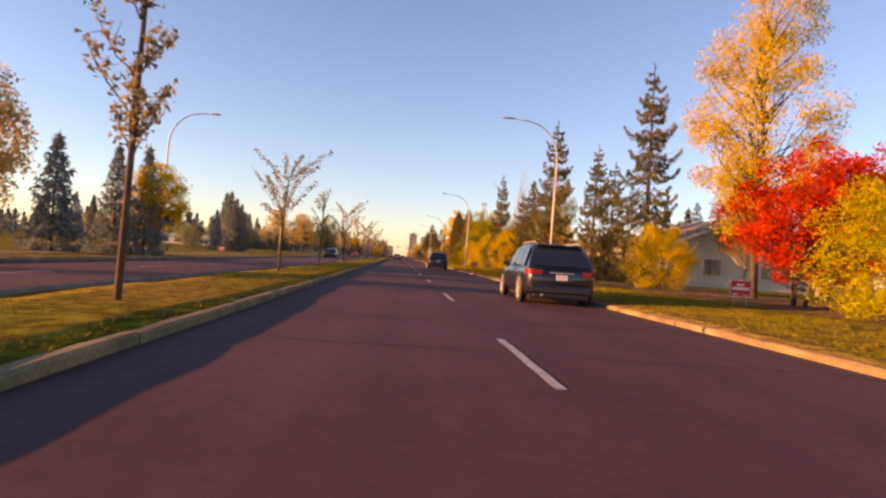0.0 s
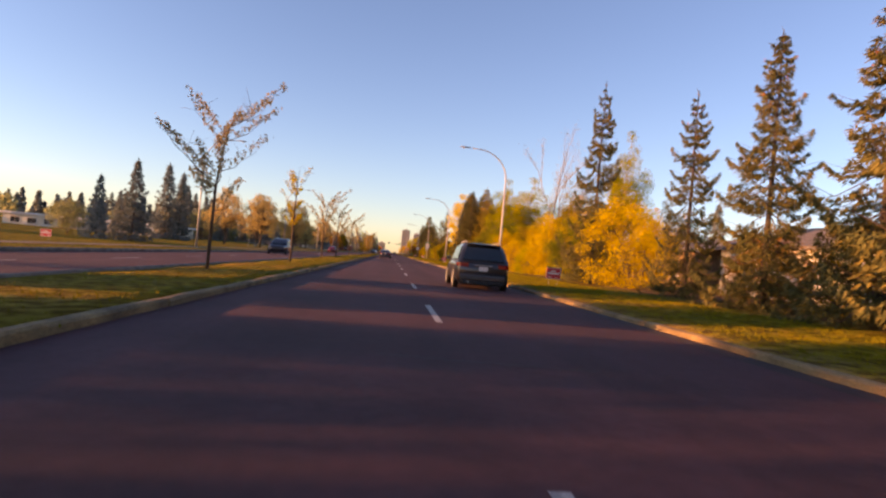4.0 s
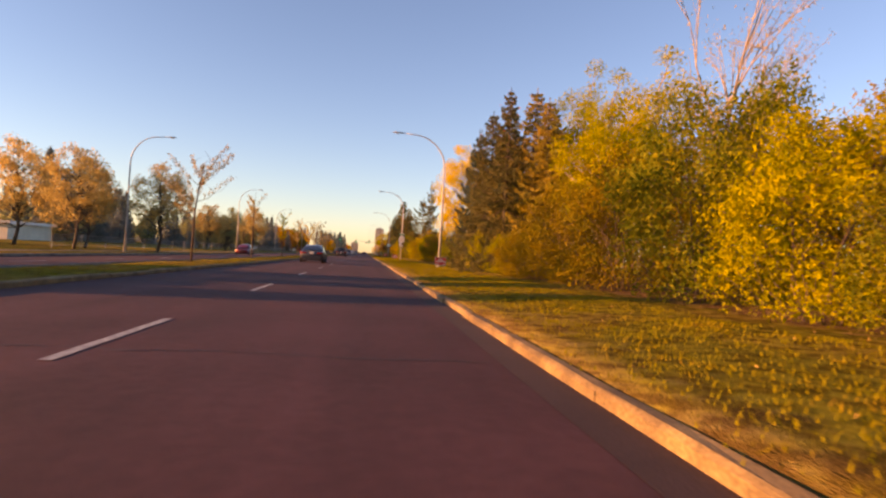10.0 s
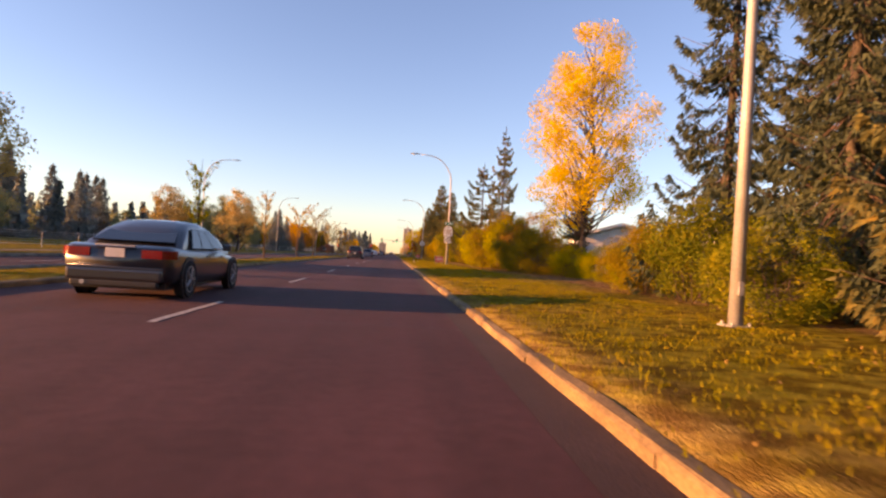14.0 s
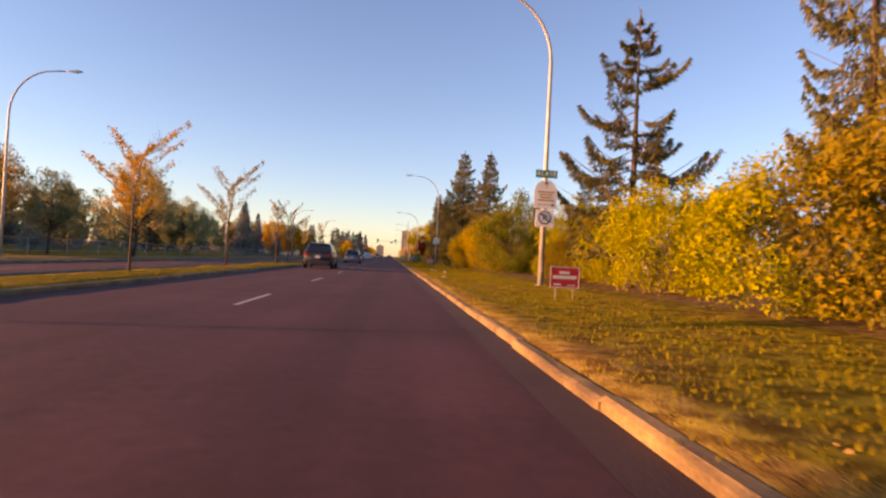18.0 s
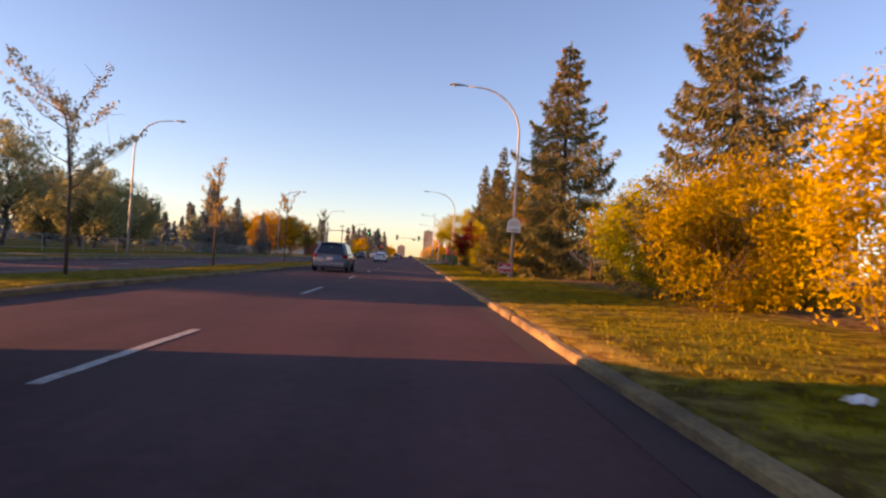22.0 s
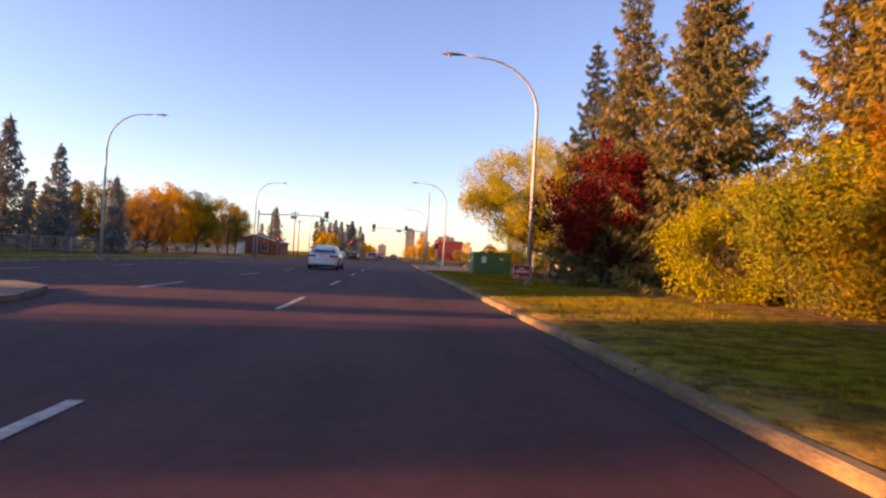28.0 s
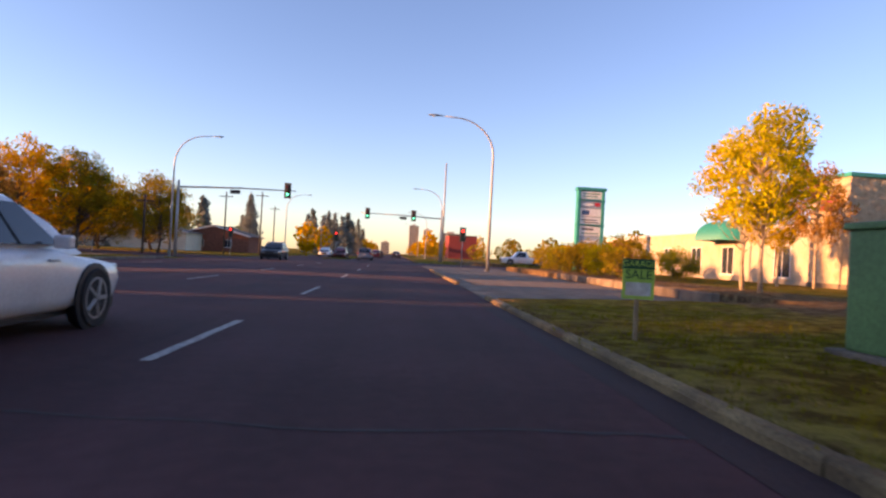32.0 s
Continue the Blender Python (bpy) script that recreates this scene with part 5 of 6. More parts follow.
def sale_sign():
    root = thing("garage_sale_sign", 4.98, 295.1, height(4.98), -6, "bright green and yellow garage-sale sign on a stake", "lawn sign")
    boxed("stake", mat("stake_wood", (0.36, 0.26, 0.16), 0.9), root, (-0.02, -0.01, -0.1, 0.02, 0.03, 0.72))
    boxed("panel", mat("lime_board", (0.34, 0.60, 0.10), 0.6, var=0.06), root, (-0.19, -0.028, 0.5, 0.19, -0.012, 0.98), 0.003)
    dark = mat("dark_green_print", (0.015, 0.10, 0.04), 0.5)
    boxed("banner", dark, root, (-0.19, -0.032, 0.86, 0.19, -0.0285, 0.98))
    lettering(root, "GARAGE", 0.10, 0, -0.034, 0.92, mat("lime_board", (0, 0, 0)))
    lettering(root, "SALE", 0.15, 0, -0.0305, 0.79, dark)
    boxed("note", mat("pale_note", (0.55, 0.62, 0.6), 0.6), root, (-0.15, -0.0315, 0.54, 0.15, -0.0285, 0.70))


sale_sign()

# ---- vehicles ----
STYLES = {
    # belt height, bonnet and boot height as shares of the height; cabin base and roof ends as shares of the length
    "suv": dict(belt=0.60, bonnet=0.57, boot=0.60, base=(0.015, 0.74), roof=(0.115, 0.54), tail="tall"),
    "hatch": dict(belt=0.58, bonnet=0.55, boot=0.58, base=(0.015, 0.78), roof=(0.15, 0.54), tail="tall"),
    "sedan": dict(belt=0.62, bonnet=0.55, boot=0.66, base=(0.13, 0.75), roof=(0.31, 0.56), tail="low"),
    "pickup": dict(belt=0.58, bonnet=0.56, boot=0.58, base=(0.36, 0.74), roof=(0.40, 0.60), tail="low"),
}


def make_car(style, length, width, high, paint, label, wheel_r=0.34, category="car", badge=True):
    """A car with its rear at y = 0 and its nose at y = length."""
    k = STYLES[style]
    root = tagged(new("car"), label, category, "cars on the road")
    hw, zb = width / 2, 0.22
    belt, boot, bonnet = k["belt"] * high, k["boot"] * high, k["bonnet"] * high
    st = []
    for u in (0.0, 0.006, 0.016, 0.035, 0.06, 0.10, 0.2, 0.35, 0.5, 0.65, 0.74, 0.84, 0.93, 0.975, 1.0):
        deck = boot + (belt - boot) * min(1, u / 0.3) if u < 0.5 else belt + (bonnet - belt) * min(1, max(0, (u - 0.68) / 0.08))
        if u > 0.8:
            deck -= (u - 0.8) * 0.55 * high * 0.55
        if u < 0.04:
            deck -= (0.04 - u) * 1.4
        w = hw * (1 - 0.12 * max(0, (0.06 - u) / 0.06) ** 2 - 0.16 * max(0, (u - 0.82) / 0.18) ** 2)
        low = zb + (0.12 if u < 0.02 or u > 0.98 else 0.04 if u < 0.06 or u > 0.93 else 0)
        st.append((u * length, w, low, deck))
    verts, faces = [], []
    for y, w, low, deck in st:
        mid = low + (deck - low) * 0.55
        sec = [(w * 0.84, low), (w * 0.95, low + 0.06), (w * 0.985, low + 0.16), (w, mid), (w * 0.995, deck - 0.16), (w * 0.975, deck - 0.07), (w * 0.935, deck - 0.025), (w * 0.86, deck)]
        sec = sec + [(-x, z) for x, z in sec[::-1]]
        verts += [(x, y, z) for x, z in sec]
    n = 16
    for i in range(len(st) - 1):
        for j in range(n):
            faces.append((i * n + j, i * n + (j + 1) % n, (i + 1) * n + (j + 1) % n, (i + 1) * n + j))
    faces += [tuple(range(n))[::-1], tuple(range((len(st) - 1) * n, len(st) * n))]
    smooth(part("body", (verts, faces), paint, root))
    b0, b1 = (v * length for v in k["base"])
    r0, r1 = (v * length for v in k["roof"])
    wb, wr = hw * 0.91, hw * {"suv": 0.74, "hatch": 0.70}.get(style, 0.68)
    zt = high
    zr0 = belt if k["tail"] == "tall" else boot
    cab = [(b0, wb, zr0 - 0.03), (b0 + (r0 - b0) * 0.55, (wb + wr) / 2, zr0 + (zt - zr0) * 0.56), (r0, wr, zt - 0.045), (r0 + 0.10 * length, wr, zt), (r1 - 0.10 * length, wr * 0.99, zt), (r1, wr * 0.97, zt - 0.05), (r1 + (b1 - r1) * 0.5, (wb + wr) / 2, belt + (zt - belt) * 0.52), (b1, wb, belt - 0.05)]
    verts, faces = [], []
    for y, w, z in cab:
        low = min(belt - 0.05, z)
        wlow = wb
        half = [(wlow, low - 0.02), (w + 0.035, low + (z - low) * 0.78), (w + 0.01, low + (z - low) * 0.92), (w - 0.06, z - 0.004), (w * 0.5, z + 0.018)]
        verts += [(a, y, c) for a, c in half] + [(0, y, z + 0.025)] + [(-a, y, c) for a, c in half[::-1]]
    for i in range(len(cab) - 1):
        for j in range(10):
            faces.append((i * 11 + j, i * 11 + j + 1, (i + 1) * 11 + j + 1, (i + 1) * 11 + j))
    smooth(part("cabin", (verts, faces), paint, root))

    def lerp(a, b, u):
        return tuple(p + (q - p) * u for p, q in zip(a, b))

    def pane(name, q, out, material=GLASS, th=0.012, parent=root):
        """A thin slab on the four corners q, raised along out."""
        o = Vector(out).normalized() * th
        v = [tuple(Vector(p) - o * 0.5) for p in q] + [tuple(Vector(p) + o) for p in q]
        return part(name, (v, [(0, 1, 2, 3), (7, 6, 5, 4), (0, 4, 5, 1), (1, 5, 6, 2), (2, 6, 7, 3), (3, 7, 4, 0)]), material, parent)

    # rear window and windscreen
    zl = zr0 + 0.05
    pane("rear_window", [(-wb * 0.86, b0 + 0.03, zl), (wb * 0.86, b0 + 0.03, zl), (wr * 0.86, r0 - 0.05, zt - 0.10), (-wr * 0.86, r0 - 0.05, zt - 0.10)], (0, -1, 0.6), th=0.035)
    pane("windscreen", [(wb * 0.88, b1 - 0.06, belt), (-wb * 0.88, b1 - 0.06, belt), (-wr * 0.88, r1 + 0.05, zt - 0.09), (wr * 0.88, r1 + 0.05, zt - 0.09)], (0, 1, 0.7), th=0.035)
    cuts = (0.0, 0.30, 0.64, 1.0) if style != "pickup" else (0.0, 0.5, 1.0)
    for s in (-1, 1):
        lo0, lo1 = (s * (wb + 0.012), b0 + 0.18 * (b1 - b0), belt + 0.03), (s * (wb + 0.012), b1 - 0.14 * (b1 - b0), belt + 0.03)
        hi0, hi1 = (s * (wr + 0.05), r0 + 0.08, zt - 0.13), (s * (wr + 0.05), r1 - 0.02, zt - 0.13)
        for a, b in zip(cuts, cuts[1:]):
            a2, b2 = a + 0.015, b - 0.015
            q = [lerp(lo0, lo1, a2), lerp(lo0, lo1, b2), lerp(hi0, hi1, b2), lerp(hi0, hi1, a2)]
            pane("side_window", q if s > 0 else q[::-1], (s, 0, 0.35), th=0.02)
        mirror = part("mirror", box(bmesh.new(), -0.09, -0.05, -0.07, 0.09, 0.05, 0.07, 0.03), paint, root)
        mirror.location = (s * (hw + 0.09), b1 - 0.22 * length * 0.6, belt + 0.07)
        for u in (0.42, 0.62):
            h = part("door_handle", box(bmesh.new(), -0.012, -0.09, -0.015, 0.012, 0.09, 0.015, 0.006), paint, root)
            h.location = (s * hw * 1.0, length * u, belt - 0.12)
        # tail lamp and head lamp
        tz0, tz1, inner = {"suv": (belt - 0.19, belt - 0.05, 0.56), "hatch": (belt - 0.17, belt + 0.02, 0.74), "sedan": (boot - 0.22, boot - 0.08, 0.46), "pickup": (boot - 0.35, boot - 0.05, 0.78)}[style]
        rim_pts = [(hw * inner, -0.016), (hw * 0.83, -0.014), (hw * 0.90, 0.012), (hw * 0.955, 0.06), (hw * 0.992, 0.14), (hw * 1.006, 0.27)]
        lv, m = [], len(rim_pts)
        for zz, grow in ((tz0 + 0.03, -0.012), (tz0, 0.0), (tz1, 0.0), (tz1 - 0.03, -0.012)):
            lv += [(s * (px + grow - (0.05 if zz in (tz0 + 0.03, tz1 - 0.03) else 0)), py + (0.05 if grow else 0), zz) for px, py in rim_pts]
        lf = [(a * m + j, a * m + j + 1, ((a + 1) % 4) * m + j + 1, ((a + 1) % 4) * m + j) for a in range(4) for j in range(m - 1)]
        part("tail_lamp", (lv, lf), LENS, root, "red tail lamp")
        hb = box(bmesh.new(), hw * 0.45, length - 0.24, bonnet * 0.72, hw * 0.84, length - 0.04, bonnet * 0.90, 0.03)
        bmesh.ops.scale(hb, vec=(s, 1, 1), verts=hb.verts)
        bmesh.ops.recalc_face_normals(hb, faces=hb.faces)
        part("head_lamp", hb, CLEAR, root)
    part("rear_bumper", box(bmesh.new(), -hw * 0.86, -0.055, 0.30, hw * 0.86, 0.10, 0.51, 0.05), paint, root)
    part("bumper_trim", box(bmesh.new(), -hw * 0.78, -0.045, 0.20, hw * 0.78, 0.10, 0.31, 0.03), BLACK, root)
    pz = 0.62 * belt + 0.06 if k["tail"] == "tall" else boot - 0.22
    part("number_plate", box(bmesh.new(), -0.155, -0.045, pz, 0.155, -0.02, pz + 0.15, 0.004), PLATE, root)
    part("exhaust", tube([(-hw * 0.55, 0.12, 0.27), (-hw * 0.55, -0.05, 0.265)], [0.035, 0.04], 10), STEEL, root)
    part("bumper_step", box(bmesh.new(), -hw * 0.86, -0.062, 0.50, hw * 0.86, 0.06, 0.535, 0.015), paint, root)
    if k["tail"] == "tall":
        part("spoiler", box(bmesh.new(), -wr * 0.86, r0 - 0.16, zt - 0.05, wr * 0.86, r0 + 0.12, zt - 0.01, 0.018), paint, root)
        part("wiper", tube([(0, b0 + 0.0, zr0 + 0.06), (0.3, b0 + 0.03, zr0 + 0.12)], [0.012, 0.008], 5), BLACK, root)
    part("boot_trim", box(bmesh.new(), -0.32, -0.04, pz + 0.18, 0.32, 0.01, pz + 0.21, 0.008), STEEL, root)
    part("grille", box(bmesh.new(), -hw * 0.42, length - 0.04, 0.42, hw * 0.42, length + 0.02, bonnet * 0.82, 0.02), BLACK, root)
    part("underbody", box(bmesh.new(), -hw * 0.85, 0.15, 0.17, hw * 0.85, length - 0.15, 0.30), BLACK, root)
    if style == "suv":
        for s in (-1, 1):
            part("roof_rail", tube([(s * wr * 0.86, r0 + 0.1, zt + 0.01), (s * wr * 0.86, r0 + 0.25, zt + 0.06), (s * wr * 0.86, r1 - 0.2, zt + 0.06), (s * wr * 0.86, r1 - 0.05, zt + 0.0)], [0.018] * 4, 8), STEEL, root)
    for s in (-1, 1):
        for y in (0.185 * length, 0.80 * length):
            arch = part("wheel_arch", lathe([(wheel_r + 0.06, 0), (wheel_r + 0.06, 0.02), (wheel_r + 0.02, 0.024)], 24, "x"), BLACK, root)
            arch.matrix_basis = pose(s * (hw - 0.004), y, wheel_r, 0, 0, 0 if s > 0 else 180)
            wheel = part("wheel", lathe([(wheel_r - 0.10, -0.09), (wheel_r - 0.02, -0.10), (wheel_r, -0.07), (wheel_r, 0.07), (wheel_r - 0.02, 0.10), (wheel_r - 0.10, 0.09)], 28, "x"), RUBBER, root, "black tyre on an alloy rim")
            wheel.matrix_basis = pose(s * (hw - 0.055), y, wheel_r, 0, 0, 0 if s > 0 else 180)
            rim = [lathe([(wheel_r - 0.10, 0.07), (wheel_r - 0.10, 0.095), (wheel_r - 0.125, 0.095), (wheel_r - 0.13, 0.07)], 28, "x"), lathe([(0.05, 0.05), (0.05, 0.10), (0.02, 0.105)], 12, "x")]
            for j in range(5):
                a = 2 * math.pi * j / 5
                rim.append(tube([(0.088, 0, 0), (0.085, (wheel_r - 0.11) * math.cos(a), (wheel_r - 0.11) * math.sin(a))], [0.035, 0.028], 5))
            part("rim", joined(rim), ALLOY, wheel)
    return root


def paint(name, c, rough=0.28):
    return mat("car_paint_" + name, c, rough, 0.1, var=0.05, scale=2, fine=25, bump=0.0, spec=0.6, coat=0.7)


NAVY, CHAR, SILVER, SNOW, WINE = paint("navy", (0.008, 0.009, 0.018)), paint("charcoal", (0.03, 0.028, 0.03)), paint("silver_blue", (0.13, 0.16, 0.21), 0.35), paint("white", (0.72, 0.72, 0.72), 0.35), paint("wine", (0.16, 0.012, 0.015))


def park(car, x, y, turn=0, z=0.0):
    car.matrix_basis = pose(x, y, z, 0, 0, turn)
    return car


park(make_car("suv", 4.8, 1.92, 1.66, NAVY, "dark navy sport utility car in the kerb lane", 0.40), 2.97, 15.9, -1)
park(make_car("suv", 4.6, 1.86, 1.62, CHAR, "dark sport utility car far ahead in the kerb lane", 0.36), 2.4, 57.0, -1)
park(make_car("sedan", 4.75, 1.78, 1.38, CHAR, "charcoal saloon car in the inner lane"), -1.6, 136.3)
park(make_car("suv", 4.6, 1.86, 1.66, CHAR, "dark grey compact sport utility car in the inner lane", 0.36), -1.95, 203.3)
park(make_car("hatch", 4.35, 1.78, 1.54, SILVER, "silver-blue hatchback in the inner lane"), -1.68, 233.4)
park(make_car("sedan", 4.6, 1.78, 1.45, SNOW, "white saloon car in the inner lane"), -2.25, 291.6)
park(make_car("suv", 4.7, 1.86, 1.66, NAVY, "dark sport utility car coming along the far carriageway", 0.36), -12.6, 104.5, 180, -0.22)
park(make_car("sedan", 4.6, 1.78, 1.42, WINE, "wine-red saloon car coming along the far carriageway"), -13.8, 176, 180, -0.25)
park(make_car("suv", 4.7, 1.86, 1.66, CHAR, "dark sport utility car waiting beyond the junction", 0.36), -9.6, 349, 180, -0.15)
park(make_car("pickup", 5.6, 1.98, 1.85, SNOW, "white pickup truck on the cross street", 0.40, "pickup truck"), 21.6, 368, 90, 0.32)
for style, x, y, turn, p in (("sedan", -5.5, 372, 180, WINE), ("sedan", -1.9, 398, 0, WINE), ("hatch", -1.9, 362, 0, SILVER), ("sedan", 1.9, 412, 0, CHAR), ("suv", -2.0, 425, 0, NAVY), ("sedan", -9.4, 388, 180, SNOW)):
    park(make_car(style, 4.6, 1.8, 1.5, p, "far car near the traffic lights", 0.33), x, y, turn, -0.06 if x < -4 else 0)

# ---- traffic lights ----
SIGNAL = mat("signal_black", (0.03, 0.03, 0.03), 0.5, var=0.05)
YELLOWB = mat("signal_back", (0.10, 0.09, 0.06), 0.6, var=0.05)


def signal_head(parent, x, y, z, lit, face=-1):
    body = part("signal_head", box(bmesh.new(), -0.18, -0.12, -0.55, 0.18, 0.12, 0.55, 0.03), SIGNAL, parent)
    body.matrix_basis = pose(x, y, z, 0, 0, 0 if face < 0 else 180)
    part("backboard", box(bmesh.new(), -0.30, 0.0, -0.70, 0.30, 0.02, 0.70, 0.01), YELLOWB, body)
    for k, c in enumerate(((0.5, 0.02, 0.01), (0.25, 0.14, 0.01), (0.01, 0.35, 0.16))):
        name = ("red", "amber", "green")[k]
        m = glow("signal_" + name, c, 3.0) if name == lit else mat("dark_" + name, tuple(v * 0.2 for v in c), 0.3)
        o = part("signal_lens", lathe([(0.13, 0), (0.12, 0.02), (0.0, 0.035)], 14, "x"), m, body)
        o.matrix_basis = pose(0, -0.12, 0.34 - 0.34 * k, 0, 0, -90)


def mast(x, y, reach, z, heads, label, up):
    root = thing("traffic_light", x, y, height(x) if abs(x) > 4 else 0, 0, label, "traffic light", "traffic lights")
    smooth(part("mast", tube([(0, 0, 0), (0, 0, z + up)], [0.15, 0.10], 10), STEEL, root))
    smooth(part("mast_arm", tube([(0, 0, z), (reach * 0.5, 0, z + 0.18), (reach, 0, z + 0.22)], [0.09, 0.07, 0.045], 8), STEEL, root))
    for u, lit in heads:
        signal_head(root, reach * u, -0.15, z + 0.2, lit)
    part("name_board", box(bmesh.new(), reach * 0.48 - 0.45, -0.02, z - 0.35, reach * 0.48 + 0.45, 0.02, z + 0.0, 0.01), SIGNAL, root)
    return root


mast(-17.6, 343.2, 10.3, 6.2, ((0.93, "green"),), "traffic light on a long mast arm across the far carriageway", 0.6)
mast(7.6, 366, -10.4, 5.6, ((0.92, "green"), (0.35, "green")), "traffic light on a mast arm beyond the junction", 1.2)
for x, y in ((8.2, 345), (-19, 366), (-6.0, 368)):
    root = thing("signal_post", x, y, height(x), 0, "slim post with a traffic signal at the junction", "traffic light", "traffic lights")
    smooth(part("post", tube([(0, 0, -0.1), (0, 0, 3.4)], [0.06, 0.055], 8), STEEL, root))
    signal_head(root, 0, -0.16, 2.9, "red")
for x, y, h in ((7.9, 366.5, 13.0), (-21.5, 372, 8.5), (-18.5, 380, 9.5), (-21, 402, 9.0), (-24, 352, 6)):
    root = thing("utility_pole", x, y, height(x), 0, "bare wooden utility pole near the junction", "utility pole", "utility poles")
    smooth(part("post", tube([(0, 0, -0.1), (0, 0, h)], [0.13, 0.09], 8), BARK if x < 0 else STEEL, root))
    if x < 0:
        part("crossarm", box(bmesh.new(), -0.9, -0.06, h - 0.7, 0.9, 0.06, h - 0.58, 0.01), BARK, root)

# ---- junction corner, right ----
BOXGREEN = mat("green_enamel", (0.095, 0.20, 0.065), 0.5, var=0.12, scale=1.5, fine=20, bump=0.04, second=(0.075, 0.16, 0.055))


def transformer():
    root = thing("transformer_box", 6.92, 292.75, height(6.8) - 0.06, 0, "green steel transformer cabinet on a concrete pad", "utility box")
    part("pad", box(bmesh.new(), -0.12, -0.1, -0.2, 2.52, 1.6, 0.12, 0.02), CONCRETE, root)
    part("cabinet", box(bmesh.new(), 0, 0, 0.12, 2.4, 1.45, 1.40, 0.03), BOXGREEN, root)
    part("lid", box(bmesh.new(), -0.04, -0.05, 1.40, 2.44, 1.5, 1.48, 0.02), BOXGREEN, root)
    for x0, x1 in ((0.05, 1.17), (1.2, 2.35)):
        d = part("door", box(bmesh.new(), x0, -0.025, 0.2, x1, 0.0, 1.34, 0.008), BOXGREEN, root)
        part("handle", box(bmesh.new(), x1 - 0.12, -0.045, 0.75, x1 - 0.07, -0.025, 0.9, 0.006), BLACK, d)
    part("notice", box(bmesh.new(), 0.52, -0.031, 0.82, 0.82, -0.026, 1.2), WHITE, root)
    part("notice", box(bmesh.new(), 1.68, -0.031, 1.02, 1.9, -0.026, 1.14), WHITE, root)
    part("notice", box(bmesh.new(), -0.006, 0.4, 0.9, -0.001, 0.7, 1.2), WHITE, root)
    part("cap", box(bmesh.new(), 1.0, 0.5, 1.48, 1.3, 0.9, 1.58, 0.02), BLACK, root)


transformer()
slab = thing("access_cover", 5.4, 285.5, height(5.4) - 0.03, 4, "flat concrete access slab set in the grass", "cover")
part("slab", box(bmesh.new(), -0.75, -0.75, -0.06, 0.75, 0.75, 0.02, 0.012), CONCRETE, slab)
part("lid", box(bmesh.new(), -0.5, -0.5, 0.02, 0.5, 0.5, 0.03, 0.006), CONCRETE, slab)
for x, y in ((12.5, 295.1), (14.2, 296.2), (15.6, 297.4)):
    b = thing("bollard", x, y, height(x), 0, "short wooden post beside the lawn", "bollard", "posts by the lawn")
    part("post", box(bmesh.new(), -0.08, -0.08, -0.1, 0.08, 0.08, 0.95, 0.02), mat("grey_post", (0.3, 0.25, 0.2), 0.9), b)

STUCCO = mat("stucco", (0.52, 0.42, 0.30), 0.92, var=0.10, scale=1.0, fine=14, bump=0.7, dist=0.03)
ROUGHFACE = mat("rough_stone_render", (0.50, 0.39, 0.26), 0.95, var=0.12, scale=0.9, fine=3.2, bump=1.0, dist=0.12, second=(0.42, 0.32, 0.21))
TEAL = mat("teal_metal", (0.02, 0.27, 0.24), 0.45, var=0.07, fine=20, bump=0.05)
BRICKM = mat("red_brick", (0.30, 0.10, 0.06), 0.85, var=0.2, scale=3, fine=25, bump=0.4)
SIDING = mat("cream_siding", (0.66, 0.60, 0.47), 0.8, var=0.07, scale=0.8, fine=10, bump=0.15)
SHINGLE = mat("shingles", (0.17, 0.145, 0.13), 0.95, var=0.2, scale=3, fine=30, bump=0.5)
WINDOW = mat("window_glass", (0.03, 0.035, 0.045), 0.08, var=0.05, fine=3, bump=0.0, spec=0.8)
TRIMW = mat("white_trim", (0.72, 0.70, 0.66), 0.6, var=0.05)


def window_in(parent, x, y, z, w, h, face="y", trim=TRIMW):
    """A framed window on a wall: face y looks to -y, face x looks to -x."""
    fr = bmesh.new()
    for a in ((-w / 2 - 0.06, -h / 2 - 0.06, w / 2 + 0.06, -h / 2), (-w / 2 - 0.06, h / 2, w / 2 + 0.06, h / 2 + 0.06), (-w / 2 - 0.06, -h / 2, -w / 2, h / 2), (w / 2, -h / 2, w / 2 + 0.06, h / 2), (-0.02, -h / 2, 0.02, h / 2)):
        box(fr, a[0], -0.05, a[1], a[2], 0.03, a[3])
    f = part("window", fr, trim, parent)
    f.matrix_basis = pose(x, y, z, 0, 0, 0 if face == "y" else -90)
    part("pane", box(bmesh.new(), -w / 2, -0.02, -h / 2, w / 2, 0.0, h / 2), WINDOW, f)
    part("sill", box(bmesh.new(), -w / 2 - 0.1, -0.1, -h / 2 - 0.12, w / 2 + 0.1, 0.0, -h / 2 - 0.065, 0.01), trim, f)


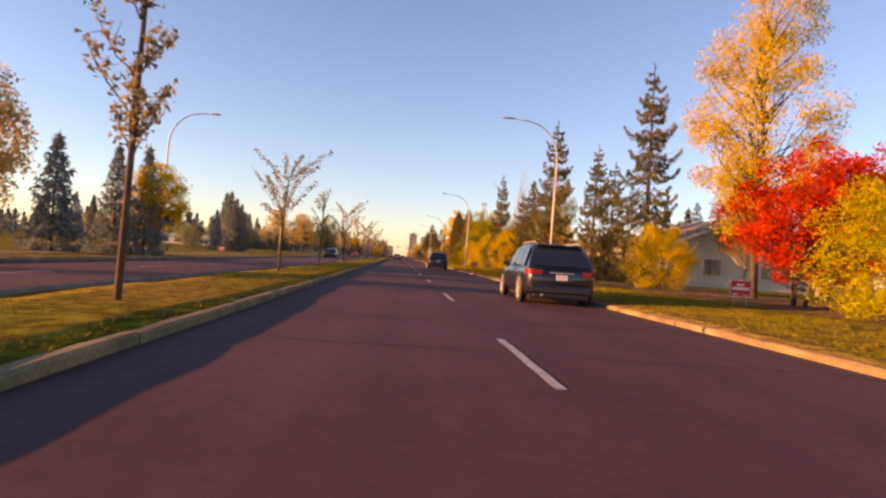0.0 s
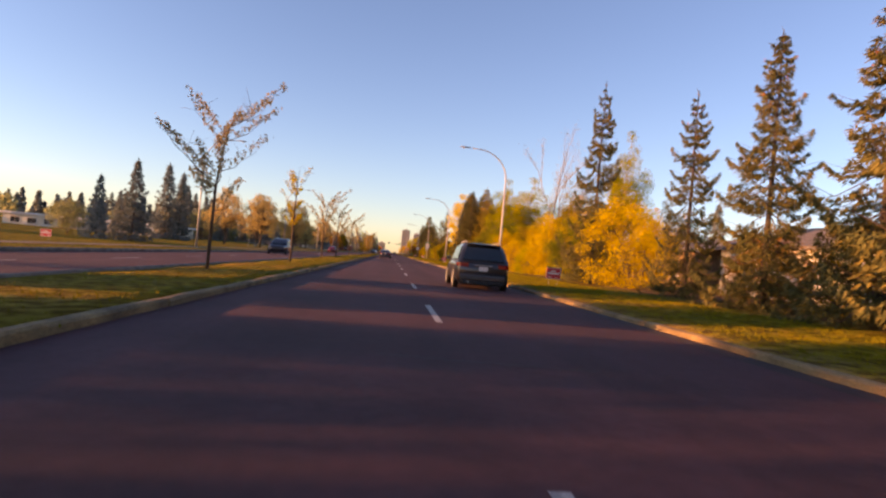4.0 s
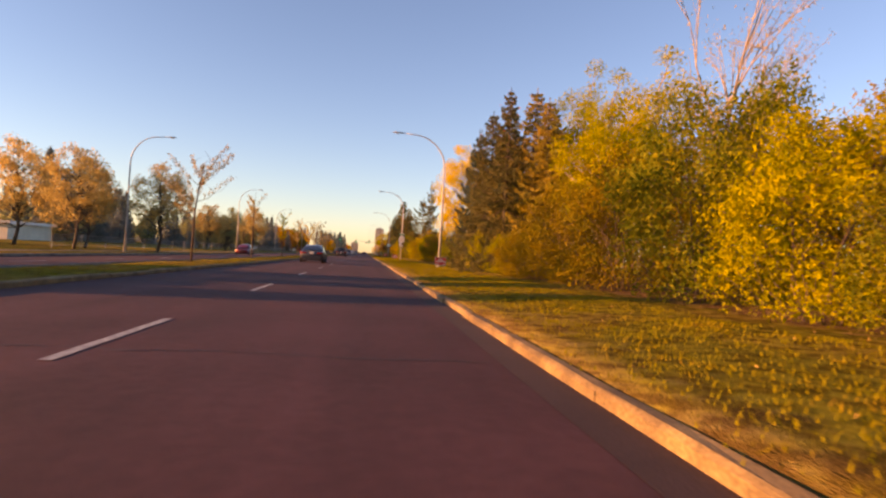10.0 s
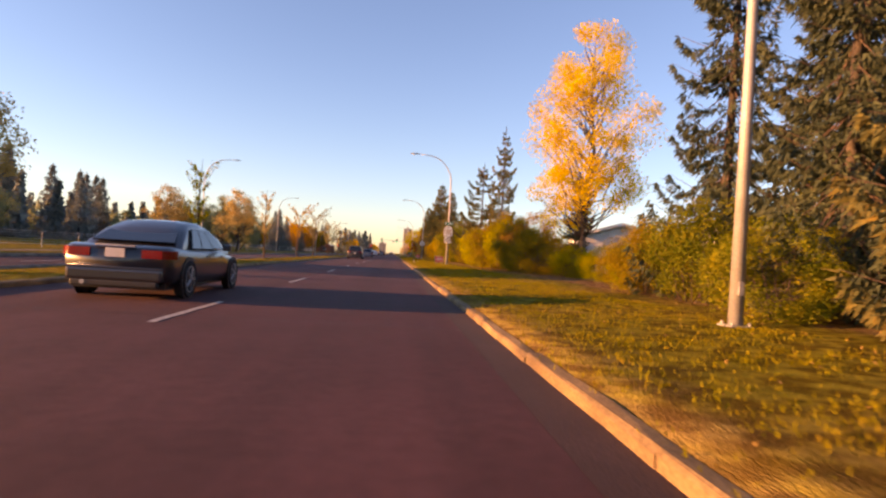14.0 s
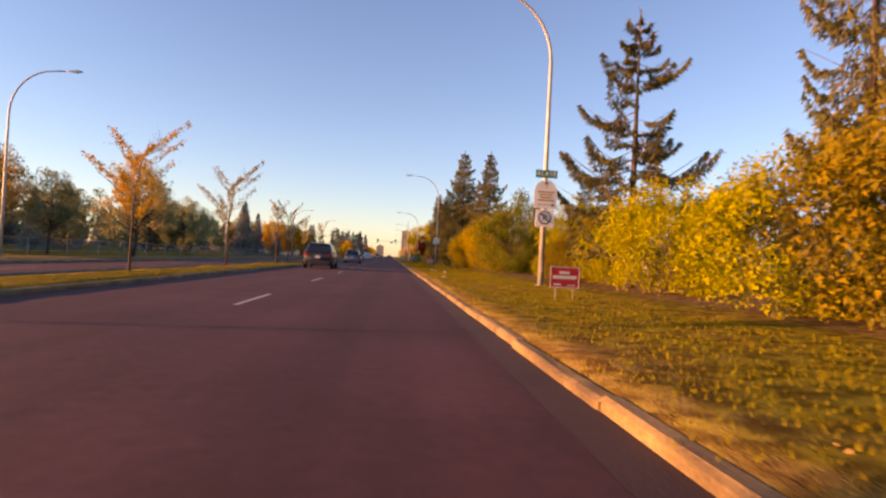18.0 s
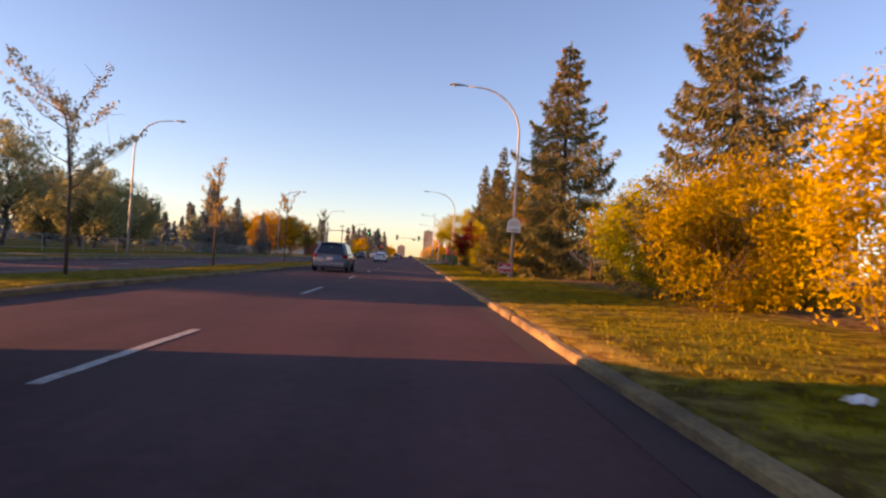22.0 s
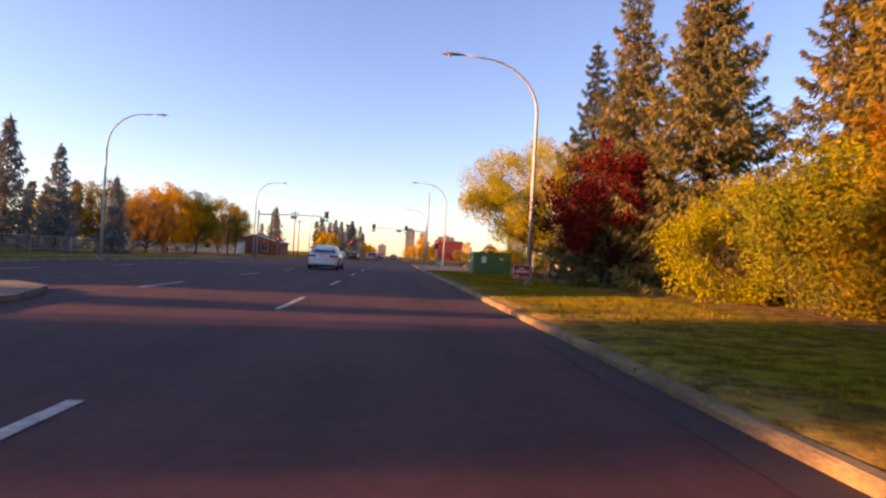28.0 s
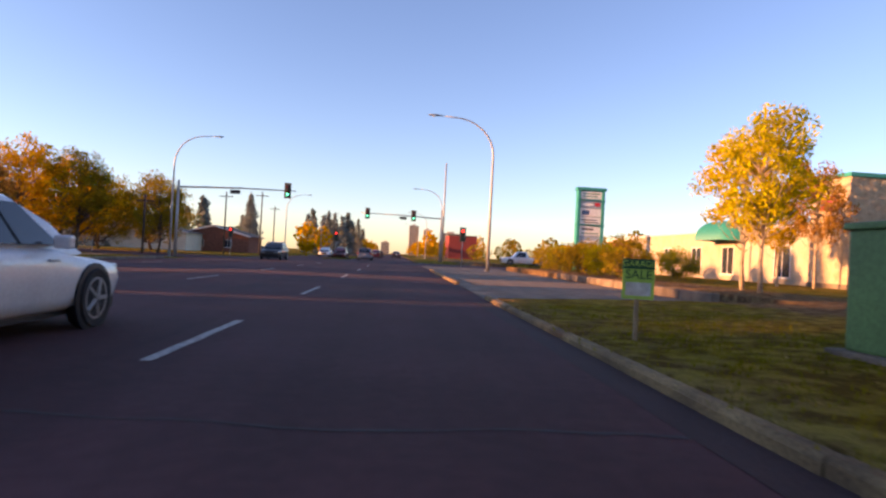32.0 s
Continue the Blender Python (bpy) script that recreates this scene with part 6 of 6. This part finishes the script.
def shop():
    root = thing("shop_building", 25.4, 317.6, 0.3, 0, "sand-coloured rough-faced shop with a teal canopy and roof edge", "building")
    part("wall", box(bmesh.new(), 0, 0, -0.3, 18, 3.0, 6.0), ROUGHFACE, root)
    part("roof_edge", box(bmesh.new(), -0.12, -0.12, 6.0, 18.1, 3.1, 6.22, 0.02), TEAL, root)
    part("plinth", box(bmesh.new(), -0.05, -0.05, -0.3, 18.05, 3.05, 0.35), CONCRETE, root)
    part("fascia_sign", box(bmesh.new(), -0.12, 0.8, 4.3, -0.01, 2.2, 5.1, 0.02), mat("fascia", (0.30, 0.05, 0.06), 0.5), root)
    part("shop_front", box(bmesh.new(), 0.6, 3.0, -0.3, 16, 30, 3.6), STUCCO, root)
    part("eaves_trim", box(bmesh.new(), 0.52, 3.0, 3.6, 16, 30.1, 3.78, 0.02), TRIMW, root)
    cv, cf = [], []
    for i in range(9):
        a = math.pi / 2 * i / 8
        for y in (10.6, 14.2):
            cv.append((0.6 - 1.7 * math.sin(a), y, 2.9 + 1.5 * math.cos(a)))
    for i in range(8):
        cf.append((2 * i, 2 * i + 1, 2 * i + 3, 2 * i + 2))
    cv += [(0.6, 10.6, 2.9), (0.6, 14.2, 2.9)]
    cf += [tuple([18] + [2 * i for i in range(9)]), tuple([19] + [2 * i + 1 for i in range(9)])]
    smooth(part("canopy", (cv, cf), TEAL, root, "teal quarter-round canopy"))
    for y in (6.2, 12.4, 17, 22, 27):
        window_in(root, 0.6, y, 1.5, 1.5, 1.9, "x")


shop()


def pylon():
    root = thing("pylon_sign", 18.6, 343, 0.25, 0, "tall teal pylon sign with white tenant panels", "sign")
    part("base", box(bmesh.new(), 0.1, 0, -0.2, 2.5, 0.6, 2.2, 0.03), mat("blue_base", (0.06, 0.20, 0.30), 0.6), root)
    for x in (0, 2.3):
        part("column", box(bmesh.new(), x, -0.05, 0, x + 0.28, 0.65, 7.7, 0.03), TEAL, root)
    part("crown", box(bmesh.new(), -0.1, -0.1, 7.6, 2.7, 0.7, 7.9, 0.05), TEAL, root)
    part("core", box(bmesh.new(), 0.28, 0.1, 2.2, 2.3, 0.5, 7.6), mat("pylon_core", (0.50, 0.55, 0.53), 0.6), root)
    for z in (2.2, 4.35, 6.68):
        part("collar", box(bmesh.new(), -0.06, -0.09, z, 2.66, 0.69, z + 0.07, 0.015), TEAL, root)
    ink, sage = mat("grey_print", (0.16, 0.17, 0.19), 0.5), mat("sage_print", (0.20, 0.36, 0.28), 0.5)
    rows = ((6.85, 7.5, WHITE, ((0.5, 2.1, 7.26, 7.38, sage), (0.5, 1.9, 7.0, 7.12, sage))),
            (6.0, 6.62, mat("blue_grey_panel", (0.34, 0.40, 0.46), 0.5), ((0.45, 1.5, 6.2, 6.42, WHITE), (1.65, 2.15, 6.15, 6.5, RED))),
            (5.2, 5.92, WHITE, ((0.45, 1.15, 5.35, 5.75, mat("blue_print", (0.05, 0.10, 0.22), 0.5)),)),
            (4.48, 5.12, WHITE, ((0.45, 1.9, 4.8, 4.92, ink), (0.7, 2.1, 4.58, 4.68, ink))),
            (3.4, 4.28, WHITE, ((0.5, 1.6, 3.9, 4.1, ink), (0.5, 2.1, 3.55, 3.67, sage))),
            (2.4, 3.3, mat("pale_blue_panel", (0.40, 0.50, 0.58), 0.5), ((0.6, 1.9, 2.8, 2.95, WHITE),)))
    for z0, z1, m, prints in rows:
        p = part("panel", box(bmesh.new(), 0.3, 0.02, z0, 2.28, 0.1, z1, 0.01), m, root)
        for x0, x1, q0, q1, colour in prints:
            part("print_bar", box(bmesh.new(), x0, 0.012, q0, x1, 0.019, q1), colour, p)


pylon()
bld = thing("brick_building", 29.5, 353, 0.3, 0, "low brown brick building with a pale roof edge", "building")
part("wall", box(bmesh.new(), 0, 0, -0.3, 16, 12, 3.7), BRICKM, bld)
part("roof_edge", box(bmesh.new(), -0.15, -0.15, 3.7, 16.1, 12.1, 4.15), TRIMW, bld)
window_in(bld, 4, 0, 1.6, 1.4, 1.5)
window_in(bld, 0, 5, 1.6, 1.4, 1.5, "x")
red = thing("red_building", 18.4, 480, 0.3, 0, "plain dark red building beyond the junction", "building")
part("wall", box(bmesh.new(), 0, 0, -0.5, 9, 14, 7.4), mat("red_cladding", (0.30, 0.05, 0.04), 0.7), red)
part("roof_edge", box(bmesh.new(), -0.1, -0.1, 7.4, 9.1, 14.1, 7.7), SHINGLE, red)
isl = thing("lot_kerb", 0, 0, 0, 0, "long low concrete kerb of the parking lot", "kerb")
for k in range(9):
    q = part("kerb_stone", box(bmesh.new(), -0.12, 0.0, -0.1, 0.12, 2.16, 0.22, 0.03), CONCRETE, isl)
    q.matrix_basis = pose(11.2 + 0.09 * k, 304.6 + 2.2 * k, 0.15, 0, 0, -2.3)
plant("lot_shrub", lambda: make_tree(1.7, 2.4, 131, OL_LEAF, 0.02, 45, 60, 0.10, 0.2, TWIG, 0.012, 5, "shrub", 0.35, 0.4), (
    (12.9, 316, 1.0, 0, 1.0, N, N), (13.3, 320, 1.1, 60, 1.0, YG_LEAF, N), (13.5, 324.5, 1.15, 120, 1.0, N, N), (14.5, 327, 1.2, 20, 1.1, N, N), (15.5, 322, 1.4, 70, 1.1, N, N), (17.5, 320, 0.9, 10, 1.0, G_LEAF, N), (16.5, 331, 1.4, 20, 1.0, N, N), (20.0, 325.5, 1.0, 20, 1.2, G_LEAF, N), (13.9, 333, 1.1, 210, 1.0, N, N), (15.5, 337, 1.2, 110, 1.1, YG_LEAF, N)),
    "low clipped shrub in the parking lot's bed", "shrub", "shrubs in the parking lot")


# ---- houses ----
def house(x, y, turn, w, d, wall_h, rise, label, wall=SIDING, gable=True, z=0.35, door=False):
    """A gabled house whose gable looks to -y at turn 0."""
    root = thing("house", x, y, z, turn, label, "house", "houses behind the shrubs")
    bm = bmesh.new()
    pts = [(0, -0.4), (w, -0.4), (w, wall_h), (w / 2, wall_h + rise), (0, wall_h)]
    f = [bm.verts.new((px, 0, pz)) for px, pz in pts]
    b = [bm.verts.new((px, d, pz)) for px, pz in pts]
    bm.faces.new(f)
    bm.faces.new(b[::-1])
    for i in range(5):
        j = (i + 1) % 5
        bm.faces.new((f[j], f[i], b[i], b[j]))
    bmesh.ops.recalc_face_normals(bm, faces=bm.faces)
    part("wall", bm, wall, root)
    for s in (0, 1):
        o = 0.45
        e = -o if s == 0 else w + o
        ze = wall_h - o * rise / (w / 2)
        v = [(e, -o, ze), (w / 2, -o, wall_h + rise), (w / 2, d + o, wall_h + rise), (e, d + o, ze)]
        v = [(a, b2, c + 0.03) for a, b2, c in v] + [(a, b2, c + 0.17) for a, b2, c in v]
        part("roof", (v, [(3, 2, 1, 0), (4, 5, 6, 7), (0, 1, 5, 4), (1, 2, 6, 5), (2, 3, 7, 6), (3, 0, 4, 7)]), SHINGLE, root)
        part("bargeboard", (([(e, -o - 0.03, ze - 0.06), (w / 2, -o - 0.03, wall_h + rise - 0.06), (w / 2, -o - 0.03, wall_h + rise + 0.18), (e, -o - 0.03, ze + 0.18), (e, -o, ze - 0.06), (w / 2, -o, wall_h + rise - 0.06), (w / 2, -o, wall_h + rise + 0.18), (e, -o, ze + 0.18)]), [(0, 1, 2, 3), (7, 6, 5, 4), (0, 4, 5, 1), (3, 2, 6, 7), (0, 3, 7, 4)]), TRIMW, root)
    if door:
        dr = part("garage_door", box(bmesh.new(), w * 0.2, -0.05, -0.2, w * 0.8, 0.02, 2.2, 0.01), TRIMW, root)
        for k in range(4):
            part("door_panel", box(bmesh.new(), w * 0.22, -0.075, -0.1 + 0.56 * k, w * 0.78, -0.051, 0.36 + 0.56 * k, 0.01), TRIMW, dr)
    else:
        window_in(root, w * 0.3, 0, wall_h * 0.5, 1.3, 1.2)
        window_in(root, w * 0.7, 0, wall_h * 0.5, 1.3, 1.2)
    for yy in (d * 0.3, d * 0.7):
        window_in(root, 0, yy, wall_h * 0.55, 1.4, 1.1, "x")
    return root


house(18.2, 42.5, 0, 11.0, 12, 3.0, 2.2, "low cream house with a shallow grey roof behind the spruces")
house(19.0, 59.0, 0, 10.0, 12, 2.7, 1.5, "low house with a pale fascia behind the spruces")
house(18.0, 72.0, 0, 8.0, 10, 2.5, 0.9, "small brown house half hidden by shrubs", mat("brown_siding", (0.34, 0.22, 0.13), 0.8))
house(18.0, 173.5, -8, 6.2, 7, 3.1, 0.95, "white garage with a grey roof behind the hedge", TRIMW, door=True)
house(29.6, 178.0, -25, 7.0, 10, 4.4, 1.7, "bright cream gabled house behind a wooden fence")
house(33.0, 226.0, 0, 9.0, 10, 3.0, 2.0, "pale house behind the shrubs", TRIMW)
house(27.0, 246.0, 0, 9.0, 10, 3.0, 2.0, "cream house behind the great spruce")
house(-52.0, 388.0, 0, 20.0, 10, 2.8, 1.6, "long low house beyond the junction", z=-0.2)
house(-36.0, 396.0, 0, 12.0, 10, 2.8, 1.6, "low house with a brick front beyond the junction", BRICKM, z=-0.2)

FENCEW = mat("fence_boards", (0.30, 0.14, 0.07), 0.9, var=0.2, scale=2, fine=30, bump=0.3)


def board_fence(x0, y0, x1, y1, h, label, material=FENCEW):
    root = thing("board_fence", x0, y0, height(x0), math.degrees(math.atan2(y1 - y0, x1 - x0)), label, "fence")
    ln = math.hypot(x1 - x0, y1 - y0)
    bm = box(bmesh.new(), 0, -0.012, 0.05, 0.138, 0.012, h, 0.004)
    me = bpy.data.meshes.new("board")
    bm.to_mesh(me)
    bm.free()
    me.materials.append(material)
    for k in range(int(ln / 0.15)):
        o = new("board", me)
        o.parent = root
        o.matrix_basis = pose(0.15 * k, random.uniform(-0.006, 0.006), random.uniform(-0.02, 0.02))
    for z in (0.35, h - 0.3):
        part("rail", box(bmesh.new(), 0, 0.012, z, ln, 0.05, z + 0.09), material, root)
    for k in range(int(ln / 2.4) + 1):
        part("post", box(bmesh.new(), 2.4 * k - 0.05, 0.05, -0.3, 2.4 * k + 0.05, 0.14, h + 0.1), material, root)


board_fence(19.6, 164.5, 34.0, 165.5, 2.2, "dark brown board fence behind the hedge")
board_fence(14.8, 209.5, 20.2, 205.5, 1.7, "red-brown board fence beside the shrubs")
board_fence(13.6, 84.2, 25.0, 89.0, 1.9, "pale grey board fence behind the shrubs", mat("grey_boards", (0.40, 0.34, 0.27), 0.9, var=0.15, fine=25))

# ---- the field on the left ----
field = thing("chain_link_fence", 0, 0, 0, 0, "low grey chain-link fence along the field", "fence")
for k in range(34):
    y = 150 + 6 * k
    part("post", tube([(-27, y, -0.5), (-27, y, 1.1)], [0.035, 0.035], 6), STEEL, field)
for z in (1.05, 0.0):
    part("rail", tube([(-27, 150, z), (-27, 348, z)], [0.022, 0.022], 6), STEEL, field)
for z in (0.22, 0.43, 0.64, 0.85):
    part("wire", tube([(-27, 150, z), (-27, 348, z)], [0.012, 0.012], 4), STEEL, field)
path = ribbon("footpath", -22.6, -21.0, -20, 340, -0.262, -0.255, CONCRETE, label="narrow concrete footpath beside the field", category="footpath")
school = thing("school_building", -98, 196, -0.3, 0, "long low pale building beyond the field", "building")
part("wall", box(bmesh.new(), 0, 0, -0.3, 42, 14, 2.6), SIDING, school)
part("roof_edge", box(bmesh.new(), -0.6, -0.6, 2.6, 42.6, 14.6, 3.1), TRIMW, school)
for k in range(10):
    window_in(school, 3 + 4 * k, 0, 1.2, 2.2, 1.3)
for gx0, gy0 in ((-52, 108), (-60, 96)):
    goal = thing("goal_frame", gx0, gy0, -0.3, 15, "white football goal frame on the field", "goal")
    part("post", tube([(0, 0, 0), (0, 0, 2.4)], [0.05, 0.05], 8), TRIMW, goal)
    part("post", tube([(6, 0, 0), (6, 0, 2.4)], [0.05, 0.05], 8), TRIMW, goal)
    part("crossbar", tube([(0, 0, 2.4), (6, 0, 2.4)], [0.05, 0.05], 8), TRIMW, goal)

# ---- distance ----
far_rng = np.random.default_rng(77)


def far_wood(name, spots, material, label, conifer):
    """A far belt of trees, each a ragged cone or crown of leaf clumps."""
    V, F, o = [], [], 0
    for x, y, h, w in spots:
        n = 170
        u = far_rng.random(n)
        if conifer:
            rad = w / 2 * (1 - u) ** 0.9 * np.sqrt(far_rng.random(n))
            zz = u * h
        else:
            d = far_rng.normal(size=(n, 3))
            d /= np.linalg.norm(d, axis=1, keepdims=True)
            rad = w / 2 * np.hypot(d[:, 0], d[:, 1]) * far_rng.uniform(0.6, 1.1, n)
            zz = h * 0.56 + d[:, 2] * h * 0.44 * far_rng.uniform(0.7, 1.1, n)
        a = far_rng.random(n) * 6.283
        c = np.stack([x + rad * np.cos(a), y + rad * np.sin(a), zz + height(x)], 1)
        v, f = leaves(c, h * 0.14, far_rng, 0.2, 0.7)
        V.append(v)
        F.append(f + o)
        o += len(v)
        tv, tf = tube([(x, y, height(x) - 0.2), (x, y, height(x) + h * 0.6)], [0.2, 0.06], 4)
        tf = np.array([t for q in tf if len(q) == 4 for t in ((q[0], q[1], q[2]), (q[0], q[2], q[3]))])
        V.append(np.array([tuple(q) for q in tv]))
        F.append(tf + o)
        o += len(tv)
    ob = mesh_np(name, (np.concatenate(V), np.concatenate(F)), material)
    return tagged(ob, label, "trees", kind="stuff")


def belt(n, x0, x1, y0, y1, h0, h1):
    r = far_rng
    return [(r.uniform(x0, x1), r.uniform(y0, y1), r.uniform(h0, h1), r.uniform(3.5, 6.5)) for _ in range(n)]


far_wood("conifer_belt", belt(80, -220, -120, 130, 330, 6, 9) + belt(75, -135, -62, 215, 335, 8, 12.5) + belt(60, -120, -45, 330, 520, 8, 14) + belt(30, -34, -12, 470, 620, 9, 14), NEEDLE_HAZE, "dark belt of conifers beyond the field", True)
far_wood("field_trees", belt(40, -190, -110, 120, 300, 4, 7) + belt(36, -110, -40, 300, 460, 6, 10) + belt(40, -120, -60, 200, 320, 6, 9), HAZE_LEAF, "olive and brown trees beyond the field, paled for haze", False)
far_wood("avenue_trees", belt(34, -24, -14, 395, 760, 6, 10) + belt(34, 12, 40, 500, 900, 7, 11), O_LEAF, "orange trees along the far avenue", False)
far_wood("corner_trees", belt(30, 30, 120, 380, 470, 4, 7) + belt(26, 15, 44, 410, 540, 3, 6) + belt(36, 48, 95, 20, 300, 6, 10), OL_LEAF, "olive trees behind the buildings", False)

CONC_T = mat("tower_concrete", (0.42, 0.36, 0.31), 0.9, var=0.06, scale=0.1, fine=2)
for x, y, w, d, h, lab in ((22, 1400, 18, 18, 54, "slim brown apartment tower far down the road"), (48, 1380, 14, 16, 47, "pale apartment tower far down the road"), (76, 1300, 30, 20, 40, "broad apartment block far down the road"), (-30, 1450, 16, 16, 22, "low block far down the road")):
    tw = thing("apartment_tower", x, y, 0, 0, lab, "tower", "towers on the horizon")
    part("wall", box(bmesh.new(), 0, 0, -1, w, d, h), CONC_T, tw)
    part("roof", box(bmesh.new(), w * 0.3, d * 0.3, h, w * 0.7, d * 0.7, h + 3), CONC_T, tw)
    bm = bmesh.new()
    for fl in range(int(h / 3)):
        for k in range(4):
            box(bm, w * (0.08 + 0.23 * k), -0.12, 1 + 3 * fl, w * (0.08 + 0.23 * k) + w * 0.15, 0.02, 2.7 + 3 * fl)
    tagged(part("windows", bm, WINDOW, tw), kind="stuff")

# ---- grass blades, fallen leaves ----


def tufts(name, x0, x1, y0, y1, per_m2, size, label, seed, keep=lambda x, y: True):
    r = np.random.default_rng(seed)
    n = int((x1 - x0) * (y1 - y0) * per_m2)
    x, y = r.uniform(x0, x1, n), r.uniform(y0, y1, n)
    dens = np.array([noise.noise((a * 0.9, b * 0.9, 4.0)) + 0.9 * noise.noise((a * 2.8, b * 2.8, 9.0)) for a, b in zip(x, y)])
    ok = (dens + r.normal(size=n) * 0.25 > -0.12) & ((abs(x - 4.4) > 0.5 + 0.6 * dens) | (r.random(n) < 0.35))
    x, y = x[ok], y[ok]
    z = np.array([ground_z(a, b) for a, b in zip(x, y)]) - 0.01
    n = len(x)
    base = np.stack([x, y, z], 1)
    V = []
    for _ in range(3):
        ang = r.uniform(0, 6.283, n)
        lean = r.uniform(0.1, 0.9, n)
        h = size * r.uniform(0.5, 1.5, n)
        side = np.stack([np.cos(ang + 1.57), np.sin(ang + 1.57), 0 * ang], 1) * (0.006 + 0.006 * r.random((n, 1)))
        tip = np.stack([np.cos(ang) * lean * h, np.sin(ang) * lean * h, h], 1)
        off = np.stack([r.normal(size=n), r.normal(size=n), 0 * ang], 1) * 0.09
        V.append(np.stack([base + off - side, base + off + side, base + off + tip], 1))
    v = np.concatenate(V).reshape(-1, 3)
    return tagged(mesh_np(name, (v, np.arange(len(v)).reshape(-1, 3)), GRASS_B), label, "grass", kind="stuff")


tufts("verge_grass", 4.39, 8.6, -2, 300, 125, 0.048, "yellowing grass on the verge", 201)
tufts("median_grass", -7.4, -4.02, -2, 262, 34, 0.042, "sunlit grass on the median", 202)
marks = tagged(new("survey_marks"), "faded white survey rings sprayed on the asphalt", "road marking", kind="structure")
for x, y, r0 in ((4.02, 109.8, 0.15), (4.04, 112.2, 0.15), (4.06, 114.5, 0.13)):
    bm = bmesh.new()
    rings = [[bm.verts.new((x + q * r0 * math.cos(a) * 0.9, y + q * r0 * 1.25 * math.sin(a), 0.014)) for a in [0.5 + 0.27 * k for k in range(21)]] for q in (0.8, 1.0)]
    for k in range(20):
        bm.faces.new((rings[0][k], rings[1][k], rings[1][k + 1], rings[0][k + 1]))
    part("ring", bm, PAINT, marks)
for x, y, turn in ((5.7, 203.5, 20), (6.0, 199.8, 70), (5.2, 191.3, 120), (5.7, 206.5, 200)):
    scrap = thing("paper_scrap", x, y, height(x) + 0.03, turn, "crumpled white paper scrap on the grass", "litter", "litter on the verge")
    r = random.Random(int(y))
    bm = bmesh.new()
    grid = [[bm.verts.new((0.05 * i - 0.1 + r.uniform(-0.015, 0.015), 0.05 * j - 0.08 + r.uniform(-0.015, 0.015), r.uniform(0, 0.07))) for j in range(4)] for i in range(5)]
    for i in range(4):
        for j in range(3):
            bm.faces.new((grid[i][j], grid[i + 1][j], grid[i + 1][j + 1], grid[i][j + 1]))
    part("sheet", bm, WHITE, scrap)
litter = np.random.default_rng(203)
n = 6500
lx, ly = 4.6 + 7.5 * litter.random(n) ** 0.7, litter.uniform(0, 298, n)
lz = np.array([ground_z(a, b) for a, b in zip(lx, ly)]) + 0.015
tagged(mesh_np("fallen_leaves", leaves(np.stack([lx, ly, lz], 1), 0.034, litter, 0.8), leaf_mat("leaf_litter", [(0.22, 0.12, 0.04), (0.33, 0.20, 0.06), (0.45, 0.31, 0.13), (0.20, 0.11, 0.06)], 0.1)), "fallen autumn leaves on the verge", "leaves", kind="stuff")
